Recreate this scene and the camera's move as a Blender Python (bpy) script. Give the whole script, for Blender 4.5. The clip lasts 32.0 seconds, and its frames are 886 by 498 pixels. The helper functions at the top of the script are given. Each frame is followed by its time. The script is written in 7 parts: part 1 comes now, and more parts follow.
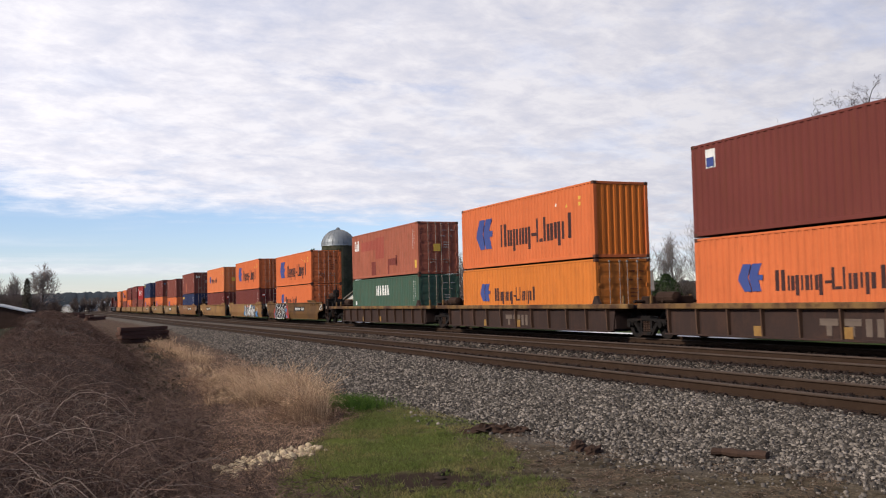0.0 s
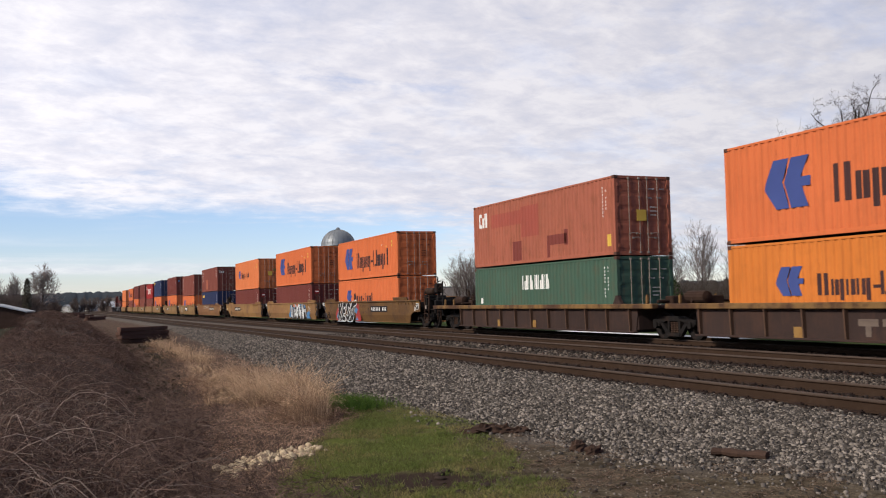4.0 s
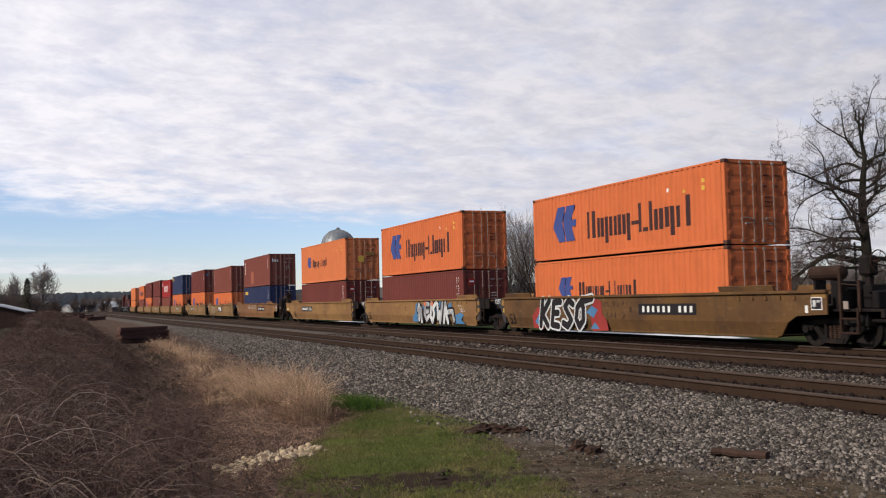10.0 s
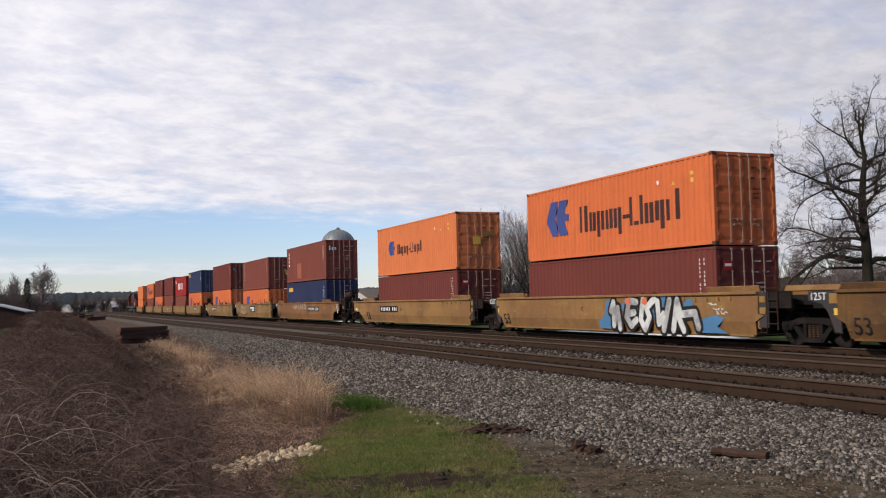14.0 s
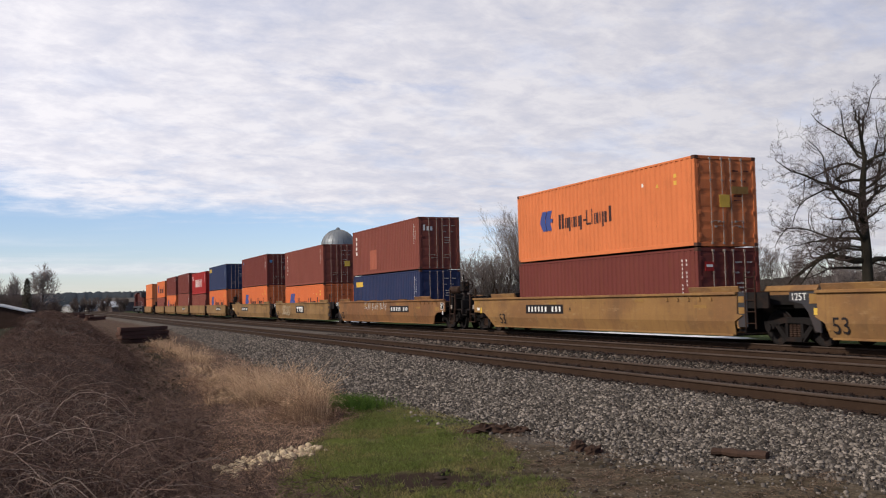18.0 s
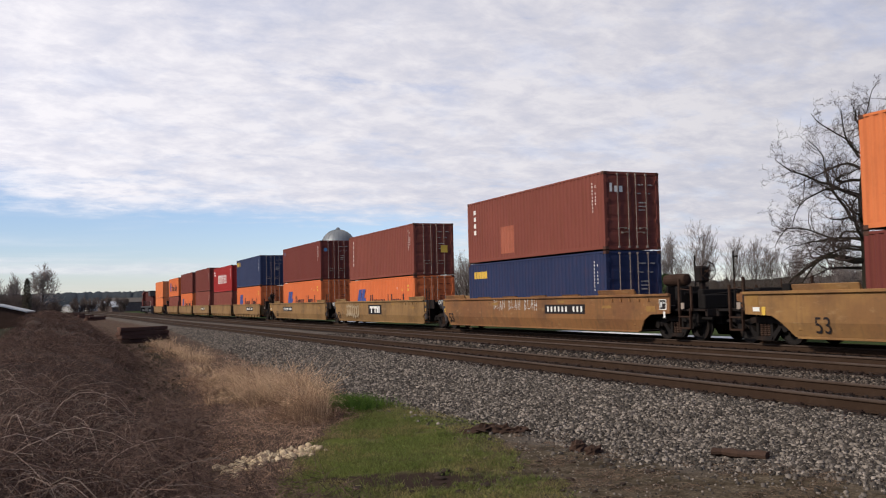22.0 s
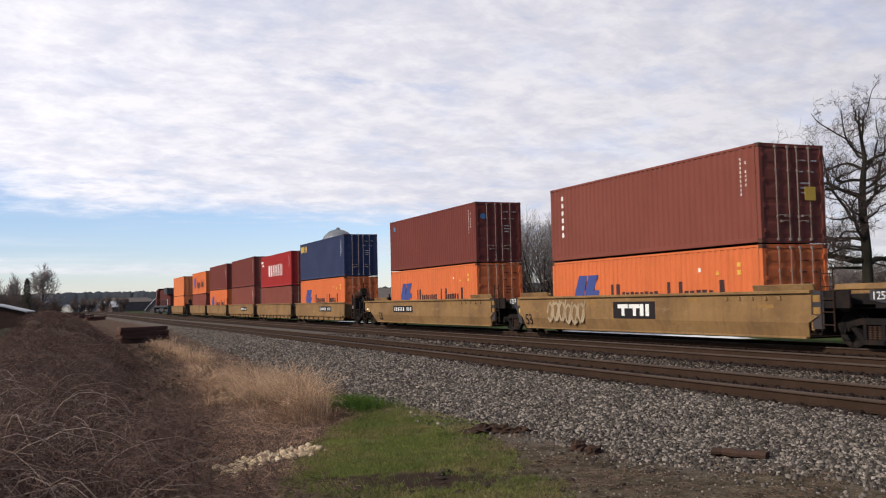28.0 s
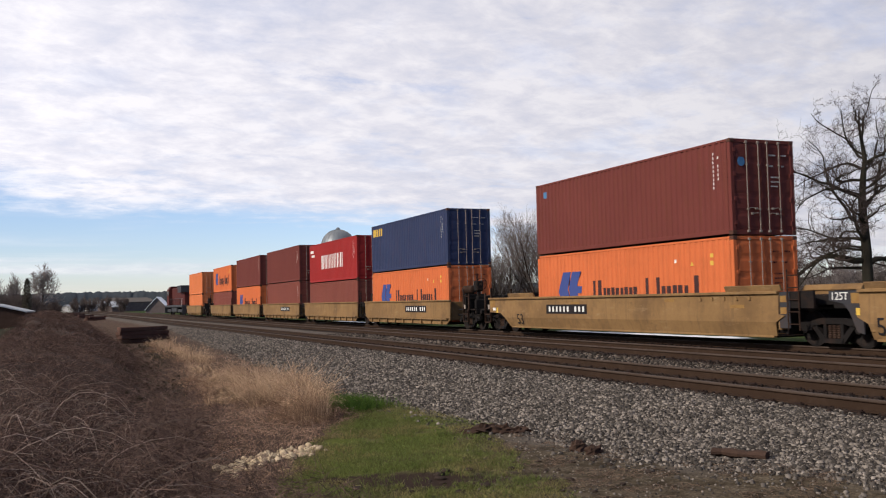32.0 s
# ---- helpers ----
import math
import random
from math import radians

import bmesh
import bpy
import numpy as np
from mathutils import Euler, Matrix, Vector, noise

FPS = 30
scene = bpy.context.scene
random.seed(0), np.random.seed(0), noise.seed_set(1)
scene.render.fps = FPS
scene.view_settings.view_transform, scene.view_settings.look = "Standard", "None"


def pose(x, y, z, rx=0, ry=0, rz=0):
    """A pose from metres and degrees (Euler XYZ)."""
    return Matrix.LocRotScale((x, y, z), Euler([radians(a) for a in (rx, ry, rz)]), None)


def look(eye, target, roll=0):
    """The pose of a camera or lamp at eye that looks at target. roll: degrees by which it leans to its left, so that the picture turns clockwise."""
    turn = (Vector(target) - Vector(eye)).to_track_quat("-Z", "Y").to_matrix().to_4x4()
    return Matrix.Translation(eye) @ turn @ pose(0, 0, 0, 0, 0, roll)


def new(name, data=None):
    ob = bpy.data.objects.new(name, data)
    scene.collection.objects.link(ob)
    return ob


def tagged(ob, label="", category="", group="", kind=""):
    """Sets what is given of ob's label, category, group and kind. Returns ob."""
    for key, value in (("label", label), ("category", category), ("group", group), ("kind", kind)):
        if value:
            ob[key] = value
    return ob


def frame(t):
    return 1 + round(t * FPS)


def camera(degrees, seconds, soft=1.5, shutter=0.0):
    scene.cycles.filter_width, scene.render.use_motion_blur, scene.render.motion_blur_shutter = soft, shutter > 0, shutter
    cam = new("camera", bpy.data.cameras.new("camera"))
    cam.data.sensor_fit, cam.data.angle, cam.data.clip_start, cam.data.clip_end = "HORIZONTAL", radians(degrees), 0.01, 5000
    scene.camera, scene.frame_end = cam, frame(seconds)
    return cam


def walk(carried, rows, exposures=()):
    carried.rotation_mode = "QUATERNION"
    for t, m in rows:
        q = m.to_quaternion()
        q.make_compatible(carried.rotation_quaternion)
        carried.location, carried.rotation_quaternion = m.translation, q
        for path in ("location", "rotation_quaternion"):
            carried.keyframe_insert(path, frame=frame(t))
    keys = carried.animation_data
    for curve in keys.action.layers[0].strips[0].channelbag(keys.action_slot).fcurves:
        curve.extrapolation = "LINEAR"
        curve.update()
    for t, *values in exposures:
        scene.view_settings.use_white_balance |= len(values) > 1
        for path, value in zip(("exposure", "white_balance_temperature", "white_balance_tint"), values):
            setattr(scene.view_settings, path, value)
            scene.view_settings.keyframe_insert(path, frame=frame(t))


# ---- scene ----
# ------------------------------------------------ camera and its stand
EYE = Vector((0.0, 0.0, 1.48))
YAW, PITCH, ROLL = radians(22.698), radians(3.078), -1.283
AIM = Vector((math.sin(YAW) * math.cos(PITCH), math.cos(YAW) * math.cos(PITCH), math.sin(PITCH)))
cam = camera(50.12, 32.0, soft=1.12, shutter=0.3)
walk(cam, [(0.0, look(EYE, EYE + AIM * 30, ROLL)), (32.0, look(EYE, EYE + AIM * 30, ROLL))],
     exposures=((0.0, 0.0), (6.0, 0.0), (9.0, -0.08), (12.0, -0.10), (22.0, -0.10), (24.0, 0.0), (32.0, 0.0)))
scene.view_settings.exposure = 0.0

# ------------------------------------------------ world, sun
SUN_DIR = Vector((-0.845, -0.13, 0.52)).normalized()


def link(nt, a, b):
    nt.links.new(a, b)


def node(nt, kind, **values):
    n = nt.nodes.new(kind)
    for key, value in values.items():
        n.inputs[key].default_value = value
    return n


def math_node(nt, op, a, b=None, c=None, clamp=False):
    n = nt.nodes.new("ShaderNodeMath")
    n.operation, n.use_clamp = op, clamp
    for i, v in enumerate((a, b, c)):
        if v is None:
            continue
        if isinstance(v, (int, float)):
            n.inputs[i].default_value = v
        else:
            link(nt, v, n.inputs[i])
    return n.outputs[0]


def ramp(nt, fac, stops, mode="LINEAR"):
    n = nt.nodes.new("ShaderNodeValToRGB")
    n.color_ramp.interpolation = mode
    el = n.color_ramp.elements
    while len(el) < len(stops):
        el.new(0.5)
    for e, (p, c) in zip(el, stops):
        e.position = p
        e.color = (c, c, c, 1) if isinstance(c, (int, float)) else (*c, 1)
    link(nt, fac, n.inputs[0])
    return n.outputs[0]


def mix(nt, fac, a, b, blend="MIX"):
    n = nt.nodes.new("ShaderNodeMix")
    n.data_type, n.blend_type = "RGBA", blend
    for sock, v in ((n.inputs[0], fac), (n.inputs[6], a), (n.inputs[7], b)):
        if isinstance(v, (int, float)):
            sock.default_value = v
        elif isinstance(v, (tuple, list)):
            sock.default_value = (*v[:3], 1)
        else:
            link(nt, v, sock)
    return n.outputs[2]


def build_world():
    w = bpy.data.worlds.new("overcast_sky")
    scene.world = w
    w.use_nodes = True
    nt = w.node_tree
    nt.nodes.clear()
    out = nt.nodes.new("ShaderNodeOutputWorld")
    bg = nt.nodes.new("ShaderNodeBackground")
    link(nt, bg.outputs[0], out.inputs[0])
    sky = nt.nodes.new("ShaderNodeTexSky")
    sky.sky_type, sky.sun_disc = "NISHITA", False
    sky.sun_elevation = math.asin(SUN_DIR.z)
    sky.sun_rotation = math.atan2(SUN_DIR.x, SUN_DIR.y)
    sky.air_density, sky.dust_density, sky.ozone_density = 1.0, 0.2, 3.0
    clear = mix(nt, 1.0, sky.outputs[0], (0.130, 0.130, 0.158), "MULTIPLY")
    co = nt.nodes.new("ShaderNodeTexCoord")
    sep = nt.nodes.new("ShaderNodeSeparateXYZ")
    link(nt, co.outputs["Generated"], sep.inputs[0])
    x, y, z = sep.outputs
    # cloud deck: the direction cast on a flat layer overhead
    zz = math_node(nt, "ADD", math_node(nt, "MAXIMUM", z, 0.0), 0.2)
    px, py = math_node(nt, "DIVIDE", x, zz), math_node(nt, "DIVIDE", y, zz)
    flat = nt.nodes.new("ShaderNodeCombineXYZ")
    link(nt, px, flat.inputs[0]), link(nt, py, flat.inputs[1])
    turn = nt.nodes.new("ShaderNodeMapping")
    turn.inputs["Rotation"].default_value = (0, 0, radians(-24))
    turn.inputs["Scale"].default_value = (1.0, 1.2, 1.0)
    link(nt, flat.outputs[0], turn.inputs[0])
    big = node(nt, "ShaderNodeTexNoise", Scale=0.9, Detail=4.0, Roughness=0.5)
    fine = node(nt, "ShaderNodeTexNoise", Scale=7.5, Detail=9.0, Roughness=0.63, Distortion=0.2)
    link(nt, turn.outputs[0], big.inputs["Vector"]), link(nt, turn.outputs[0], fine.inputs["Vector"])
    # the deck thins out low down towards the far end of the line
    side = math_node(nt, "ARCTAN2", x, y)
    edge = math_node(nt, "MULTIPLY_ADD", math_node(nt, "MAXIMUM", math_node(nt, "SMOOTH_MIN", side, 0.75, 0.2), -0.3), -0.14, 0.135)
    low = math_node(nt, "SUBTRACT", z, edge)
    cover = math_node(nt, "MULTIPLY_ADD", low, 17.0, 0.60)
    cover = math_node(nt, "MINIMUM", cover, 1.2)
    # the deck breaks up into open blue behind the viewer
    cover = math_node(nt, "SUBTRACT", cover, math_node(nt, "MULTIPLY", math_node(nt, "MAXIMUM", math_node(nt, "SUBTRACT", 0.05, y), 0.0), 3.0))
    cover = math_node(nt, "ADD", cover, math_node(nt, "MULTIPLY_ADD", big.outputs[0], 1.7, -0.85))
    cover = math_node(nt, "ADD", cover, math_node(nt, "MULTIPLY_ADD", fine.outputs[0], 0.95, -0.475))
    # long thin wisps across the open blue
    drawn = nt.nodes.new("ShaderNodeMapping")
    drawn.inputs["Scale"].default_value = (1.3, 1.3, 15.0)
    drawn.inputs["Rotation"].default_value = (0, radians(3), 0)
    link(nt, co.outputs["Generated"], drawn.inputs[0])
    wisp = node(nt, "ShaderNodeTexNoise", Scale=2.6, Detail=5.0, Roughness=0.55, Distortion=0.6)
    link(nt, drawn.outputs[0], wisp.inputs["Vector"])
    cover = math_node(nt, "ADD", cover, math_node(nt, "MULTIPLY_ADD", wisp.outputs[0], 2.2, -1.05))
    cover = math_node(nt, "MAXIMUM", cover, math_node(nt, "MULTIPLY", ramp(nt, wisp.outputs[0], ((0.46, 0.0), (0.70, 1.0))), 0.50))
    mask = ramp(nt, cover, ((0.0, 0.0), (1.0, 0.97)), "EASE")
    spots = node(nt, "ShaderNodeTexNoise", Scale=3.4, Detail=7.0, Roughness=0.62)
    link(nt, turn.outputs[0], spots.inputs["Vector"])
    mask = math_node(nt, "MULTIPLY", mask, ramp(nt, spots.outputs[0], ((0.36, 0.84), (0.50, 1.0))))
    tone = math_node(nt, "MULTIPLY_ADD", fine.outputs[0], 0.8, math_node(nt, "MULTIPLY", big.outputs[0], 0.4))
    grey = ramp(nt, tone, ((0.41, (0.70, 0.71, 0.82)), (0.57, (0.825, 0.81, 0.885)), (0.71, (0.97, 0.94, 0.98))))
    # thin cloud shines more on the sun's side
    glow = math_node(nt, "MULTIPLY_ADD", math_node(nt, "ADD", math_node(nt, "MULTIPLY", x, -0.96), math_node(nt, "MULTIPLY", y, 0.28)), 0.38, 0.975)
    lit = nt.nodes.new("ShaderNodeVectorMath")
    lit.operation = "SCALE"
    link(nt, grey, lit.inputs[0]), link(nt, glow, lit.inputs["Scale"])
    link(nt, mix(nt, mask, clear, lit.outputs[0]), bg.inputs[0])
    bg.inputs[1].default_value = 1.0


build_world()
sun = new("sun", bpy.data.lights.new("sun", "SUN"))
sun.data.energy, sun.data.angle, sun.data.color = 4.85, radians(3.0), (1.0, 0.95, 0.88)
sun.matrix_basis = look(SUN_DIR * 50, (0, 0, 0))

# ------------------------------------------------ materials
MATS = {}


def material(name, base, rough=0.6, metal=0.0, vary=0.15, grain=3.0, stain=(0.05, 0.03, 0.02), stains=0.0, stain_scale=0.8,
             streak=0.0, bump=0.0, bump_scale=40.0, island=0.0, spread=0.0, second=None, second_scale=0.5, scuff=None):
    """A worn surface: base colour, broad fading, fine grain, stains with soft edges, run-down streaks and relief."""
    if name in MATS:
        return MATS[name]
    m = MATS[name] = bpy.data.materials.new(name)
    m.use_nodes = True
    nt = m.node_tree
    bsdf = nt.nodes["Principled BSDF"]
    co = nt.nodes.new("ShaderNodeTexCoord").outputs["Object"]
    col = nt.nodes.new("ShaderNodeRGB")
    col.outputs[0].default_value = (*base, 1)
    c = col.outputs[0]
    if second:
        n2 = node(nt, "ShaderNodeTexNoise", Scale=second_scale, Detail=5.0, Roughness=0.6)
        link(nt, co, n2.inputs["Vector"])
        c = mix(nt, ramp(nt, n2.outputs[0], ((0.42, 0.0), (0.58, 1.0))), c, second)
    broad = node(nt, "ShaderNodeTexNoise", Scale=grain * 0.22, Detail=4.0)
    fine = node(nt, "ShaderNodeTexNoise", Scale=grain * 9.0, Detail=6.0, Roughness=0.65)
    link(nt, co, broad.inputs["Vector"]), link(nt, co, fine.inputs["Vector"])
    f = math_node(nt, "ADD", math_node(nt, "MULTIPLY", broad.outputs[0], 0.6), math_node(nt, "MULTIPLY", fine.outputs[0], 0.4))
    v = math_node(nt, "MULTIPLY_ADD", f, vary * 4.0, 1.0 - vary * 2.0)
    if spread:
        rnd = nt.nodes.new("ShaderNodeObjectInfo").outputs["Random"]
        v = math_node(nt, "MULTIPLY", v, math_node(nt, "MULTIPLY_ADD", rnd, spread * 2, 1 - spread))
    if island:
        rnd = nt.nodes.new("ShaderNodeNewGeometry").outputs["Random Per Island"]
        rnd = math_node(nt, "POWER", rnd, 1.0 if island < 0.8 else 2.3)
        v = math_node(nt, "MULTIPLY", v, math_node(nt, "MULTIPLY_ADD", rnd, island * 2 if island < 0.8 else 2.0, 1 - island if island < 0.8 else 0.31))
    grey = nt.nodes.new("ShaderNodeCombineXYZ")
    for i in range(3):
        link(nt, v, grey.inputs[i])
    c = mix(nt, 1.0, c, grey.outputs[0], "MULTIPLY")
    rough_out = math_node(nt, "MULTIPLY_ADD", fine.outputs[0], 0.25, rough - 0.12, clamp=True)
    if streak:
        mp = nt.nodes.new("ShaderNodeMapping")
        mp.inputs["Scale"].default_value = (7.0, 7.0, 0.35)
        link(nt, co, mp.inputs[0])
        st = node(nt, "ShaderNodeTexNoise", Scale=1.0, Detail=5.0, Roughness=0.6)
        link(nt, mp.outputs[0], st.inputs["Vector"])
        c = mix(nt, math_node(nt, "MULTIPLY", ramp(nt, st.outputs[0], ((0.52, 0.0), (0.74, 1.0))), streak), c, stain)
    if stains:
        sn = node(nt, "ShaderNodeTexNoise", Scale=stain_scale, Detail=8.0, Roughness=0.7)
        link(nt, co, sn.inputs["Vector"])
        c = mix(nt, math_node(nt, "MULTIPLY", ramp(nt, sn.outputs[0], ((0.50, 0.0), (0.66, 1.0))), stains), c, stain)
    if streak:
        # rust specks and short runs below them
        mp2 = nt.nodes.new("ShaderNodeMapping")
        mp2.inputs["Scale"].default_value = (5.0, 5.0, 1.6)
        link(nt, co, mp2.inputs[0])
        sp = node(nt, "ShaderNodeTexNoise", Scale=1.3, Detail=6.0, Roughness=0.75)
        link(nt, mp2.outputs[0], sp.inputs["Vector"])
        c = mix(nt, math_node(nt, "MULTIPLY", ramp(nt, sp.outputs[0], ((0.655, 0.0), (0.71, 1.0))), 0.75), c, [k * 0.6 for k in stain])
    if scuff:
        # long scrapes along the side
        mp3 = nt.nodes.new("ShaderNodeMapping")
        mp3.inputs["Scale"].default_value = (2.0, 0.9, 2.6)
        link(nt, co, mp3.inputs[0])
        sc = node(nt, "ShaderNodeTexNoise", Scale=1.7, Detail=7.0, Roughness=0.72)
        link(nt, mp3.outputs[0], sc.inputs["Vector"])
        c = mix(nt, math_node(nt, "MULTIPLY", ramp(nt, sc.outputs[0], ((0.57, 0.0), (0.72, 1.0))), 0.45), c, scuff)
        c = mix(nt, math_node(nt, "MULTIPLY", ramp(nt, sc.outputs[0], ((0.30, 1.0), (0.42, 0.0))), 0.45), c, stain)
    link(nt, c, bsdf.inputs["Base Color"])
    link(nt, rough_out, bsdf.inputs["Roughness"])
    bsdf.inputs["Metallic"].default_value = metal
    bsdf.inputs["Specular IOR Level"].default_value = 0.08 if rough >= 0.7 else 0.28
    if bump:
        bn = node(nt, "ShaderNodeTexNoise", Scale=bump_scale, Detail=5.0, Roughness=0.6)
        link(nt, co, bn.inputs["Vector"])
        bm = nt.nodes.new("ShaderNodeBump")
        bm.inputs["Strength"].default_value, bm.inputs["Distance"].default_value = bump, 0.02
        link(nt, bn.outputs[0], bm.inputs["Height"])
        link(nt, bm.outputs[0], bsdf.inputs["Normal"])
    return m


RUST = (0.10, 0.035, 0.015)


def paint(name, base, streak=0.25, stains=0.15, vary=0.15, rough=0.72):
    return material(name, base, rough=rough, vary=vary, grain=2.0, stain=RUST, stains=stains, stain_scale=1.6, streak=streak, bump=0.05, bump_scale=25)


ORANGE = paint("orange_paint", (0.445, 0.108, 0.036), 0.25, 0.12)
# brighter orange for one end wall: its sunlight is put into the paint
ORANGE_SUNLIT = paint("sunlit_end_orange_paint", (0.56, 0.140, 0.024), 0.08, 0.05)
ORANGE_PALE = paint("faded_orange_paint", (0.46, 0.130, 0.046), 0.12, 0.12)
ORANGE_WEST = paint("weathered_orange_paint", (0.43, 0.126, 0.024), 0.30, 0.15)
MAROON = paint("maroon_paint", (0.110, 0.028, 0.022), 0.35, 0.16)
BROWN = paint("red_brown_paint", (0.145, 0.042, 0.030), 0.4, 0.18)
SALMON = paint("faded_red_paint", (0.258, 0.079, 0.047), 0.5, 0.28)
GREEN = paint("green_paint", (0.042, 0.075, 0.050), 0.20, 0.18)
BLUE = paint("blue_paint", (0.0190, 0.0250, 0.0570), 0.15, 0.08)
NAVY = paint("slate_blue_paint", (0.0239, 0.0309, 0.0638), 0.12, 0.06)
RED = paint("bright_red_paint", (0.2234, 0.0186, 0.0170), 0.15, 0.08)
PATCH = paint("fresh_red_patch_paint", (0.240, 0.057, 0.039), 0.1, 0.1)
PATCH_DARK = paint("dark_red_patch_paint", (0.1350, 0.0330, 0.0250), 0.1, 0.1)
CAR_YELLOW = material("mustard_car_paint", (0.182, 0.085, 0.033), 0.72, vary=0.22, grain=1.6, stain=(0.070, 0.040, 0.022), stains=0.55, stain_scale=0.9, streak=0.5, bump=0.1, second=(0.140, 0.063, 0.028), second_scale=0.55, scuff=(0.27, 0.175, 0.090))
CAR_CLEAN = material("cleaner_mustard_car_paint", (0.208, 0.110, 0.040), 0.72, vary=0.2, grain=1.6, stain=(0.10, 0.055, 0.028), stains=0.5, stain_scale=0.9, streak=0.45, bump=0.1, second=(0.160, 0.080, 0.033), second_scale=0.55, scuff=(0.28, 0.185, 0.095))
CAR_DULL = material("grime_dulled_car_paint", (0.105, 0.053, 0.019), 0.72, vary=0.24, grain=1.6, stain=(0.045, 0.026, 0.016), stains=0.6, stain_scale=0.9, streak=0.5, bump=0.1, second=(0.080, 0.040, 0.017), second_scale=0.55, scuff=(0.17, 0.105, 0.055))
CAR_PALE = material("faded_mustard_car_paint", (0.198, 0.112, 0.046), 0.72, vary=0.22, grain=1.6, stain=(0.088, 0.050, 0.025), stains=0.55, stain_scale=0.9, streak=0.5, bump=0.1, second=(0.150, 0.084, 0.035), second_scale=0.6, scuff=(0.27, 0.182, 0.100))
CAR_BROWN = material("grimy_brown_car_paint", (0.031, 0.019, 0.0155), 0.78, vary=0.25, grain=2.0, stain=(0.060, 0.030, 0.020), stains=0.5, stain_scale=1.2, streak=0.5, bump=0.1)
# rusty ribs painted lighter than the side, for the sun they catch
RIB_SUNLIT = material("sunlit_rusty_rib", (0.070, 0.038, 0.024), 0.8, vary=0.3, grain=3.0, stain=(0.03, 0.018, 0.012), stains=0.5, stain_scale=2.0)
DECK = material("worn_deck_edge", (0.150, 0.082, 0.030), 0.75, vary=0.3, grain=3.0, stain=(0.030, 0.016, 0.011), stains=0.45, stain_scale=1.6, streak=0.2, bump=0.1, second=(0.055, 0.028, 0.016), second_scale=0.8)
PATCH_YELLOW = paint("yellow_touch_up", (0.205, 0.112, 0.035), 0.3, 0.4)
STEEL_DARK = material("grimy_cast_steel", (0.0110, 0.0088, 0.0078), 0.75, 0.1, 0.3, 5.0, (0.040, 0.020, 0.012), 0.35, 2.5, bump=0.15)
GREASE = material("black_greasy_steel", (0.0095, 0.0078, 0.0070), 0.85, 0.0, 0.3, 5.0)
RUSTY = material("rusty_steel", (0.028, 0.015, 0.010), 0.8, 0.1, 0.3, 4.0, (0.05, 0.03, 0.02), 0.5, 2.0, bump=0.15)
ROD = material("galvanised_rod", (0.22, 0.175, 0.14), 0.7, 0.0, 0.2, 6.0, RUST, 0.3, 3.0)
SLATE = material("slate_grey_end_paint", (0.032, 0.030, 0.032), 0.75, vary=0.25, grain=3.0, stain=(0.05, 0.03, 0.02), stains=0.5)
CASTING = material("rust_dark_casting", (0.07, 0.032, 0.022), 0.75, 0.1, 0.3, 5.0)
BLACK = material("black_stencil_paint", (0.016, 0.013, 0.013), 0.75, vary=0.3, grain=4.0)
CHARCOAL = material("charcoal_mark_paint", (0.045, 0.022, 0.020), 0.75, vary=0.3, grain=4.0)
LOGO_BLUE = material("blue_mark_paint", (0.038, 0.052, 0.150), 0.75, vary=0.25, grain=3.0)
WHITE = material("white_mark_paint", (0.56, 0.53, 0.48), 0.75, vary=0.2, grain=4.0)
YELLOW = material("yellow_mark_paint", (0.47, 0.29, 0.05), 0.75, vary=0.2, grain=4.0)
GRAF_BLUE = material("blue_spray_paint", (0.055, 0.130, 0.225), 0.7, vary=0.3)
GRAF_RED = material("red_spray_paint", (0.22, 0.03, 0.025), 0.7, vary=0.3)
GRAF_WHITE = material("white_spray_paint", (0.42, 0.41, 0.39), 0.7, vary=0.2)
GRAF_ORANGE = material("orange_spray_paint", (0.42, 0.11, 0.05), 0.7, vary=0.3)
GRAF_FADE = material("grey_faded_spray_paint", (0.46, 0.45, 0.42), 0.7, vary=0.25, grain=2.0, second=(0.19, 0.18, 0.175), second_scale=1.1)


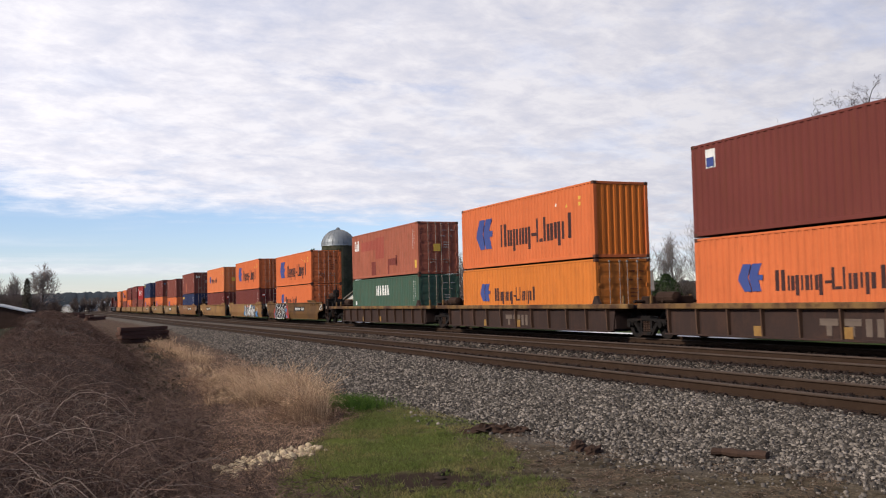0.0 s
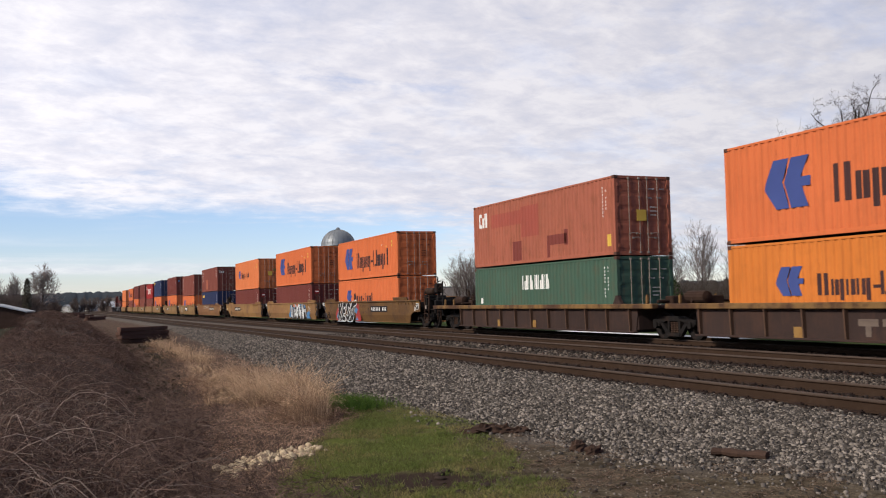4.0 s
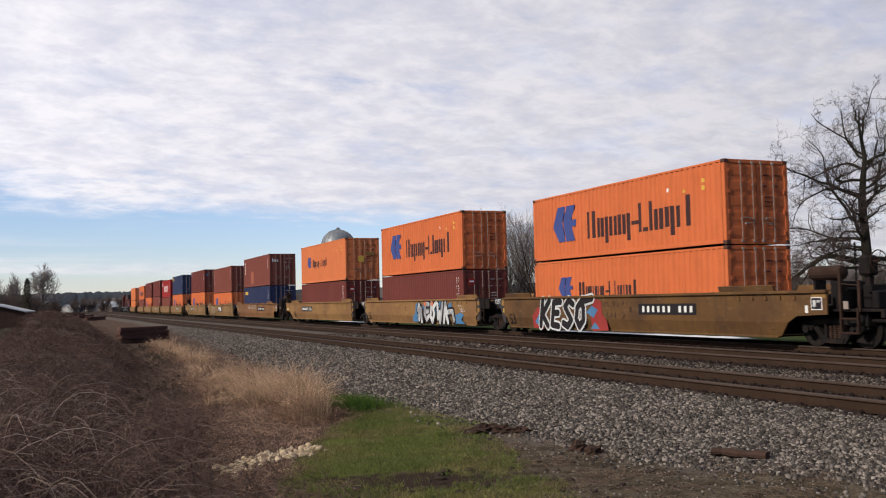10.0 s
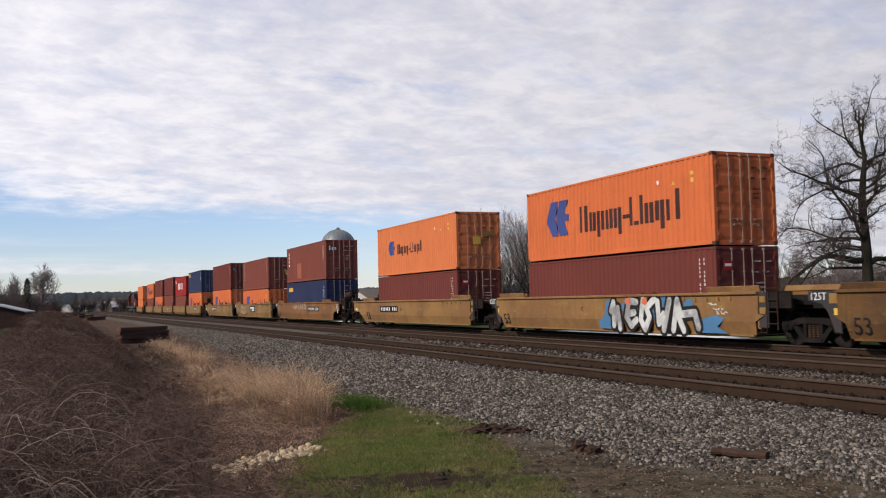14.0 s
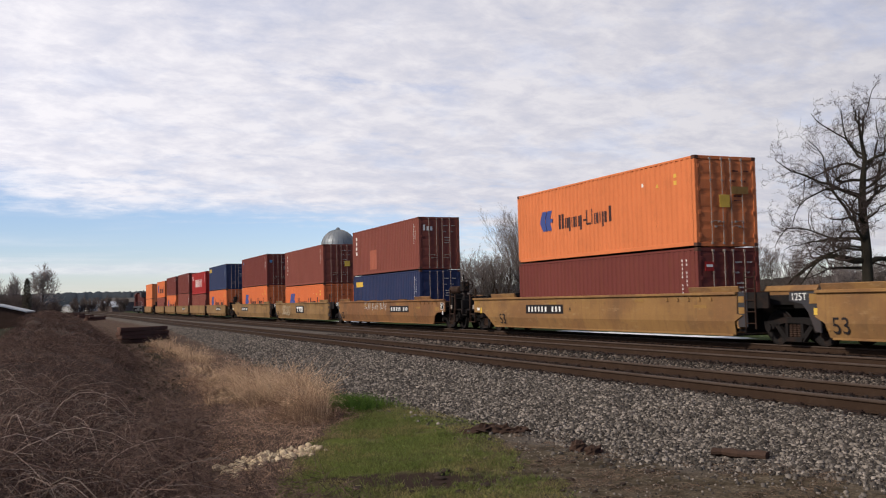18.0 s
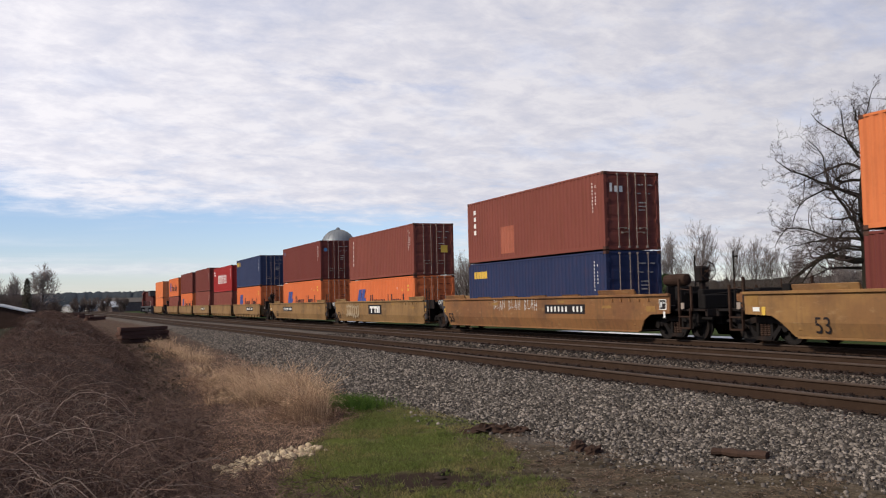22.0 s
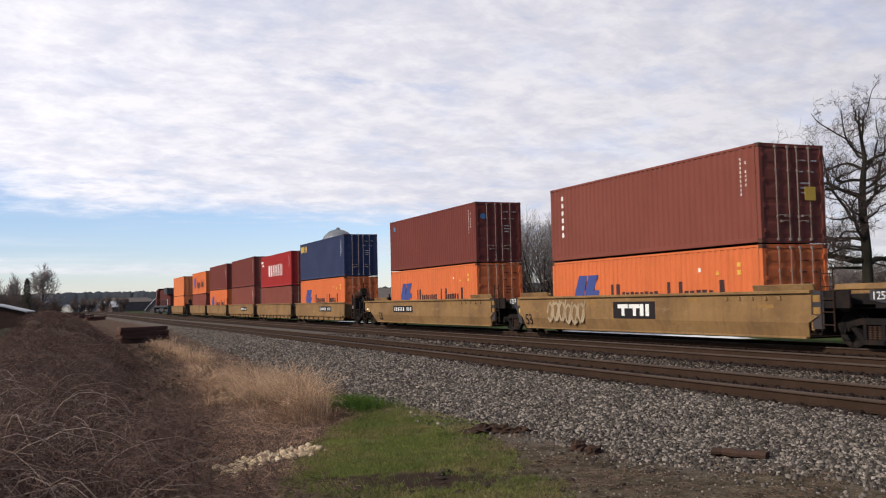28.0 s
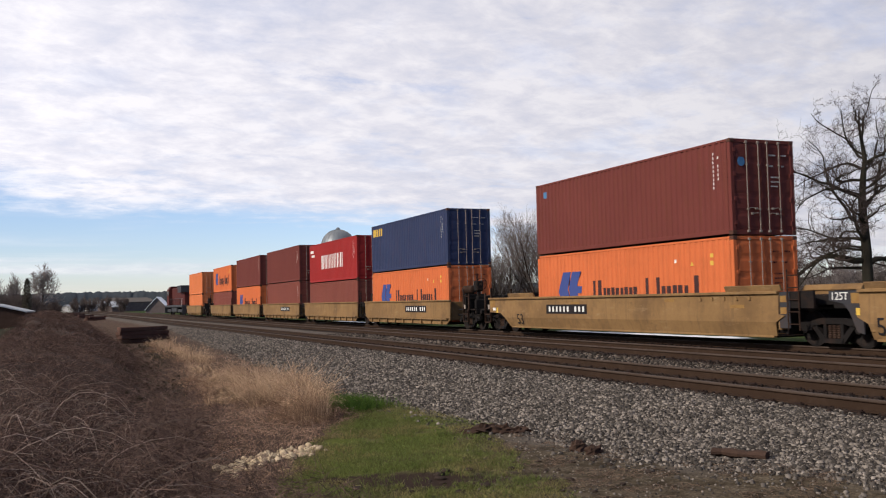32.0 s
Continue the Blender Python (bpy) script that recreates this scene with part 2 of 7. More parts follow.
# ------------------------------------------------ mesh building
class Shape:
    """Collects verts and faces of one mesh."""

    def __init__(self):
        self.v, self.f, self.smooth = [], [], False

    def add(self, verts, faces):
        n = len(self.v)
        self.v += [tuple(p) for p in verts]
        self.f += [tuple(i + n for i in q) for q in faces]
        return self

    def box(self, x0, x1, y0, y1, z0, z1, ch=0.0):
        lo, hi = (x0, y0, z0), (x1, y1, z1)
        ch = min(ch, 0.3 * min(hi[i] - lo[i] for i in range(3)))
        if ch <= 0:
            c = [(p, q, r) for p in (x0, x1) for q in (y0, y1) for r in (z0, z1)]
            return self.add(c, [(0, 1, 3, 2), (4, 6, 7, 5), (0, 4, 5, 1), (2, 3, 7, 6), (0, 2, 6, 4), (1, 5, 7, 3)])
        mid = Vector([(a + b) / 2 for a, b in zip(lo, hi)])
        idx, verts, faces = {}, [], []
        for s in range(8):
            sg = (s & 1, s >> 1 & 1, s >> 2 & 1)
            for a in range(3):
                p = [(hi[i] if sg[i] else lo[i]) for i in range(3)]
                for i in range(3):
                    if i != a:
                        p[i] += -ch if sg[i] else ch
                idx[sg, a] = len(verts)
                verts.append(p)
        for a in range(3):
            b, c = (a + 1) % 3, (a + 2) % 3
            for sa in (0, 1):
                q = []
                for sb, sc in ((0, 0), (1, 0), (1, 1), (0, 1)):
                    k = [0, 0, 0]
                    k[a], k[b], k[c] = sa, sb, sc
                    q.append(idx[tuple(k), a])
                faces.append(q)
                for sb in (0, 1):
                    k0, k1 = [0, 0, 0], [0, 0, 0]
                    k0[a] = k1[a] = sa
                    k0[b] = k1[b] = sb
                    k0[c], k1[c] = 0, 1
                    faces.append([idx[tuple(k0), a], idx[tuple(k1), a], idx[tuple(k1), b], idx[tuple(k0), b]])
        for s in range(8):
            sg = (s & 1, s >> 1 & 1, s >> 2 & 1)
            faces.append([idx[sg, 0], idx[sg, 1], idx[sg, 2]])
        fixed = []
        for q in faces:
            p = [Vector(verts[i]) for i in q]
            nrm = (p[1] - p[0]).cross(p[2] - p[0])
            fixed.append(q if nrm.dot(sum(p, Vector()) / len(p) - mid) > 0 else q[::-1])
        return self.add(verts, fixed)

    def tube(self, p0, p1, r0, r1=None, n=8, caps=True):
        p0, p1 = Vector(p0), Vector(p1)
        r1 = r0 if r1 is None else r1
        d = (p1 - p0).normalized()
        a = d.orthogonal().normalized()
        b = d.cross(a)
        verts = [p + (a * math.cos(2 * math.pi * i / n) + b * math.sin(2 * math.pi * i / n)) * r for p, r in ((p0, r0), (p1, r1)) for i in range(n)]
        faces = [(i, (i + 1) % n, n + (i + 1) % n, n + i) for i in range(n)]
        if caps:
            faces += [tuple(range(n))[::-1], tuple(range(n, 2 * n))]
        return self.add(verts, faces)

    def lathe(self, prof, centre, axis="z", n=16, close=True):
        """Profile of (radius, along) turned round an axis through centre."""
        verts = []
        for r, h in prof:
            for i in range(n):
                c, s = r * math.cos(2 * math.pi * i / n), r * math.sin(2 * math.pi * i / n)
                p = (c, s, h) if axis == "z" else (h, c, s) if axis == "x" else (s, h, c)
                verts.append(Vector(p) + Vector(centre))
        faces = [(k * n + i, k * n + (i + 1) % n, (k + 1) * n + (i + 1) % n, (k + 1) * n + i) for k in range(len(prof) - 1) for i in range(n)]
        if close:
            faces += [tuple(range(n))[::-1], tuple(range((len(prof) - 1) * n, len(prof) * n))]
        return self.add(verts, faces)

    def prism(self, outline, axis, a, b):
        """A plane outline, drawn in the two other axes in order, swept from a to b along an axis."""
        def put(p, h):
            return (h, p[0], p[1]) if axis == "x" else (p[0], h, p[1]) if axis == "y" else (p[0], p[1], h)
        n = len(outline)
        verts = [put(p, a) for p in outline] + [put(p, b) for p in outline]
        faces = [(i, (i + 1) % n, n + (i + 1) % n, n + i) for i in range(n)] + [tuple(range(n))[::-1], tuple(range(n, 2 * n))]
        return self.add(verts, faces)

    def mesh(self, name, mat):
        me = bpy.data.meshes.new(name)
        me.from_pydata(self.v, [], self.f)
        bm = bmesh.new()
        bm.from_mesh(me)
        bmesh.ops.recalc_face_normals(bm, faces=bm.faces)
        bm.to_mesh(me)
        bm.free()
        me.materials.append(mat)
        if self.smooth:
            me.shade_smooth()
        return me


CACHE = {}


def part(name, shape, mat, parent, label="", at=None, key=None):
    """One mesh object under a thing or under a part. Alike parts share a mesh under a key; shape may be a function that builds it."""
    k = (key, mat.name)
    if key is None or k not in CACHE:
        s = shape() if callable(shape) else shape
        me = s.mesh(name, mat)
        if key is not None:
            CACHE[k] = me
    else:
        me = CACHE[k]
    ob = new(name, me)
    ob.parent = parent
    if at is not None:
        ob.matrix_basis = at
    if label:
        ob["label"] = label
    return ob


def thing(name, m, label, category, group="", kind=""):
    ob = new(name)
    ob.matrix_basis = m
    return tagged(ob, label, category, group, kind)


def fast_mesh(name, verts, faces, mat, smooth=False):
    """A mesh from numpy arrays: verts (n, 3) and faces (m, 3 or 4)."""
    me = bpy.data.meshes.new(name)
    verts, faces = np.asarray(verts, np.float32), np.asarray(faces, np.int32)
    k = faces.shape[1]
    me.vertices.add(len(verts))
    me.vertices.foreach_set("co", verts.ravel())
    me.loops.add(faces.size)
    me.loops.foreach_set("vertex_index", faces.ravel())
    me.polygons.add(len(faces))
    me.polygons.foreach_set("loop_start", np.arange(0, faces.size, k, dtype=np.int32))
    me.update(calc_edges=True)
    me.validate()
    me.materials.append(mat)
    if smooth:
        me.shade_smooth()
    return me


def tubes(paths, radii, sides=3):
    """Verts and quads of round strands: paths (n, k, 3), radii (n, k)."""
    paths, radii = np.asarray(paths, float), np.asarray(radii, float)
    n, k, _ = paths.shape
    tan = np.gradient(paths, axis=1)
    tan /= np.linalg.norm(tan, axis=2, keepdims=True) + 1e-9
    ref = np.where(np.abs(tan[..., 2:3]) > 0.9, np.array([1.0, 0, 0]), np.array([0, 0, 1.0]))
    a = np.cross(tan, ref)
    a /= np.linalg.norm(a, axis=2, keepdims=True) + 1e-9
    b = np.cross(tan, a)
    ang = np.arange(sides) * 2 * np.pi / sides
    ring = a[:, :, None] * np.cos(ang)[None, None, :, None] + b[:, :, None] * np.sin(ang)[None, None, :, None]
    verts = (paths[:, :, None] + ring * radii[:, :, None, None]).reshape(-1, 3)
    base = (np.arange(n)[:, None, None] * k + np.arange(k - 1)[None, :, None]) * sides
    i = np.arange(sides)[None, None, :]
    j = (i + 1) % sides
    faces = np.stack([base + i, base + j, base + sides + j, base + sides + i], -1).reshape(-1, 4)
    return verts, faces


# ------------------------------------------------ ground
NEAR_X, MID_X, TRAIN_X = 10.55, 15.05, 20.02
TOP_NEAR, TOP_MID = 0.08, 0.09


def ground_height(x, y):
    """The lie of the land: track bed, ballast shoulder, verge, bramble bank, fields."""
    if 8.4 <= x <= 22.6:
        h = -0.105 if x < 17.6 else -0.21
    elif x < 8.4:
        h = -0.105 - 0.215 * min(1, max(0, (8.4 - x) / 2.5))
        if x < 2.6:
            k = min(1, (2.6 - x) / 2.0)
            h += -0.10 * k
        if x < -2.0:
            h += -0.9 * min(1, (-2.0 - x) / 4.0)
    else:
        h = -0.21 - 0.45 * min(1, (x - 22.6) / 2.5)
    r = 0.03 if x < 5.6 else 0.015
    return h + r * noise.noise((x * 0.8 + y * 0.37 + 0.3, y * 0.71 - x * 0.31, 0.4)) + (0.05 * noise.noise((x * 0.2, y * 0.15, 3)) if x < 5.6 or x > 23 else 0)


def ground_material():
    m = bpy.data.materials.new("railside_ground")
    m.use_nodes = True
    nt = m.node_tree
    bsdf = nt.nodes["Principled BSDF"]
    bsdf.inputs["Roughness"].default_value = 0.95
    bsdf.inputs["Specular IOR Level"].default_value = 0.03
    co = nt.nodes.new("ShaderNodeTexCoord").outputs["Object"]
    sep = nt.nodes.new("ShaderNodeSeparateXYZ")
    link(nt, co, sep.inputs[0])
    wob = node(nt, "ShaderNodeTexNoise", Scale=0.7, Detail=6.0, Roughness=0.6)
    link(nt, co, wob.inputs["Vector"])
    x = math_node(nt, "ADD", sep.outputs[0], math_node(nt, "MULTIPLY_ADD", wob.outputs[0], 2.4, -1.2))
    y = math_node(nt, "ADD", sep.outputs[1], math_node(nt, "MULTIPLY_ADD", wob.outputs[0], -5.0, 2.5))
    fine = node(nt, "ShaderNodeTexNoise", Scale=30.0, Detail=8.0, Roughness=0.7)
    patch = node(nt, "ShaderNodeTexNoise", Scale=1.1, Detail=6.0, Roughness=0.65)
    cell = node(nt, "ShaderNodeTexVoronoi", Scale=22.0)
    for n in (fine, patch, cell):
        link(nt, co, n.inputs["Vector"])
    soil = ramp(nt, fine.outputs[0], ((0.3, (0.026, 0.018, 0.012)), (0.55, (0.088, 0.064, 0.046)), (0.75, (0.155, 0.116, 0.086))))
    clot = node(nt, "ShaderNodeTexNoise", Scale=3.2, Detail=7.0, Roughness=0.7)
    link(nt, co, clot.inputs["Vector"])
    soil = mix(nt, ramp(nt, clot.outputs[0], ((0.46, 0.0), (0.60, 0.85))), soil, (0.022, 0.013, 0.010))
    litter = ramp(nt, fine.outputs[0], ((0.3, (0.026, 0.016, 0.011)), (0.6, (0.085, 0.054, 0.037)), (0.8, (0.15, 0.100, 0.064))))
    turf = ramp(nt, fine.outputs[0], ((0.3, (0.030, 0.034, 0.008)), (0.6, (0.085, 0.092, 0.020)), (0.8, (0.14, 0.125, 0.045))))
    stone = mix(nt, 0.6, ramp(nt, cell.outputs["Color"], ((0.0, (0.045, 0.037, 0.030)), (1.0, (0.16, 0.132, 0.108)))), (0.080, 0.065, 0.052))
    field = mix(nt, ramp(nt, patch.outputs[0], ((0.4, 0.0), (0.65, 1.0))), (0.026, 0.042, 0.010), (0.036, 0.040, 0.014))

    def above(v, a, soft):
        return ramp(nt, math_node(nt, "MULTIPLY_ADD", math_node(nt, "SUBTRACT", v, a), 1.0 / soft, 0.5), ((0.0, 0.0), (1.0, 1.0)))
    inv = lambda s: math_node(nt, "SUBTRACT", 1.0, s)
    # bramble soil, then lawn strip with mud, then ballast, then trackside cess and fields
    lawn = math_node(nt, "MULTIPLY", inv(above(y, 15.5, 1.2)), ramp(nt, patch.outputs[0], ((0.30, 0.3), (0.42, 1.0))))
    bare = math_node(nt, "SUBTRACT", x, math_node(nt, "MULTIPLY_ADD", sep.outputs[1], 0.28, 1.9))
    mud = math_node(nt, "MAXIMUM", math_node(nt, "MULTIPLY", above(bare, 0.0, 0.5), 0.9), math_node(nt, "MULTIPLY", inv(above(sep.outputs[1], 9.4, 0.8)), ramp(nt, patch.outputs[0], ((0.44, 0.9), (0.56, 0.0)))))
    worn = math_node(nt, "ADD", sep.outputs[0], math_node(nt, "MULTIPLY_ADD", wob.outputs[0], 1.0, -0.5))
    lawn = math_node(nt, "MULTIPLY", lawn, above(math_node(nt, "SUBTRACT", worn, math_node(nt, "MULTIPLY_ADD", sep.outputs[1], 0.46, -2.30)), 0.0, 0.35))
    verge = mix(nt, lawn, litter, turf)
    ex = math_node(nt, "MULTIPLY_ADD", worn, 1.15, -3.9)
    ey = math_node(nt, "MULTIPLY_ADD", math_node(nt, "ADD", sep.outputs[1], math_node(nt, "MULTIPLY", sep.outputs[0], 0.35)), 2.1, -21.4)
    wallow = math_node(nt, "ADD", math_node(nt, "ADD", math_node(nt, "MULTIPLY", ex, ex), math_node(nt, "MULTIPLY", ey, ey)), math_node(nt, "MULTIPLY_ADD", clot.outputs[0], 5.0, -2.5))
    verge = mix(nt, mud, verge, soil)
    verge = mix(nt, inv(above(wallow, 0.9, 0.6)), verge, (0.030, 0.019, 0.014))
    c = mix(nt, above(x, 2.2, 0.5), litter, verge)
    shoulder = math_node(nt, "MULTIPLY_ADD", math_node(nt, "MAXIMUM", math_node(nt, "SUBTRACT", math_node(nt, "MINIMUM", sep.outputs[1], 65.0), 20.0), 0.0), 0.045, 5.75)
    shoulder = math_node(nt, "ADD", shoulder, math_node(nt, "MULTIPLY", math_node(nt, "MAXIMUM", math_node(nt, "SUBTRACT", 9.5, sep.outputs[1]), 0.0), 0.33))
    c = mix(nt, above(math_node(nt, "SUBTRACT", x, shoulder), 0.0, 0.5), c, stone)
    # rust and brake dust darken the beds between and beside the rails
    for mid, half in ((NEAR_X, 1.15), (MID_X, 1.25), (TRAIN_X, 1.9)):
        off = math_node(nt, "ABSOLUTE", math_node(nt, "SUBTRACT", sep.outputs[0], mid))
        c = mix(nt, math_node(nt, "MULTIPLY", inv(above(off, half, 0.5)), 0.85), c, ramp(nt, fine.outputs[0], ((0.3, (0.008, 0.005, 0.004)), (0.7, (0.024, 0.0145, 0.010)))))
    c = mix(nt, above(sep.outputs[0], 23.4, 0.8), c, field)
    road = math_node(nt, "MULTIPLY", math_node(nt, "MULTIPLY", above(x, 26.0, 0.4), inv(above(x, 31.0, 0.4))), math_node(nt, "ADD", math_node(nt, "MULTIPLY", above(sep.outputs[1], 36.0, 1.0), inv(above(sep.outputs[1], 53.0, 1.0))), math_node(nt, "MULTIPLY", above(sep.outputs[1], 92.0, 2.0), inv(above(sep.outputs[1], 104.0, 2.0)))))
    c = mix(nt, road, c, ramp(nt, fine.outputs[0], ((0.3, (0.50, 0.49, 0.47)), (0.7, (0.68, 0.66, 0.63)))))
    c = mix(nt, inv(above(x, -3.0, 1.0)), c, mix(nt, patch.outputs[0], (0.012, 0.015, 0.008), (0.030, 0.030, 0.016)))
    link(nt, c, bsdf.inputs["Base Color"])
    bump = nt.nodes.new("ShaderNodeBump")
    bump.inputs["Strength"].default_value, bump.inputs["Distance"].default_value = 0.7, 0.03
    link(nt, mix(nt, 0.5, fine.outputs[0], cell.outputs["Distance"]), bump.inputs["Height"])
    link(nt, bump.outputs[0], bsdf.inputs["Normal"])
    return m


def steps(*runs):
    out = []
    for a, b, d in runs:
        n = max(1, round((b - a) / d))
        out += [a + (b - a) * i / n for i in range(n)]
    return out


def build_ground():
    xs = steps((-3000, -200, 400), (-200, -20, 20), (-20, -4, 1.5), (-4, 8.4, 0.4), (8.4, 8.41, 1), (8.42, 22.6, 1.2), (22.6, 26, 0.6), (26, 80, 6), (80, 300, 30), (300, 4001, 500))
    ys = steps((-400, -20, 50), (-20, 4, 4), (4, 30, 0.5), (30, 120, 3), (120, 400, 20), (400, 4601, 600))
    v = [(x, y, ground_height(x, y)) for y in ys for x in xs]
    n = len(xs)
    f = [(j * n + i, j * n + i + 1, (j + 1) * n + i + 1, (j + 1) * n + i) for j in range(len(ys) - 1) for i in range(n - 1)]
    me = fast_mesh("ground", v, f, ground_material(), True)
    tagged(new("ground", me), "railside ground of gravel, turf, mud and bramble litter", "ground", kind="structure")


build_ground()

# ------------------------------------------------ tracks
RAIL = material("rusty_rail_steel", (0.028, 0.0155, 0.0092), 0.85, 0.0, 0.2, 4.0, (0.05, 0.03, 0.02), 0.4, 2.0)
RAILHEAD = material("worn_rail_head", (0.052, 0.036, 0.027), 0.72, 0.0, 0.2, 4.0, (0.03, 0.017, 0.011), 0.6, 1.4)
TIE = material("creosoted_tie_wood", (0.015, 0.010, 0.008), 0.85, vary=0.3, grain=6.0, stain=(0.035, 0.024, 0.018), stains=0.4, bump=0.3, spread=0.3)
PLATE_RUST = material("rust_dark_tie_plate", (0.020, 0.011, 0.008), 0.9, vary=0.3, grain=6.0)


def build_track(name, cx, top, label, tie_to):
    t = thing(name, pose(cx, 0, 0), label, "railway track", "parallel railway tracks", "structure")
    prof = [(-0.07, 0), (0.07, 0), (0.07, 0.014), (0.012, 0.03), (0.010, 0.115), (0.034, 0.130), (0.034, 0.142), (-0.034, 0.142), (-0.034, 0.130), (-0.010, 0.115), (-0.012, 0.03), (-0.07, 0.014)]
    cap = [(-0.034, 0.142), (0.034, 0.142), (0.034, 0.162), (0.026, 0.171), (-0.026, 0.171), (-0.034, 0.162)]
    for side in (-0.752, 0.752):
        r = part("rail", Shape().prism(prof, "y", -60, 900), RAIL, t, at=pose(side, 0, top - 0.171))
        part("rail_head", Shape().prism(cap, "y", -60, 900), RAILHEAD, r, "worn steel running surface")
    y = 2.0
    i = 0
    rnd = random.Random(7)
    while y < tie_to:
        part("tie", lambda: Shape().box(-1.30, 1.30, -0.115, 0.115, -0.17, 0, 0.012), TIE, t, at=pose(rnd.uniform(-0.03, 0.03), y, top - 0.171, 0, 0, rnd.uniform(-0.6, 0.6)), key="tie")
        for side in (-0.752, 0.752):
            if y < 45:
                part("tie_plate", lambda: Shape().box(-0.17, 0.17, -0.09, 0.09, 0, 0.018, 0.004).box(-0.11, -0.085, -0.07, -0.045, 0.018, 0.036).box(0.085, 0.11, 0.045, 0.07, 0.018, 0.036), PLATE_RUST, t, at=pose(side, y, top - 0.171), key="tie_plate")
        y += 0.53 + rnd.uniform(-0.02, 0.02)
    return t


build_track("track", NEAR_X, TOP_NEAR, "rusty rails on dark wooden ties in grey ballast", 60)
build_track("track", MID_X, TOP_MID, "rusty rails on dark wooden ties in grey ballast", 45)
build_track("track", TRAIN_X, 0.0, "rails with the container train on them, on dark ties", 45)
# ------------------------------------------------ ballast, plants and small things by the track
STONE = material("crushed_ballast_stone", (0.101, 0.083, 0.067), 0.9, vary=0.25, grain=8.0, island=0.85, bump=0.2, bump_scale=60)
PALE_STONE = material("pale_field_stone", (0.35, 0.265, 0.165), 0.9, vary=0.2, grain=6.0, spread=0.25, bump=0.3)
MID_STONE = material("dusty_dark_ballast", (0.062, 0.048, 0.037), 0.9, vary=0.2, grain=8.0, island=0.85)
BROWN_STONE = material("rust_stained_ballast", (0.019, 0.0125, 0.0095), 0.9, vary=0.2, grain=8.0, island=0.6)
LAWN = material("short_spring_grass", (0.116, 0.130, 0.034), 0.8, vary=0.2, island=0.5, second=(0.190, 0.150, 0.060), second_scale=1.0)
LAWN_LONG = material("longer_yellow_green_grass", (0.100, 0.120, 0.028), 0.8, vary=0.2, island=0.5)
LUSH = material("lush_green_grass", (0.072, 0.118, 0.020), 0.8, vary=0.1, island=0.5)
STRAW = material("dry_buff_grass", (0.46, 0.305, 0.185), 0.85, vary=0.1, island=0.55)
LITTER = material("brown_plant_litter", (0.235, 0.146, 0.098), 0.9, vary=0.1, island=0.75)
MUD_LITTER = material("trodden_brown_stems", (0.105, 0.070, 0.048), 0.9, vary=0.1, island=0.7)
STRAW_DULL = material("dull_brown_dry_grass", (0.27, 0.165, 0.100), 0.85, vary=0.1, island=0.6)
IVY = material("dull_winter_bramble_leaves", (0.034, 0.028, 0.017), 0.75, vary=0.2, island=0.6)
STRAW_LOW = material("matted_dry_grass", (0.170, 0.098, 0.058), 0.9, vary=0.1, island=0.6)
CANE = material("dead_bramble_cane", (0.062, 0.036, 0.027), 0.85, vary=0.1, island=0.65)
CANE_PALE = material("pale_dry_cane", (0.205, 0.150, 0.118), 0.8, vary=0.1, island=0.5)
BRAMBLE_DARK = material("bramble_gap_shade_mass", (0.042, 0.028, 0.021), 0.95, vary=0.35, grain=6.0, bump=0.9, bump_scale=9)
STICK = material("broken_dead_stick", (0.105, 0.066, 0.050), 0.85, vary=0.1, island=0.7)
ROTTEN = material("rotten_wood", (0.045, 0.026, 0.018), 0.95, vary=0.3, grain=9.0, bump=0.5)
OLD_TIE = material("old_creosoted_tie", (0.080, 0.043, 0.031), 0.9, vary=0.3, grain=5.0, stain=(0.05, 0.03, 0.02), stains=0.5, bump=0.4, spread=0.4)


def heights(xy):
    return np.array([ground_height(a, b) for a, b in xy])


def stuff(name, verts, faces, mat, label, category):
    return tagged(new(name, fast_mesh(name, verts, faces, mat)), label, category, kind="stuff")


def pebbles(rng, xy, z, size):
    """Angular stones: jittered blocks with cut corners, one island each."""
    n = len(xy)
    base = np.array([(-1, -1, -1), (1, -1, -1), (1, 1, -1), (-1, 1, -1), (-1, -1, 1), (1, -1, 1), (1, 1, 1), (-1, 1, 1)], float) * 0.62
    v = base[None] * rng.uniform(0.55, 1.25, (n, 8, 3))
    v *= rng.uniform(0.7, 1.35, (n, 1, 3)) * size[:, None, None]
    a, b = rng.uniform(0, 2 * np.pi, n), rng.uniform(-0.9, 0.9, n)
    ca, sa, cb, sb = np.cos(a), np.sin(a), np.cos(b), np.sin(b)
    x, y, zz = v[..., 0].copy(), v[..., 1].copy(), v[..., 2].copy()
    y, zz = cb[:, None] * y - sb[:, None] * zz, sb[:, None] * y + cb[:, None] * zz
    x, y = ca[:, None] * x - sa[:, None] * y, sa[:, None] * x + ca[:, None] * y
    v = np.stack([x + xy[:, :1], y + xy[:, 1:], zz + z[:, None]], -1)
    q = np.array([(4, 5, 6, 7), (0, 1, 5, 4), (1, 2, 6, 5), (2, 3, 7, 6), (3, 0, 4, 7)])
    f = q[None] + (np.arange(n) * 8)[:, None, None]
    return v.reshape(-1, 3), f.reshape(-1, 4)


def shoulder_toe(y):
    """Where the ballast ends on the verge side."""
    t = 6.95 - 0.38 * min(max(y - 6.7, 0), 2.0) - 0.075 * min(max(y - 8.5, 0), 7.5) + 0.05 * max(0, min(y, 65) - 20)
    return t + 0.28 * noise.noise((y * 0.55, 1.0, 0)) + 0.12 * noise.noise((y * 1.9, 4.0, 0))


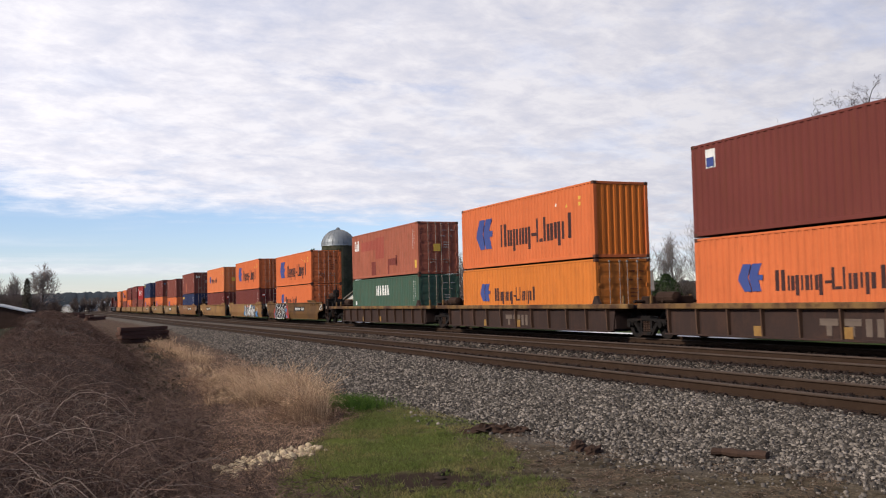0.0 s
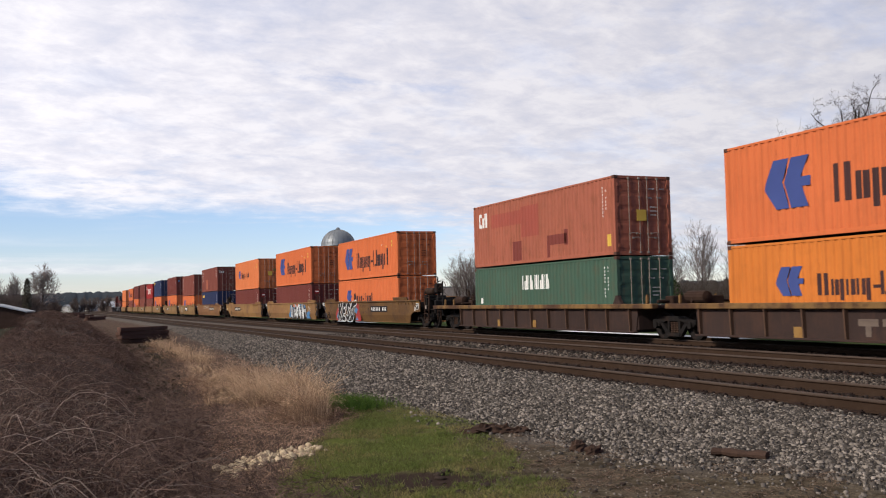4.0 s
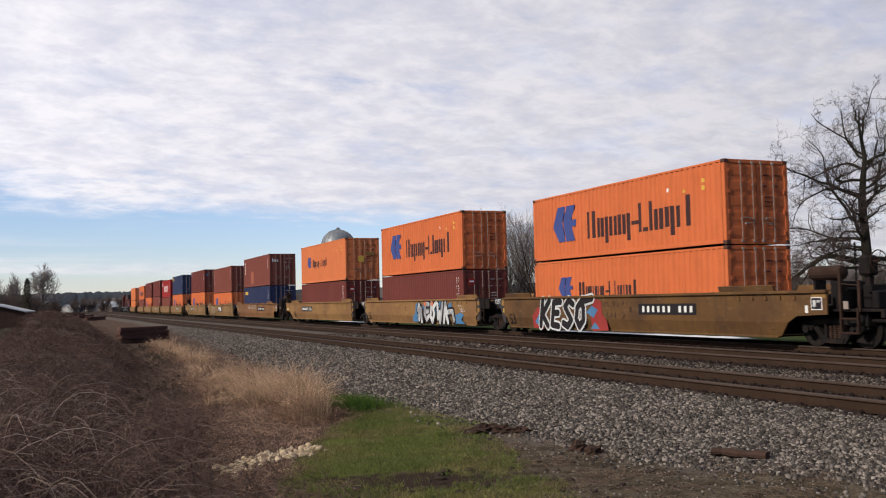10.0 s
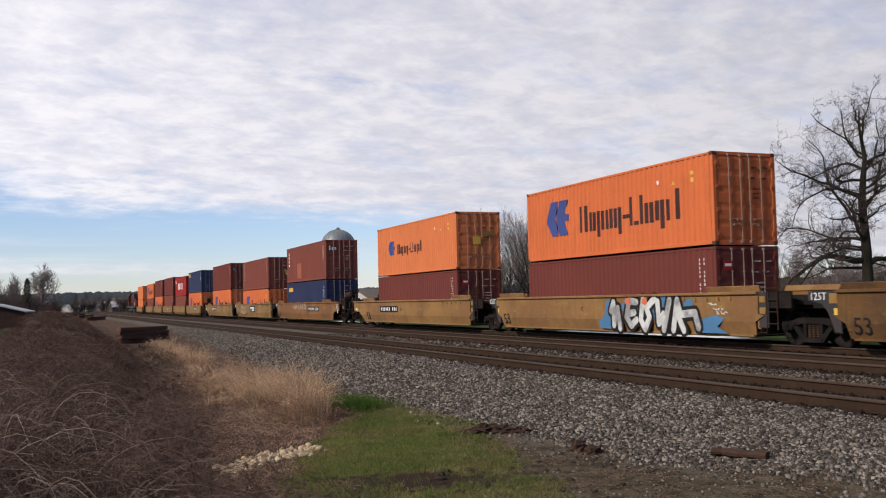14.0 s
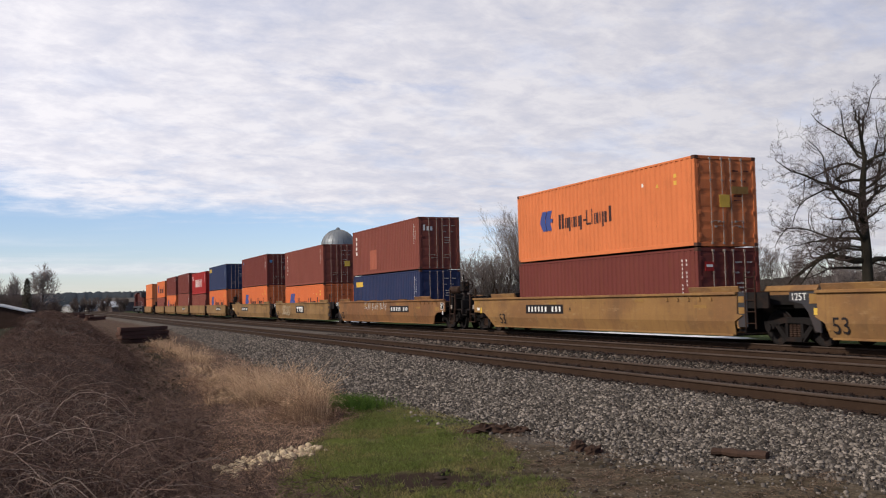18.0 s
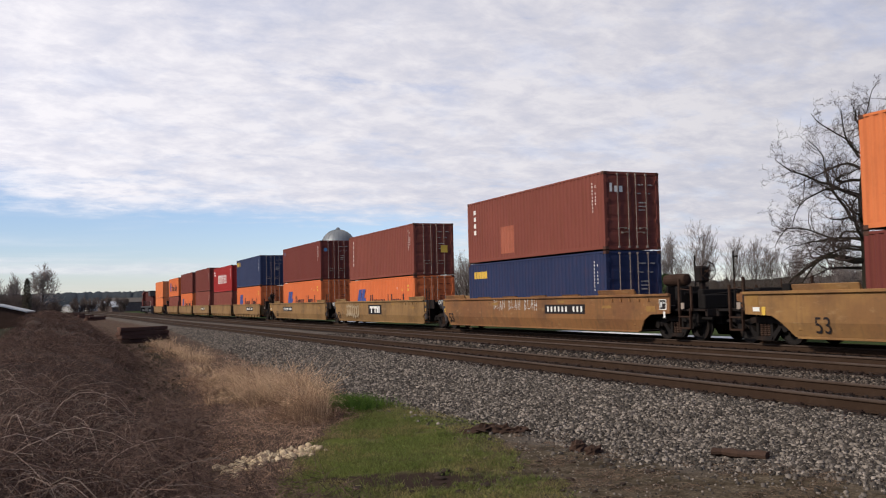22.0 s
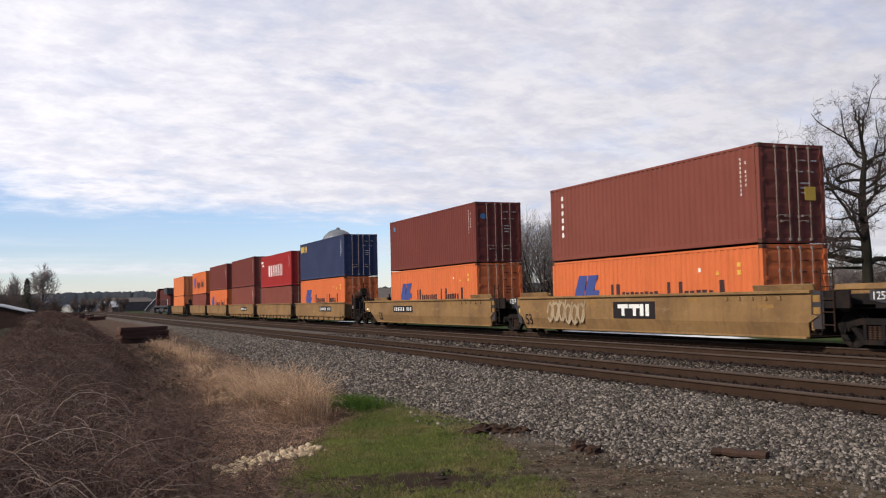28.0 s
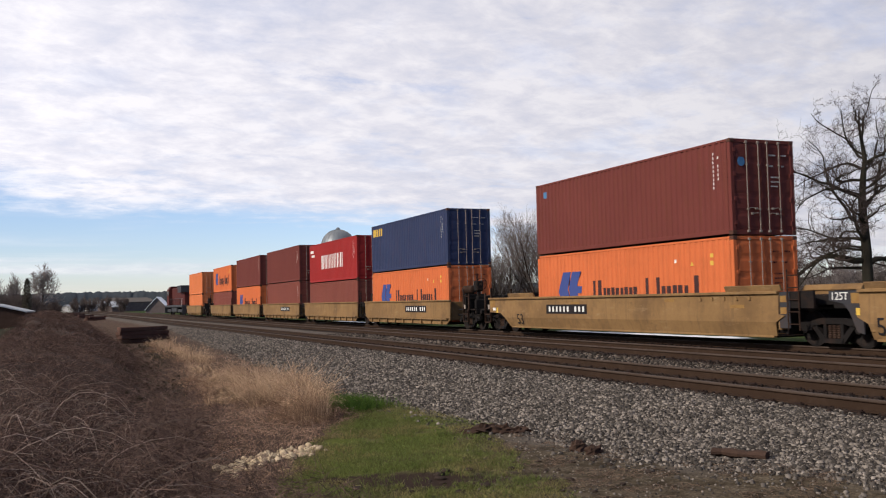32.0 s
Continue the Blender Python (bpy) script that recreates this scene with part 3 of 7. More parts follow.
def build_ballast():
    rng = np.random.default_rng(3)
    pts, sizes = [], []
    for y0, y1, dens, s in ((6.0, 10, 2900, 0.0146), (10, 17, 1900, 0.0156), (17, 30, 1000, 0.0172), (30, 70, 280, 0.0205)):
        n = int((y1 - y0) * 4.9 * dens)
        x, y = rng.uniform(4.7, 9.6, n), rng.uniform(y0, y1, n)
        toe = np.array([shoulder_toe(v) for v in y])
        keep = (x < 1.14 * y + 0.4) & (x > toe) | (rng.uniform(0, 1, n) < 0.05) & (x > toe - 0.8) | (x > toe - 0.3) & (rng.uniform(0, 1, n) < 0.35)
        pts.append(np.stack([x, y], 1)[keep])
        sizes.append(np.clip(rng.lognormal(math.log(s), 0.42, keep.sum()), s * 0.45, s * 2.4))
    n = 2600
    pts.append(np.stack([rng.uniform(2.4, 6.3, n), rng.uniform(6.3, 11.5, n)], 1))
    pts[-1] = pts[-1][pts[-1][:, 0] > 1.6 + 0.30 * pts[-1][:, 1] + rng.normal(0, 0.5, n)]
    sizes.append(rng.uniform(0.005, 0.015, len(pts[-1])))
    xy, sz = np.concatenate(pts), np.concatenate(sizes)
    v, f = pebbles(rng, xy, heights(xy) + sz * 0.25, sz)
    stuff("ballast", v, f, STONE, "loose grey crushed-stone ballast on the track shoulder", "gravel")
    for mat, label, beds in ((MID_STONE, "grey crushed-stone ballast between two tracks", ((11.75, 13.75, 4, 20, 420, 0.026), (11.75, 13.75, 20, 45, 130, 0.042))),
                             (BROWN_STONE, "rust-brown ballast between the rails", ((9.35, 9.72, 4, 24, 300, 0.026), (9.9, 11.2, 4, 24, 240, 0.026), (11.38, 11.8, 4, 24, 240, 0.028), (13.7, 16.4, 6, 28, 120, 0.032), (16.4, 19.1, 8, 30, 50, 0.036)))):
        pts, sizes = [], []
        for x0, x1, y0, y1, dens, s in beds:
            n = int((x1 - x0) * (y1 - y0) * dens)
            pts.append(np.stack([rng.uniform(x0, x1, n), rng.uniform(y0, y1, n)], 1))
            sizes.append(np.clip(rng.lognormal(math.log(s), 0.3, n), s * 0.5, s * 1.9))
        xy, sz = np.concatenate(pts), np.concatenate(sizes)
        v, f = pebbles(rng, xy, heights(xy) + sz * 0.25, sz)
        stuff("ballast", v, f, mat, label, "gravel")


build_ballast()


def strands(rng, xy, z, height, lean, droop, radius, k=5, wind=(0, 0)):
    """Grass blades or canes: rising, leaning out and drooping at the tip."""
    n = len(xy)
    a = rng.uniform(0, 2 * np.pi, n)
    out = np.stack([np.cos(a), np.sin(a)], 1) * lean[:, None] + np.array(wind)[None]
    t = np.linspace(0, 1, k)
    p = np.zeros((n, k, 3))
    p[..., :2] = xy[:, None] + out[:, None] * (t ** 1.6)[None, :, None] * height[:, None, None]
    p[..., 2] = z[:, None] + height[:, None] * (t[None] - droop[:, None] * t[None] ** 3)
    r = radius[:, None] * (1 - 0.8 * t[None])
    return p, r


def build_grass():
    rng = np.random.default_rng(11)
    n = 120000
    x, y = rng.uniform(1.6, 6.3, n), rng.uniform(6.0, 16.5, n)
    left = 1.78 + (y - 8.8) * 0.44
    toe = np.array([shoulder_toe(v) for v in y])
    thin = np.array([noise.noise((a * 1.3, b * 1.3, 5)) for a, b in zip(x, y)])
    mud = np.array([noise.noise((a * 0.9, b * 1.6, 9)) for a, b in zip(x, y)]) + np.clip((x - 5.0) * 0.5, -0.6, 1) + np.clip((9.0 - y) * 0.25, -0.5, 0.5)
    edge = 2.2 + 0.28 * y + 0.5 * thin
    rag = np.array([noise.noise((a * 4.1 + 0.3, b * 3.7, 2)) for a, b in zip(x, y)])
    wallow = ((x - 3.4) * 1.15) ** 2 + ((y + 0.35 * x - 10.2) * 2.1) ** 2 + 1.2 * thin + 1.6 * rag
    keep = (wallow > 0.9) & (x > left + 0.3 * thin) & (x < np.minimum(toe - 0.05, edge)) & (thin + 0.5 * rag > -0.34) & (mud < 0.42) & (y < 16.0 + 1.5 * thin)
    xy = np.stack([x, y], 1)[keep]
    m = len(xy)
    p, r = strands(rng, xy, heights(xy) - 0.005, rng.uniform(0.02, 0.065, m), rng.uniform(0.1, 0.9, m), rng.uniform(0, 0.5, m), rng.uniform(0.0022, 0.004, m), 3)
    stuff("lawn_grass", *tubes(p, r), LAWN, "short green grass worn thin round the mud", "grass")
    # longer blades standing in clumps through the worn turf
    n = 260
    c = np.stack([rng.uniform(2.2, 5.6, n), rng.uniform(7.4, 15.6, n)], 1)
    c = c[(c[:, 0] > 2.0 + (c[:, 1] - 8.8) * 0.44) & (c[:, 0] < 2.5 + 0.25 * c[:, 1])]
    xy = (c[:, None] + rng.normal(0, 0.07, (len(c), 16, 2))).reshape(-1, 2)
    m = len(xy)
    p, r = strands(rng, xy, heights(xy), rng.uniform(0.04, 0.12, m), rng.uniform(0.2, 1.0, m), rng.uniform(0, 0.6, m), rng.uniform(0.002, 0.0034, m), 4)
    stuff("grass_tufts", *tubes(p, r), LAWN_LONG, "longer dark green blades in clumps on the lawn", "grass")
    # dead stems trodden into the mud at the lawn's edge
    n = 16000
    x, y = rng.uniform(3.2, 6.9, n), rng.uniform(6.2, 12.6, n)
    clump = np.array([noise.noise((a * 1.6, b * 1.9, 14)) for a, b in zip(x, y)])
    keep = (x > 1.75 + 0.28 * y + rng.normal(0, 0.25, n)) & (x < np.array([shoulder_toe(v) for v in y]) + 0.15) & (clump > -0.02)
    xy = np.stack([x, y], 1)[keep]
    m = len(xy)
    p, r = strands(rng, xy, heights(xy) + 0.004, rng.uniform(0.015, 0.05, m), rng.uniform(0.8, 3.4, m), rng.uniform(0.4, 1.0, m), rng.uniform(0.0018, 0.0036, m), 3)
    stuff("trodden_litter", *tubes(p, r), MUD_LITTER, "brown dead stems trodden into the mud", "litter")
    # the lush tuft at the lawn's far corner
    n = 3500
    xy = np.stack([rng.normal(4.6, 0.27, n), rng.normal(15.35, 0.22, n)], 1)
    p, r = strands(rng, xy, heights(xy), rng.uniform(0.08, 0.30, n), rng.uniform(0.1, 0.7, n), rng.uniform(0, 0.4, n), rng.uniform(0.003, 0.005, n), 4)
    stuff("grass_tuft", *tubes(p, r), LUSH, "lush bright green grass at the ballast's foot", "grass")
    # tall dry grass: thick on the side of the lawn, thinning out along the bank
    left = lambda y: np.interp(y, (13.8, 14.3, 17.0, 20.0, 25.0, 33.0, 45.0), (3.2, 2.85, 2.2, 2.3, 2.9, 3.5, 4.2))
    right = lambda y: np.interp(y, (13.8, 15.0, 17.0, 20.0, 25.0, 33.0, 45.0), (3.75, 4.05, 4.35, 4.7, 4.5, 4.6, 5.0))
    tufts = {"tall": ([], []), "dull": ([], []), "short": ([], [])}
    for c in range(330):
        near = c < 215
        cy = 13.7 + 9.5 * rng.uniform(0, 1) ** 1.2 if near else rng.uniform(20, 46)
        f = rng.uniform(0, 1)
        cx = left(cy) + (right(cy) - left(cy)) * f
        thick = noise.noise((cx * 1.1, cy * 0.55, 21)) + 0.9 * f
        if thick < 0.24:
            continue
        k = int(rng.integers(18, 120) * min(1.2, 0.5 + thick * 0.6)) if near else int(rng.integers(20, 70))
        xy = np.array([cx, cy]) + rng.normal(0, rng.uniform(0.03, 0.12) if near else 0.18, (k, 2))
        hh = rng.uniform(0.22, 0.80) * (0.42 + 0.70 * f) * (1.0 if cy < 18.5 else 0.62)
        h = np.clip(rng.normal(hh, hh * 0.30, k), 0.08, 0.90)
        rad = min(0.007, 0.0023 + 0.00009 * cy)
        p, r = strands(rng, xy, heights(xy), h, rng.uniform(0.05, 0.75, k), rng.uniform(0.0, 0.75, k), np.full(k, rad), 5, tuple(rng.normal(0, 0.28, 2)))
        kind = "dull" if rng.uniform(0, 1) > 0.28 + 0.62 * f else "tall"
        tufts[kind][0].append(p), tufts[kind][1].append(r)
        k2 = k // 2 + 14
        xy = np.array([cx, cy]) + rng.normal(0, 0.22, (k2, 2))
        p, r = strands(rng, xy, heights(xy), rng.uniform(0.08, 0.30, k2), rng.uniform(0.3, 1.6, k2), rng.uniform(0.2, 0.8, k2), np.full(k2, rad), 5)
        tufts["short"][0].append(p), tufts["short"][1].append(r)
    for kind, mat, label in (("tall", STRAW, "tall dry buff grass leaning in tufts"), ("dull", STRAW_DULL, "dull brown tufts of dead grass"), ("short", STRAW_LOW, "brown matted foot of the dry grass")):
        stuff("dry_grass", *tubes(np.concatenate(tufts[kind][0]), np.concatenate(tufts[kind][1])), mat, label, "grass")
    # matted straw and dead stems between brambles, tufts and lawn
    n = 40000
    x, y = rng.uniform(1.0, 6.0, n), 8.5 + 31.5 * rng.uniform(0, 1, n) ** 1.35
    lawn_side = 0.46 * y - 2.35
    edge = np.where(y < 15, lawn_side, np.interp(y, (15, 20, 30, 40), (4.5, 5.2, 5.6, 6.6)))
    keep = (x < edge + rng.normal(0, 0.15, n)) & (x > edge - 2.6) & (y < 16 + 24 * rng.uniform(0, 1, n) ** 2)
    on_stones = np.abs(y - (10.65 + 0.72 * (x - 1.82))) < 0.45
    keep &= ~(on_stones & (x > 1.5) & (x < 3.5) & (rng.uniform(0, 1, n) < 0.85))
    xy = np.stack([x, y], 1)[keep]
    m = len(xy)
    p, r = strands(rng, xy, heights(xy), rng.uniform(0.04, 0.20, m), rng.uniform(0.6, 2.6, m), rng.uniform(0.3, 1.0, m), rng.uniform(0.0022, 0.0042, m), 4)
    stuff("matted_grass", *tubes(p, r), LITTER, "flattened brown stems and straw beside the lawn", "litter")


build_grass()


def thicket_edge(y):
    """How far the brambles reach towards the track."""
    return max(1.35, min(3.0, 1.35 + 0.062 * (y - 9))) + 0.3 * noise.noise((y * 0.4, 7, 0))


def thicket_top(x, y):
    """Height of the bramble thicket's solid heart."""
    side = max(0.0, min(1.0, (x + 2.1) / 1.2)) * max(0.0, min(1.0, (thicket_edge(y) - x) / 1.7))
    side *= max(0.0, min(1.0, (y - 5.6) / 1.5))
    far = min(1.0, y / 60)
    return -0.45 + side * (0.55 + 0.75 * far + 0.28 * noise.noise((x * 0.9, y * 0.5, 2)) + 0.10 * noise.noise((x * 3, y * 2.2, 4)))


def build_brambles():
    rng = np.random.default_rng(23)
    # an opaque sheet fills the thicket, its colour as dark as shaded gaps
    xs, ys = steps((-2.3, 4.2, 0.16)), steps((5.5, 20, 0.2), (20, 60, 0.6), (60, 330, 4))
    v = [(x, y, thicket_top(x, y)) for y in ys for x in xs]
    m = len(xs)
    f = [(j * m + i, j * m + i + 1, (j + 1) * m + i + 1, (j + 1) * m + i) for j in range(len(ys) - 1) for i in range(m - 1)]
    stuff("bramble_heart", v, f, BRAMBLE_DARK, "solid sheet coloured as the shaded gaps of a bramble thicket", "bramble")

    def canes(name, n, y0, y1, length, rad, mat, label, droop=(0.9, 1.6), power=1.0):
        y = y0 + (y1 - y0) * rng.uniform(0, 1, n) ** power
        x = -1.9 + (np.array([thicket_edge(b) for b in y]) + 1.9) * rng.uniform(0, 1, n)
        z = np.array([thicket_top(a, b) for a, b in zip(x, y)]) - 0.08
        h = np.clip(rng.normal(length, length * 0.3, n), 0.12, 1.5 * length)
        p, r = strands(rng, np.stack([x, y], 1), z, h, rng.uniform(0.5, 1.6, n), rng.uniform(*droop, n), np.full(n, rad) * rng.uniform(0.7, 1.3, n), 8)
        p += rng.normal(0, 0.012, p.shape) * np.linspace(0, 1, 8)[None, :, None]
        stuff(name, *tubes(p, r), mat, label, "bramble")
    canes("bramble_canes", 11000, 6.0, 24, 0.40, 0.0023, CANE, "tangled dead brown bramble stems", power=1.6)
    canes("bramble_canes", 4000, 6.5, 30, 0.60, 0.0030, CANE, "arching dead brown bramble canes", power=1.3)
    canes("pale_canes", 900, 6.5, 15, 0.62, 0.0036, CANE_PALE, "pale dry canes arching over the brambles", power=1.7)
    canes("pale_canes", 150, 7.0, 15, 0.85, 0.0062, CANE_PALE, "stout bleached canes arching over the brambles", droop=(0.5, 1.4), power=1.3)
    canes("bramble_canes", 6000, 26, 80, 0.6, 0.009, CANE, "distant tangled bramble stems", power=1.4)
    canes("bramble_canes", 3000, 80, 300, 0.7, 0.022, CANE, "far bramble stems along the line", power=1.4)

    # short broken sticks lying every way through the tangle
    n = 26000
    y = 6.0 + 24 * rng.uniform(0, 1, n) ** 2.1
    x = -1.9 + (np.array([thicket_edge(b) for b in y]) + 2.75) * rng.uniform(0, 1, n)
    k = n // 5      # the trampled edge by the lawn
    y[:k] = rng.uniform(8.2, 16.0, k)
    x[:k] = rng.uniform(0.2, 1.0, k) + np.interp(y[:k], (8, 16), (0.2, 1.3))
    z = np.array([max(thicket_top(a, b), ground_height(a, b)) for a, b in zip(x, y)]) + np.minimum(rng.exponential(0.14, n), 0.5)
    d = rng.normal(0, 1, (n, 3)) * (1, 1, 0.7)
    d *= (rng.uniform(0.10, 0.42, n) / np.linalg.norm(d, axis=1))[:, None]
    free = ~((x > 1.45) & (np.abs(y - (10.65 + 0.72 * (x - 1.82))) < 0.7))
    c, d, n = np.stack([x, y, z], 1)[free], d[free], int(free.sum())
    t = np.linspace(-0.5, 0.5, 4)
    p = c[:, None] + d[:, None] * t[None, :, None] + rng.normal(0, 0.012, (n, 4, 3))
    stuff("bramble_sticks", *tubes(p, np.full((n, 4), 0.0021)), STICK, "broken dead sticks through the brambles", "bramble")


    # dull leaves that hang on in the hollow before the stacked ties
    n = 11000
    y = 16.0 + 30.0 * rng.uniform(0, 1, n) ** 1.2
    x = np.interp(y, (16, 20, 30, 42, 46), (1.2, 1.3, 1.6, 2.4, 2.6)) + rng.beta(1.6, 1.6, n) * np.interp(y, (16, 20, 30, 42), (1.1, 1.4, 2.2, 2.3))
    lumps = np.array([noise.noise((a * 0.9, b * 0.35, 31)) for a, b in zip(x, y)])
    z = np.array([max(thicket_top(a, b), ground_height(a, b)) for a, b in zip(x, y)]) + np.minimum(rng.exponential(0.08, n), 0.3)
    c = np.stack([x, y, z], 1)[lumps > 0.0]
    n = len(c)
    d1, d2 = rng.normal(0, 1, (n, 3)), rng.normal(0, 1, (n, 3))
    size = rng.uniform(0.011, 0.024, n)[:, None]
    v = np.stack([c - d1 * size, c + d2 * size * 0.6, c + d1 * size, c - d2 * size * 0.6], 1).reshape(-1, 3)
    stuff("bramble_leaves", v, np.arange(n * 4).reshape(-1, 4), IVY, "dull olive winter leaves low in the brambles", "bramble")


build_brambles()


def rough_lump(rng, size, seed, squash=(1, 1, 1), n=10, jag=0.35, freq=3.0, rings=6):
    """A worn lump: a noise-pushed ball."""
    s = Shape()
    prof = [(math.sin(math.pi * k / rings) * size, -math.cos(math.pi * k / rings) * size) for k in range(rings + 1)]
    s.lathe([(max(r, 0.02 * size), h) for r, h in prof], (0, 0, 0), n=n)
    s.v = [tuple(c * (1 + jag * noise.noise((p[0] * freq / size + seed, p[1] * freq / size, p[2] * freq / size)) + 0.4 * jag * noise.noise((p[0] * 9 / size, p[1] * 9 / size + seed, p[2] * 9 / size))) * q for c, q in zip(p, squash)) for p in s.v]
    s.smooth = jag < 0.5
    return s


def build_small_things():
    rnd = random.Random(5)
    for i in range(190):
        t = rnd.random()
        x, y = 1.82 + 1.25 * t + rnd.gauss(0, 0.05), 10.65 + 0.90 * t + rnd.gauss(0, 0.19)
        s = rnd.uniform(0.020, 0.042) if i > 7 else 0.058
        me = CACHE.setdefault(("cobble", i % 8), rough_lump(rnd, 1.0, i * 3.1, (1.25, 0.9, 0.7), 8).mesh("cobble", PALE_STONE))
        ob = new("cobble", me)
        ob.matrix_basis = pose(x, y, ground_height(x, y) + s * 0.35, rnd.uniform(-20, 20), rnd.uniform(-20, 20), rnd.uniform(0, 360)) @ Matrix.Diagonal((s, s, s, 1))
        tagged(ob, "pale rounded field stone in a row beside the lawn", "stone", "row of pale stones")
    # a rotten timber lying on the ballast
    log = Shape()
    for k in range(7):
        a = k / 6
        log.lathe([(0.055 + 0.012 * math.sin(k * 2.1), 0.0)], (0, 0, 0), "y", 9, close=False)
        for i in range(9):
            px, py, pz = log.v[-9 + i]
            log.v[-9 + i] = (px * 1.2 + 0.02 * math.sin(k * 1.7), -0.29 + 0.58 * a, pz * 0.8 + 0.01 * noise.noise((i, k, 1)))
    log.f = [(k * 9 + i, k * 9 + (i + 1) % 9, (k + 1) * 9 + (i + 1) % 9, (k + 1) * 9 + i) for k in range(6) for i in range(9)] + [tuple(range(9))[::-1], tuple(range(54, 63))]
    ob = new("timber_piece", log.mesh("timber_piece", ROTTEN))
    ob.matrix_basis = pose(6.68, 8.05, ground_height(6.68, 8.05) + 0.06, 0, 0, 28)
    tagged(ob, "broken rotten timber lying on the ballast", "timber")
    for i, (x, y, s, q) in enumerate(((5.42, 11.62, 0.14, (1.7, 0.7, 0.55)), (5.62, 11.5, 0.11, (1.3, 0.8, 0.7)), (5.80, 11.35, 0.10, (1.5, 0.7, 0.6)), (5.74, 9.75, 0.11, (1.1, 0.9, 0.8)), (5.78, 9.45, 0.09, (1.3, 0.8, 0.8)), (5.25, 11.7, 0.07, (2.2, 0.6, 0.5)))):
        ob = new("wood_chunk", rough_lump(rnd, s, i * 7.7, q, 14, 0.75, 2.2, 10).mesh("wood_chunk", ROTTEN))
        ob.matrix_basis = pose(x, y, ground_height(x, y) + s * 0.3, 0, 0, rnd.uniform(-30, 30))
        tagged(ob, "dark decayed wood chunk at the ballast's foot", "timber", "decayed wood chunks")
    # dark clods of turned mud
    for i in range(90):
        x, y = rnd.uniform(2.4, 5.8), rnd.uniform(7.0, 9.5)
        s = 0.012 + 0.045 * rnd.random() ** 2
        me = CACHE.setdefault(("clod", i % 5), rough_lump(rnd, 1.0, i * 5.3, (1.3, 1.0, 0.5), 7).mesh("mud_clod", material("dark_mud", (0.035, 0.024, 0.018), 0.95, vary=0.3, grain=9.0, bump=0.4)))
        ob = new("mud_clod", me)
        ob.matrix_basis = pose(x, y, ground_height(x, y) + s * 0.2, 0, 0, rnd.uniform(0, 360)) @ Matrix.Diagonal((s, s, s, 1))
        tagged(ob, "dark clod of churned mud on the verge", "clod", "mud clods")
    # stacks of used ties
    for x, y, turn, layers, wide in ((4.3, 49.5, 22, 4, 3), (6.1, 140, 25, 3, 4), (6.0, 175, 15, 3, 4), (6.2, 225, 20, 3, 5), (6.2, 262, 20, 3, 5)):
        g = max(ground_height(x, y), thicket_top(x, y))
        for k in range(layers):
            for j in range(wide - (k > 1)):
                m = pose(x, y, g, 0, 0, turn) @ pose(rnd.uniform(-0.15, 0.15), (j - wide / 2) * 0.27 + rnd.uniform(-0.03, 0.03), 0.11 + k * 0.2, rnd.uniform(-2, 2), rnd.uniform(-1, 1), rnd.uniform(-5, 5))
                me = CACHE.setdefault("old_tie", Shape().box(-1.3, 1.3, -0.115, 0.115, -0.095, 0.095, 0.02).mesh("railway_tie", OLD_TIE))
                ob = new("railway_tie", me)
                ob.matrix_basis = m
                tagged(ob, "used dark wooden railway tie in a stack", "railway tie", "stacked used ties")


build_small_things()

# ------------------------------------------------ trees
BARK = material("grey_brown_bark", (0.040, 0.030, 0.026), 0.9, vary=0.3, grain=3.0, bump=0.6, bump_scale=12)
BARK_MOSS = material("mossy_dark_bark", (0.024, 0.020, 0.014), 0.95, vary=0.3, grain=3.0, bump=0.6, bump_scale=12)
TWIG = material("bare_winter_twigs", (0.055, 0.038, 0.032), 0.9, vary=0.15, island=0.3)
# TWIG_FAR carries the distance haze in its pale colour; the air is clear
TWIG_FAR = material("haze_paled_far_twigs", (0.19, 0.155, 0.14), 0.9, vary=0.15, island=0.3)
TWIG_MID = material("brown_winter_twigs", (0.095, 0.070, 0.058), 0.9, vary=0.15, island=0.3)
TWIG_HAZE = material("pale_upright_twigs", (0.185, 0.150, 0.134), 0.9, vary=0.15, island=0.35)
IVY_STEM = material("ivy_grown_dead_trunk", (0.050, 0.043, 0.030), 0.9, vary=0.3, island=0.5)
LEAF = material("evergreen_leaves", (0.030, 0.045, 0.016), 0.8, vary=0.2, island=0.5)


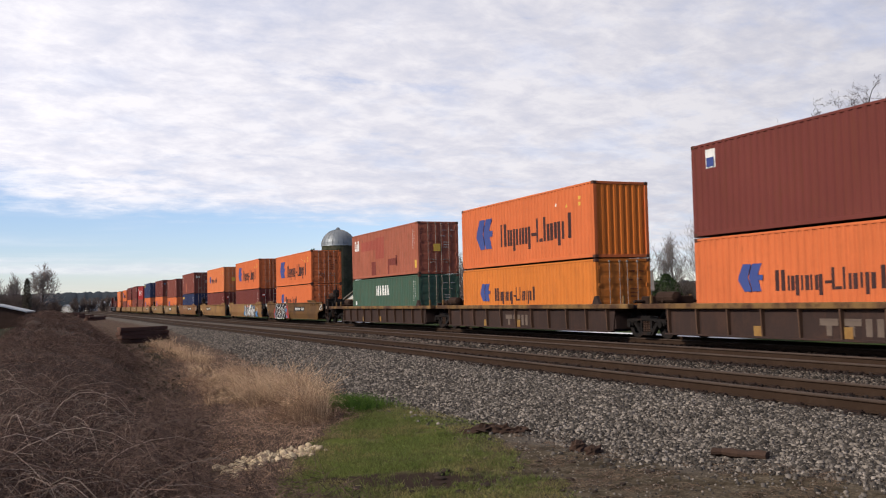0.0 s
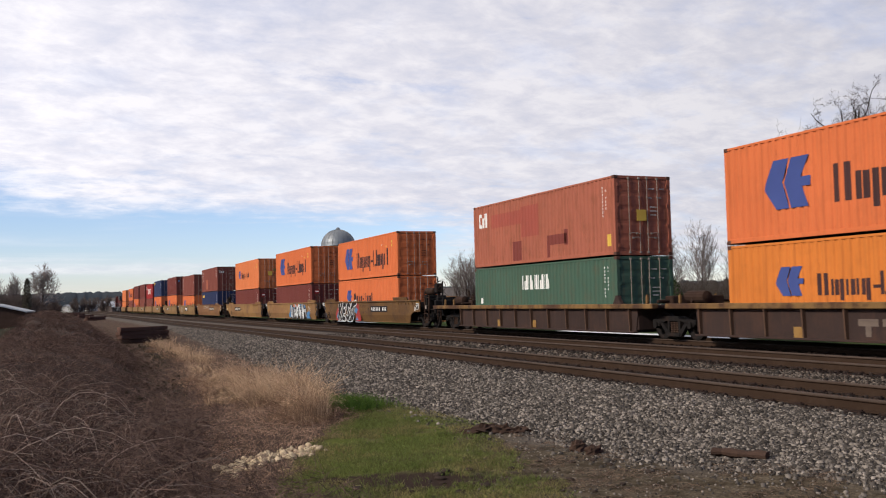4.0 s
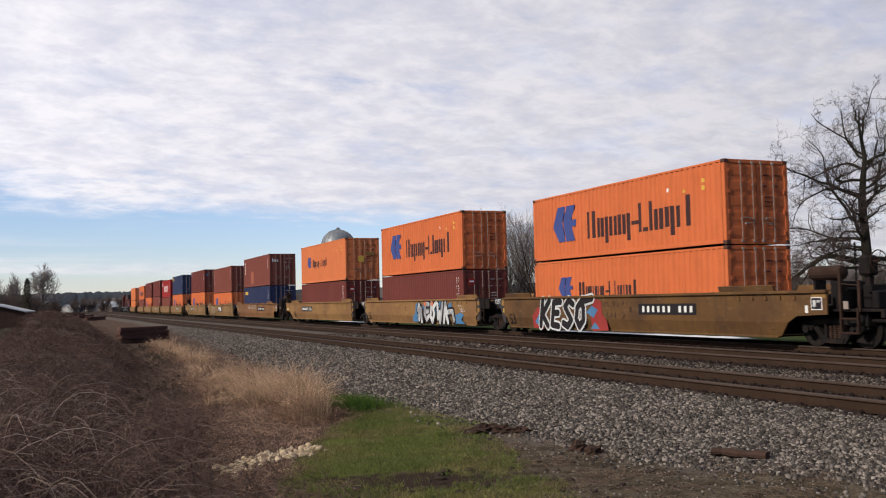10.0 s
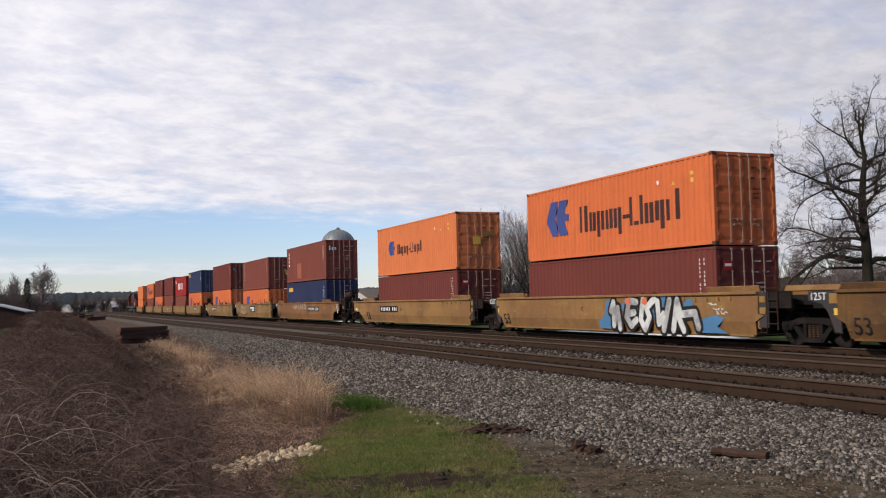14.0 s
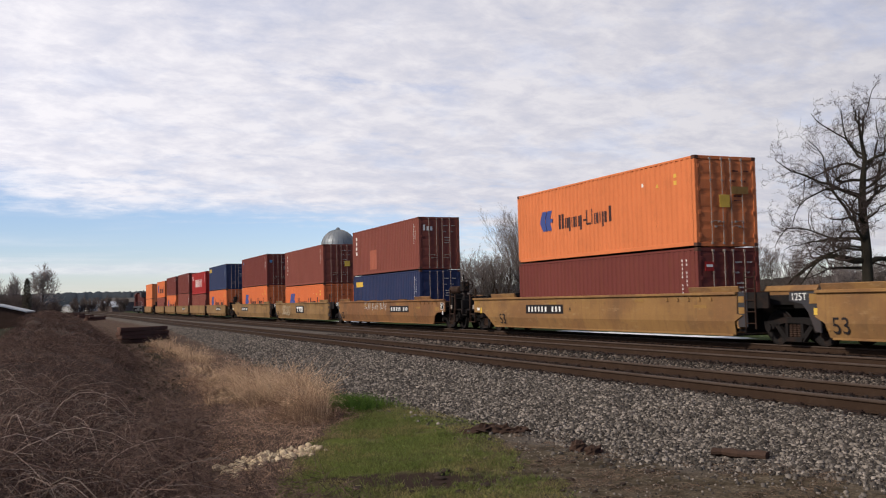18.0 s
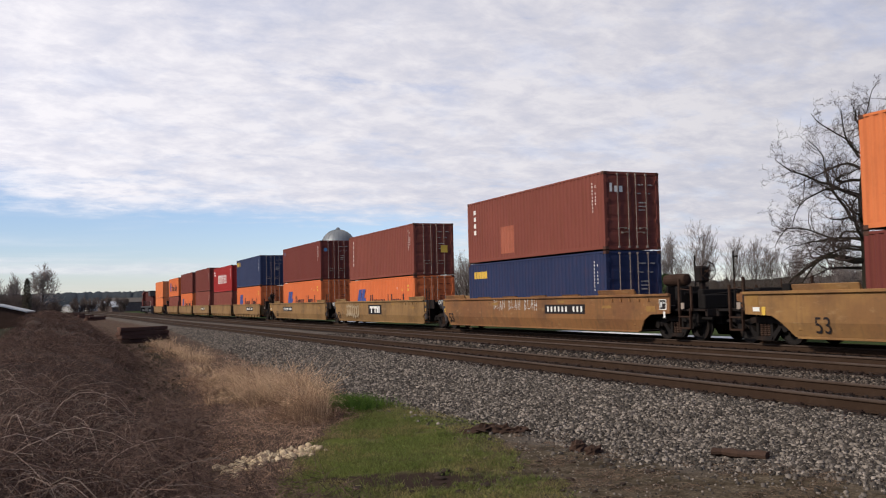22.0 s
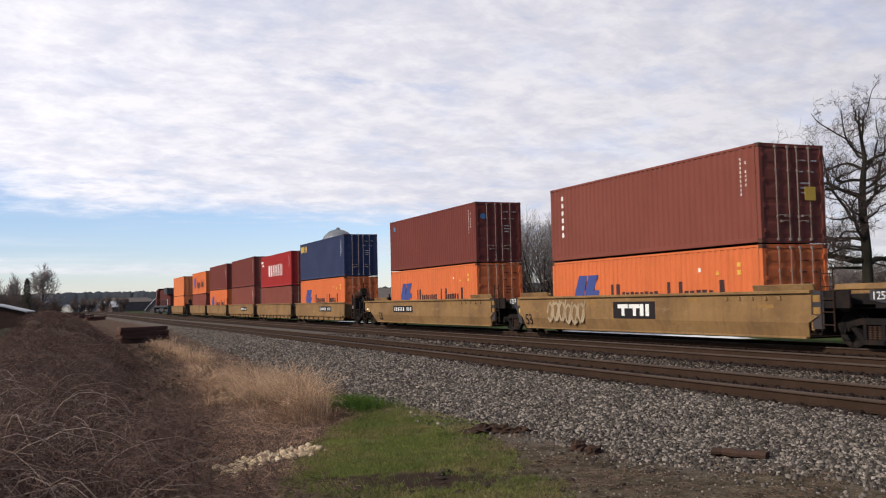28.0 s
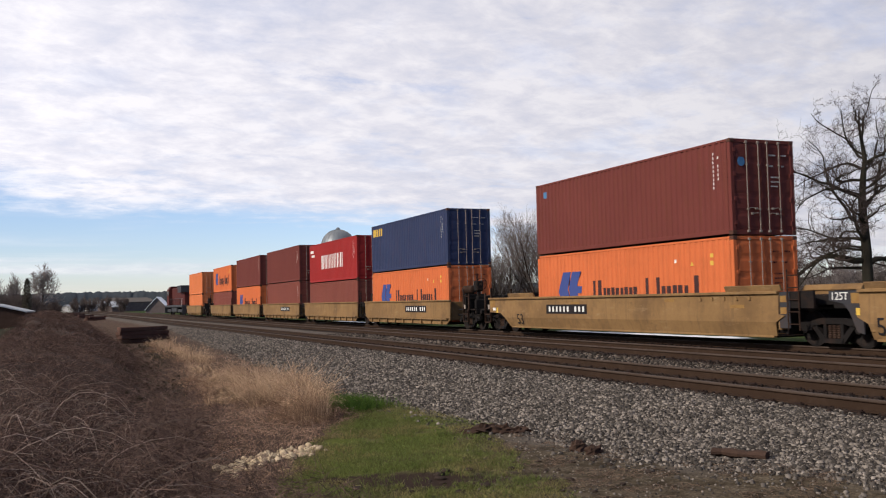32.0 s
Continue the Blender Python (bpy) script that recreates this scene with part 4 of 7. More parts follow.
def bare_tree(x, y, z, height, seed, label, stems=1, lean=0.25, wide=0.9, trunk=0.45, rise=0.35, levels=4, kids=(9, 7, 6, 5), thin=0.012, mats=(BARK, BARK, TWIG), wiggle=0.22, first=0.25, group="bare winter trees", fork=0.95, straight=0.3, limb=0.5):
    """A leafless tree grown by branching: trunk, limbs, and a crown of fine twigs."""
    rng = np.random.default_rng(seed)
    t = thing("tree", pose(x, y, z), label, "tree", group)
    out = {0: [], 1: [], 2: []}
    K = 6

    def grow(p, d, length, r, level):
        pts, q, dd = [p.copy()], p.copy(), d.copy()
        for k in range(K - 1):
            dd = dd + rng.normal(0, wiggle, 3) * (straight if level == 0 else 1.0)
            dd[2] += rise * 0.25 * (1 if level else 0.3)
            dd /= np.linalg.norm(dd)
            q = q + dd * length / (K - 1)
            pts.append(q.copy())
        tip = 0.14 if level == 0 else 0.35
        out[0 if level == 0 else 1 if level <= 1 else 2].append((pts, np.linspace(r, max(r * tip, thin), K)))
        if level >= levels:
            return
        n = kids[level]
        for i in range(n):
            f = first + (1 - first) * (i + rng.uniform(0, 1)) / n if level == 0 else 0.2 + 0.8 * (i + rng.uniform(0, 1)) / n
            j = min(K - 2, int(f * (K - 1)))
            w = f * (K - 1) - j
            s = np.array(pts[j]) * (1 - w) + np.array(pts[j + 1]) * w
            ax = np.array(pts[j + 1]) - np.array(pts[j])
            ax /= np.linalg.norm(ax)
            side = rng.normal(0, 1, 3)
            side -= ax * side.dot(ax)
            side /= np.linalg.norm(side)
            spread = (wide * (1.2 - 0.6 * f) if level == 0 else fork) * rng.uniform(0.75, 1.25)
            nd = ax * math.cos(spread) + side * math.sin(spread)
            ratio = (0.62 * (1.15 - 0.55 * f)) if level == 0 else 0.52 * (1.2 - 0.5 * f)
            rr = max(thin, r * (1 - 0.6 * f) * (limb if level == 0 else 0.45))
            grow(s, nd, length * ratio * rng.uniform(0.75, 1.25), rr, level + 1)
    for k in range(stems):
        a = 2 * math.pi * k / stems + seed
        d = np.array([math.cos(a) * lean, math.sin(a) * lean, 1.0]) if stems > 1 else np.array([0.04, 0.0, 1.0])
        d /= np.linalg.norm(d)
        grow(np.array([math.cos(a), math.sin(a), 0]) * (0.25 if stems > 1 else 0), d, height * (0.62 if stems == 1 else 0.72) * rng.uniform(0.9, 1.1), trunk, 0)
    for lv, nm, mt, sd in ((0, "trunk", mats[0], 8), (1, "branching", mats[1], 5), (2, "crown", mats[2], 3)):
        if out[lv]:
            v, f = tubes([o[0] for o in out[lv]], [o[1] for o in out[lv]], sd)
            ob = new(nm, fast_mesh(nm, v, f, mt, True))
            ob.parent = t
    return t


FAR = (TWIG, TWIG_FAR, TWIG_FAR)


def spreading_tree(x, y, z, seed, label):
    """An old open-grown tree: a leaning trunk, long crooked level limbs, a round crown of fine twigs."""
    rng = np.random.default_rng(seed)
    t = thing("tree", pose(x, y, z), label, "tree", "bare winter trees")
    level = {0: [], 1: [], 2: [], 3: [], 4: []}
    across = np.array([-0.71, 0.70, 0.0])      # along the line of sight's left
    deep = np.array([0.70, 0.71, 0.0])
    up = np.array([0.0, 0.0, 1.0])
    K = 10

    def crooked(p, d, length, sag, kink):
        pts, q, dd = [p], p.copy(), d / np.linalg.norm(d)
        for k in range(K - 1):
            dd = dd + rng.normal(0, kink, 3) + up * sag / K
            dd /= np.linalg.norm(dd)
            q = q + dd * length / (K - 1)
            pts.append(q.copy())
        return np.array(pts)

    def sprout(pts, r0, r1, length, depth):
        level[depth].append((pts, np.linspace(r0, r1, K)))
        if depth == 4:
            return
        n = (0, 3 + int(length * 2.6), 2 + int(length * 3.0), 4)[depth]
        for i in range(n):
            f = 0.14 + 0.86 * (i + rng.uniform(0, 1)) / n
            j = min(K - 2, int(f * (K - 1)))
            w = f * (K - 1) - j
            s = pts[j] * (1 - w) + pts[j + 1] * w
            ax = pts[j + 1] - pts[j]
            ax /= np.linalg.norm(ax)
            side = rng.normal(0, 1, 3) + up * 0.45
            side -= ax * side.dot(ax)
            side /= np.linalg.norm(side)
            a = rng.uniform(0.55, 1.25)
            ln = max(0.22, length * (0, 0.46, 0.50, 0.55)[depth] * (1.15 - 0.45 * f) * rng.uniform(0.5, 1.25))
            r = max(0.0060, (r0 + (r1 - r0) * f) * 0.52)
            sprout(crooked(s, ax * math.cos(a) + side * math.sin(a), ln, 0.35, 0.34), r, 0.0040, ln, depth + 1)

    stem = np.array([(0, 0, 0), (0.02, 0, 2.8), (0.0, 0, 4.6), (0.10, 0, 6.2), (0.14, 0, 7.6), (-0.14, 0.1, 8.7), (-0.05, 0.1, 9.7), (0.10, 0, 10.7), (0.06, 0, 11.7)])
    stem = np.stack([across * p[0] + deep * p[1] + up * p[2] for p in stem])
    rad = np.interp(np.linspace(0, 8, K), range(9), (0.34, 0.27, 0.25, 0.21, 0.18, 0.13, 0.10, 0.07, 0.03))
    stem = np.stack([np.interp(np.linspace(0, 8, K), range(9), stem[:, i]) for i in range(3)], 1)
    level[0].append((stem, rad))
    at = lambda h: np.array([np.interp(h, stem[:, 2], stem[:, i]) for i in range(3)])
    # height, way across, way deep, first rise, length, sag, thickness
    limbs = [(3.9, 1, 0.05, 0.22, 4.6, -0.35, 0.21), (3.4, 0.8, 0.5, 0.35, 3.6, -0.1, 0.09), (4.6, 0.9, -0.6, 0.35, 4.6, -0.1, 0.09), (3.6, -1, -0.2, 0.5, 4.2, 0.1, 0.16), (5.8, 1, 0.1, 0.20, 4.8, -0.35, 0.095), (5.2, 0.8, 0.6, 0.25, 4.4, -0.2, 0.08), (5.0, 1, 0.3, 0.10, 4.7, -0.25, 0.085), (4.4, 1, -0.35, 0.10, 4.4, -0.3, 0.08),
             (7.1, 1, -0.15, 0.15, 4.7, -0.15, 0.10), (7.2, 0.9, -0.45, 0.05, 4.4, 0.45, 0.08), (6.6, -1, 0.2, 0.5, 4.4, 0.0, 0.11), (8.0, 1, 0.25, 0.35, 4.0, -0.1, 0.09), (8.5, 1, -0.3, 0.40, 3.5, -0.1, 0.085), (8.8, -1, -0.1, 0.6, 3.8, 0.1, 0.09),
             (9.3, 0.8, 0.3, 0.9, 3.0, 0.1, 0.06), (9.8, 0.6, -0.4, 1.0, 2.5, 0.2, 0.05), (10.1, -0.9, 0.1, 0.8, 2.7, 0.2, 0.06), (10.9, 0.4, 0.2, 1.0, 1.4, 0.2, 0.035), (10.7, -0.4, -0.2, 1.0, 1.4, 0.2, 0.035)]
    for k in range(12):
        a = 2.4 * k + 0.5
        h = 4.4 + 5.0 * ((k * 0.618) % 1)
        c, d = math.cos(a), math.sin(a)
        limbs.append((h, c - 0.2, d, 0.5, (4.6 - 0.30 * abs(h - 6.4)) * rng.uniform(0.75, 1.0), 0.0, 0.075))
    for h, c, d, rise, ln, sag, r in limbs:
        way = across * c + deep * d
        way = way / np.linalg.norm(way) + up * rise
        sprout(crooked(at(h), way, ln * 1.15, sag, 0.27), r, 0.014 if r < 0.15 else 0.03, ln, 1)
    for nm, lv, sd, mt in (("trunk", (0,), 12, BARK_MOSS), ("branching", (1,), 6, BARK_MOSS), ("crown", (2, 3, 4), 3, TWIG)):
        paths = [o for k in lv for o in level[k]]
        v, f = tubes([o[0] for o in paths], [o[1] for o in paths], sd)
        ob = new(nm, fast_mesh(nm, v, f, mt, True))
        ob.parent = t
    return t


spreading_tree(38.75, 36.38, -0.85, 6, "large bare spreading tree with long crooked limbs and a mossy trunk")
for i, (x, y, h, n) in enumerate(((52.8, 96.6, 12.6, 12), (55.2, 95.8, 11.4, 9), (49.4, 99.4, 8.0, 7), (47.4, 100.8, 7.4, 7), (45.6, 101.5, 6.6, 6))):
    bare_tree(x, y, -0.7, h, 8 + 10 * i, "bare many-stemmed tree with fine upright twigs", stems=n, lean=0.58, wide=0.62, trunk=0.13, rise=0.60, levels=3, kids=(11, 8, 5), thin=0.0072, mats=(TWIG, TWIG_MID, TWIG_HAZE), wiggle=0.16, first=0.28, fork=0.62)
for i, (x, y, h) in enumerate(((70.5, 71, 5.2), (73, 70, 5.8), (75, 67, 5.0), (76, 72, 6.0), (79, 68, 5.6), (80, 64, 5.8))):
    bare_tree(x, y, -0.8, h, 130 + i, "leggy bare thorn in the field hedge", stems=6, lean=0.5, wide=0.6, trunk=0.08, rise=0.55, levels=3, kids=(8, 7, 5), thin=0.008, mats=(TWIG_MID, TWIG_MID, TWIG_HAZE), wiggle=0.2, first=0.1, group="bare thorns in the hedge", fork=0.7)
for i, (x, y, h) in enumerate(((106, 146, 14.5), (111, 142.5, 16), (115.5, 139.5, 14.5), (108.5, 147, 15), (113.5, 144, 14), (121, 140, 14), (126, 135, 12.5), (124, 139, 12), (100, 148, 12.5), (103, 150, 13), (93, 150, 11), (96.5, 152, 12), (131, 128, 13), (88, 158, 11), (83, 161, 11), (85.5, 156, 10))):
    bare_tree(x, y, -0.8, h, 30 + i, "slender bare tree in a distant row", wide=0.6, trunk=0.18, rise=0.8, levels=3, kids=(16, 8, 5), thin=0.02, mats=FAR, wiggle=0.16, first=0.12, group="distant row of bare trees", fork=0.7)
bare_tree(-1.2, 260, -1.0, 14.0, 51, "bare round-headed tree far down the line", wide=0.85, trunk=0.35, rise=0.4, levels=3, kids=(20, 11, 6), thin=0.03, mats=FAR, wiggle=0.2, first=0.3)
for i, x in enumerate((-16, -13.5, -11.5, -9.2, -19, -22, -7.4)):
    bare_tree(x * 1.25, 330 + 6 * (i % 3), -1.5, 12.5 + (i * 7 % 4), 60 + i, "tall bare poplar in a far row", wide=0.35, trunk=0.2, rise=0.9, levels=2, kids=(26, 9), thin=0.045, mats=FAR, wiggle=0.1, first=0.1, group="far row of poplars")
for i, (x, y, h) in enumerate(((-3.2, 245, 4.5), (-4.4, 246, 6.0), (0.2, 252, 4.5), (1.8, 268, 4.0), (-0.8, 240, 3.2), (9, 330, 6), (13, 340, 6), (20, 380, 7), (27, 390, 7))):
    bare_tree(x, y, -1.0, h, 80 + i, "bushy bare thorn at the end of the bramble bank", stems=5, lean=0.5, wide=0.6, trunk=0.12, rise=0.6, levels=2, kids=(14, 9), thin=0.04, mats=(TWIG, TWIG_MID, TWIG_MID), wiggle=0.2, first=0.05, group="far thorn bushes")


def evergreen(x, y, z, h, w, seed, label, mat=None):
    rng = np.random.default_rng(seed)
    t = thing("evergreen_bush", pose(x, y, z), label, "bush", "evergreen bushes")
    part("trunk", Shape().tube((0, 0, 0), (0, 0, h * 0.8), 0.18, 0.05, 8), BARK, t)
    n = 6000
    u = rng.uniform(0, 1, n)
    a = rng.uniform(0, 2 * np.pi, n)
    prof = np.sin(np.pi * np.clip(u * 0.85 + 0.12, 0, 1)) ** 0.7
    rr = w * prof * (0.75 + 0.25 * np.sin(a * 5 + u * 9)) * rng.uniform(0.55, 1.0, n) ** 0.5
    c = np.stack([np.cos(a) * rr, np.sin(a) * rr, u * h], 1)
    s = rng.uniform(0.08, 0.19, n)
    d1, d2 = rng.normal(0, 1, (n, 3)), rng.normal(0, 1, (n, 3))
    v = np.stack([c, c + d1 * s[:, None] * 0.6, c + (d1 + d2) * s[:, None] * 0.5, c + d2 * s[:, None] * 0.6], 1).reshape(-1, 3)
    ob = new("foliage", fast_mesh("foliage", v, np.arange(n * 4).reshape(-1, 4), mat or LEAF))
    ob.parent = t


evergreen(82, 121, -0.8, 6.4, 3.0, 1, "dark green rounded evergreen beside a house")
evergreen(86, 119, -0.8, 5.4, 2.6, 2, "dark green rounded evergreen beside a house")
evergreen(-4.2, 232, -1.2, 9.5, 1.1, 3, "dark narrow ivy-grown tree at the end of the bank", IVY_STEM)
evergreen(43.6, 164.5, -0.8, 11.8, 1.6, 4, "ivy-like dark growth climbing beside the silo")

# ------------------------------------------------ buildings and distance
WALL_WHITE = material("white_clapboard", (0.38, 0.355, 0.31), 0.8, vary=0.12, grain=2.0, stain=(0.2, 0.18, 0.15), stains=0.3)
ROOF_GREY = material("grey_shingle_roof", (0.115, 0.094, 0.080), 0.9, vary=0.2, grain=3.0, stain=(0.08, 0.09, 0.05), stains=0.4)
ROOF_WHITE = material("white_metal_roof", (0.74, 0.74, 0.74), 0.6, 0.0, 0.1)
ROOF_PALE = material("pale_metal_roof", (0.30, 0.30, 0.30), 0.75, 0.0, 0.2)
DARK_GLASS = material("dark_window_glass", (0.02, 0.02, 0.025), 0.15, vary=0.1)
SILO_DOME = material("galvanised_dome_sheet", (0.16, 0.165, 0.165), 0.5, 0.4, 0.15, 2.0, (0.2, 0.17, 0.14), 0.3)
SILO_WALL = material("ivy_dark_silo_wall", (0.030, 0.032, 0.018), 0.95, vary=0.4, grain=4.0, second=(0.055, 0.047, 0.03), second_scale=0.6, bump=0.8, bump_scale=3)
BARN = material("weathered_barn_boards", (0.13, 0.095, 0.08), 0.9, vary=0.25)
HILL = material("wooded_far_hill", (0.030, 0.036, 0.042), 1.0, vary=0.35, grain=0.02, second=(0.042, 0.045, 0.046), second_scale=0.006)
HEDGE = material("far_leafless_hedge", (0.045, 0.034, 0.026), 1.0, vary=0.3, grain=0.5)


def build_silo(x, y, z, r, wall_h, top_h):
    s = thing("silo", pose(x, y, z), "old farm silo with ivy-dark wall and grey ribbed metal dome", "silo")
    w = Shape().lathe([(r, 0)] + [(r + 0.03 * (k % 2), wall_h * (k / 16)) for k in range(1, 17)], (0, 0, 0), n=32)
    part("wall", w, SILO_WALL, s, "dark ivy-grown wall")
    d = Shape()
    prof = [(r * 1.02 * math.cos(a), wall_h + (top_h - wall_h) * math.sin(a)) for a in (math.pi / 2 * k / 8 for k in range(9))]
    prof[-1] = (0.25, prof[-1][1])
    d.lathe([(r * 1.04, wall_h - 0.15)] + prof, (0, 0, 0), n=40)
    dome = part("dome", d, SILO_DOME, s, "grey galvanised dome")
    for i in range(20):
        a = 2 * math.pi * i / 20
        rib = Shape()
        for (r0, z0), (r1, z1) in zip(prof[:-1], prof[1:]):
            rib.tube((r0 * math.cos(a), r0 * math.sin(a), z0), (r1 * math.cos(a), r1 * math.sin(a), z1), 0.05, n=4, caps=False)
        part("dome_rib", rib, SILO_DOME, dome)
    part("vent_cap", Shape().lathe([(0.35, top_h - 0.1), (0.4, top_h + 0.15), (0.1, top_h + 0.4)], (0, 0, 0), n=12), SILO_DOME, dome)


build_silo(48.8, 166.0, -0.9, 3.0, 12.7, 15.6)


def house(name, m, length, width, eave, ridge, wall, roof, label, windows=(), category="house"):
    """A gabled building; length along y, gables at both ends, an end at y=0 facing -y. windows: (side, along, low, wide, high)."""
    h = thing(name, m, label, category)
    g = [(-width / 2, 0), (width / 2, 0), (width / 2, eave), (0, ridge), (-width / 2, eave)]
    part("wall", Shape().prism(g, "y", 0, length), wall, h)
    for sx in (-1, 1):
        o = 0.35
        k = (ridge - eave) / (width / 2)
        part("roof", Shape().prism([(0, ridge + 0.02), (sx * (width / 2 + o), eave - o * k + 0.02), (sx * (width / 2 + o), eave - o * k + 0.2), (0, ridge + 0.2)], "y", -0.4, length + 0.4), roof, h)
    for side, along, low, wide, high in windows:
        if side == "gable":
            w = part("window", Shape().box(along - wide / 2 - 0.1, along + wide / 2 + 0.1, -0.06, 0.02, low - 0.1, low + high + 0.1), wall, h, "window with pale frame")
            part("pane", Shape().box(along - wide / 2, along + wide / 2, -0.08, -0.05, low, low + high), DARK_GLASS, w, "dark glass")
        else:
            x = -width / 2
            w = part("window", Shape().box(x - 0.06, x + 0.02, along - wide / 2 - 0.1, along + wide / 2 + 0.1, low - 0.1, low + high + 0.1), wall, h, "window with pale frame")
            part("pane", Shape().box(x - 0.08, x - 0.05, along - wide / 2, along + wide / 2, low, low + high), DARK_GLASS, w, "dark glass")
    return h


cottage = house("cottage", pose(67.3, 112.2, -0.9, 0, 0, -33), 6.0, 5.9, 3.5, 5.6, WALL_WHITE, ROOF_GREY, "white gabled cottage with a grey shingle roof and dark shutters", (("gable", 0.0, 2.6, 1.2, 1.1),))
for x in (-1.35, 1.35):
    part("shutter", Shape().box(x - 0.22, x + 0.22, -0.07, -0.01, 2.5, 3.8, 0.01), ROTTEN, cottage, "dark shutter")
part("wall", Shape().box(0.5, 9.4, 2.2, 7.8, 0, 3.3), WALL_WHITE, cottage)
part("roof", Shape().prism([(5.0, 5.50), (1.5, 2.95), (1.5, 3.15), (5.0, 5.70)], "x", 0.2, 9.8), ROOF_GREY, cottage)
part("roof", Shape().prism([(5.0, 5.50), (8.5, 2.95), (8.5, 3.15), (5.0, 5.70)], "x", 0.2, 9.8), ROOF_GREY, cottage)
part("chimney", Shape().box(5.2, 5.8, 4.7, 5.3, 5.2, 5.95, 0.03), BARN, cottage)
house("shed", pose(46.0, 146.0, -0.9, 0, 0, -75), 22.0, 7.0, 2.9, 4.3, WALL_WHITE, ROOF_GREY, "long low white farm shed with grey roof", (("side", 5.0, 1.0, 2.0, 1.2), ("side", 13.0, 1.0, 2.0, 1.2)), "shed")
house("shed", pose(-7.3, 150, -1.95, 0, 0, -6), 9.0, 8.6, 3.05, 4.15, ROTTEN, ROOF_PALE, "low dark shed with a pale metal roof", (), "shed")
house("barn", pose(33.0, 322, -1.0, 0, 0, -12), 14.0, 7.0, 1.6, 5.4, BARN, ROOF_WHITE, "far barn with a steep white metal roof", (), "barn")
for i, (x, y, ln, w, e, r, mat) in enumerate(((17, 470, 16, 9, 3.4, 5.2, ROOF_PALE), (27, 500, 22, 10, 5.0, 7.0, ROOF_GREY), (36, 520, 18, 10, 4.6, 6.8, ROOF_GREY), (24, 455, 10, 8, 2.6, 4.0, ROOF_PALE), (7, 420, 9, 7, 2.4, 3.8, ROOF_PALE))):
    house("farm_building", pose(x, y, -1.0, 0, 0, -80 + 13 * i), ln, w, e, r, BARN if i % 2 else WALL_WHITE, mat, "small farm building far down the line", (("side", 3.0, 1.0, 1.4, 1.2),), "building")
pole = thing("utility_pole", pose(57.5, 69.2, -0.8), "dark wooden utility pole with a crossarm", "pole")
part("post", Shape().tube((0, 0, 0), (0, 0, 6.1), 0.11, 0.08, 10), TIE, pole)
part("crossarm", Shape().box(-0.1, 0.5, -0.06, 0.06, 5.6, 5.75, 0.01), TIE, pole)
for x in (0.4,):
    part("insulator", Shape().lathe([(0.03, 5.75), (0.06, 5.80), (0.03, 5.90)], (x, 0, 0), n=8), WALL_WHITE, pole, "pale insulator")


BRUSH = material("leafless_brush", (0.058, 0.043, 0.034), 0.95, vary=0.2, island=0.4)
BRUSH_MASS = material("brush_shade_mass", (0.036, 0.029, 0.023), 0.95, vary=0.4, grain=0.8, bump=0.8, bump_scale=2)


def build_hedgerow():
    """A rough line of brush beyond the fields behind the train."""
    rng = np.random.default_rng(77)
    n = 9000
    t = rng.uniform(0, 1, n)
    x, y = 60 + 40 * t + rng.normal(0, 1.2, n), 22 + 125 * t + rng.normal(0, 1.2, n)
    h = np.clip(rng.normal(4.4, 0.9, n), 1.2, 7.0)
    p, r = strands(rng, np.stack([x, y], 1), np.full(n, -0.8), h, rng.uniform(0.1, 0.5, n), rng.uniform(0, 0.3, n), np.full(n, 0.022), 4)
    stuff("hedgerow", *tubes(p, r), BRUSH, "leafless brown brush along a field edge", "hedge")
    # closed core behind the strands; the hedge's inner shade is its colour
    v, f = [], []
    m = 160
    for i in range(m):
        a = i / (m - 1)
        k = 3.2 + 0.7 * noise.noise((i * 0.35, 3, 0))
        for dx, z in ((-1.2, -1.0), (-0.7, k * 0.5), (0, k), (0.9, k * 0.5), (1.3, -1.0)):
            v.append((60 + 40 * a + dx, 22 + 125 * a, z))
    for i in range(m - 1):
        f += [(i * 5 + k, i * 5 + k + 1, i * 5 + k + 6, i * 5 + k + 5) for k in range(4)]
    stuff("hedgerow", v, f, BRUSH_MASS, "solid sheet coloured as the shaded inside of a field hedge", "hedge")


build_hedgerow()


def build_undergrowth():
    """Low brush and ivy at the foot of the many-stemmed trees."""
    rng = np.random.default_rng(58)
    n = 5200
    t = rng.uniform(0, 1, n)
    x, y = 46.5 + 13.5 * t + rng.normal(0, 0.6, n), 101.5 - 8.5 * t + rng.normal(0, 0.8, n)
    h = np.clip(rng.normal(3.1, 0.9, n), 0.8, 5.2)
    p, r = strands(rng, np.stack([x, y], 1), np.full(n, -0.8), h, rng.uniform(0.1, 0.6, n), rng.uniform(0, 0.4, n), np.full(n, 0.016), 4)
    stuff("undergrowth", *tubes(p, r), BRUSH, "brown tangled undergrowth at the foot of bare trees", "brush")


build_undergrowth()


def build_bank_end():
    """Rough brush that closes the far end of the bramble bank."""
    rng = np.random.default_rng(41)
    n = 15000
    x, y = -34 + 33.5 * rng.uniform(0, 1, n), 246 + rng.normal(0, 3.0, n)
    h = np.clip(rng.normal(5.2, 1.3, n), 1.5, 8.5) * np.interp(x, (-6, -0.5), (1.0, 0.45))
    p, r = strands(rng, np.stack([x, y], 1), np.full(n, -1.2), h, rng.uniform(0.1, 0.5, n), rng.uniform(0, 0.3, n), np.full(n, 0.055), 4)
    stuff("hedgerow", *tubes(p, r), TWIG_MID, "dark leafless brush at the end of the bank", "hedge")


build_bank_end()


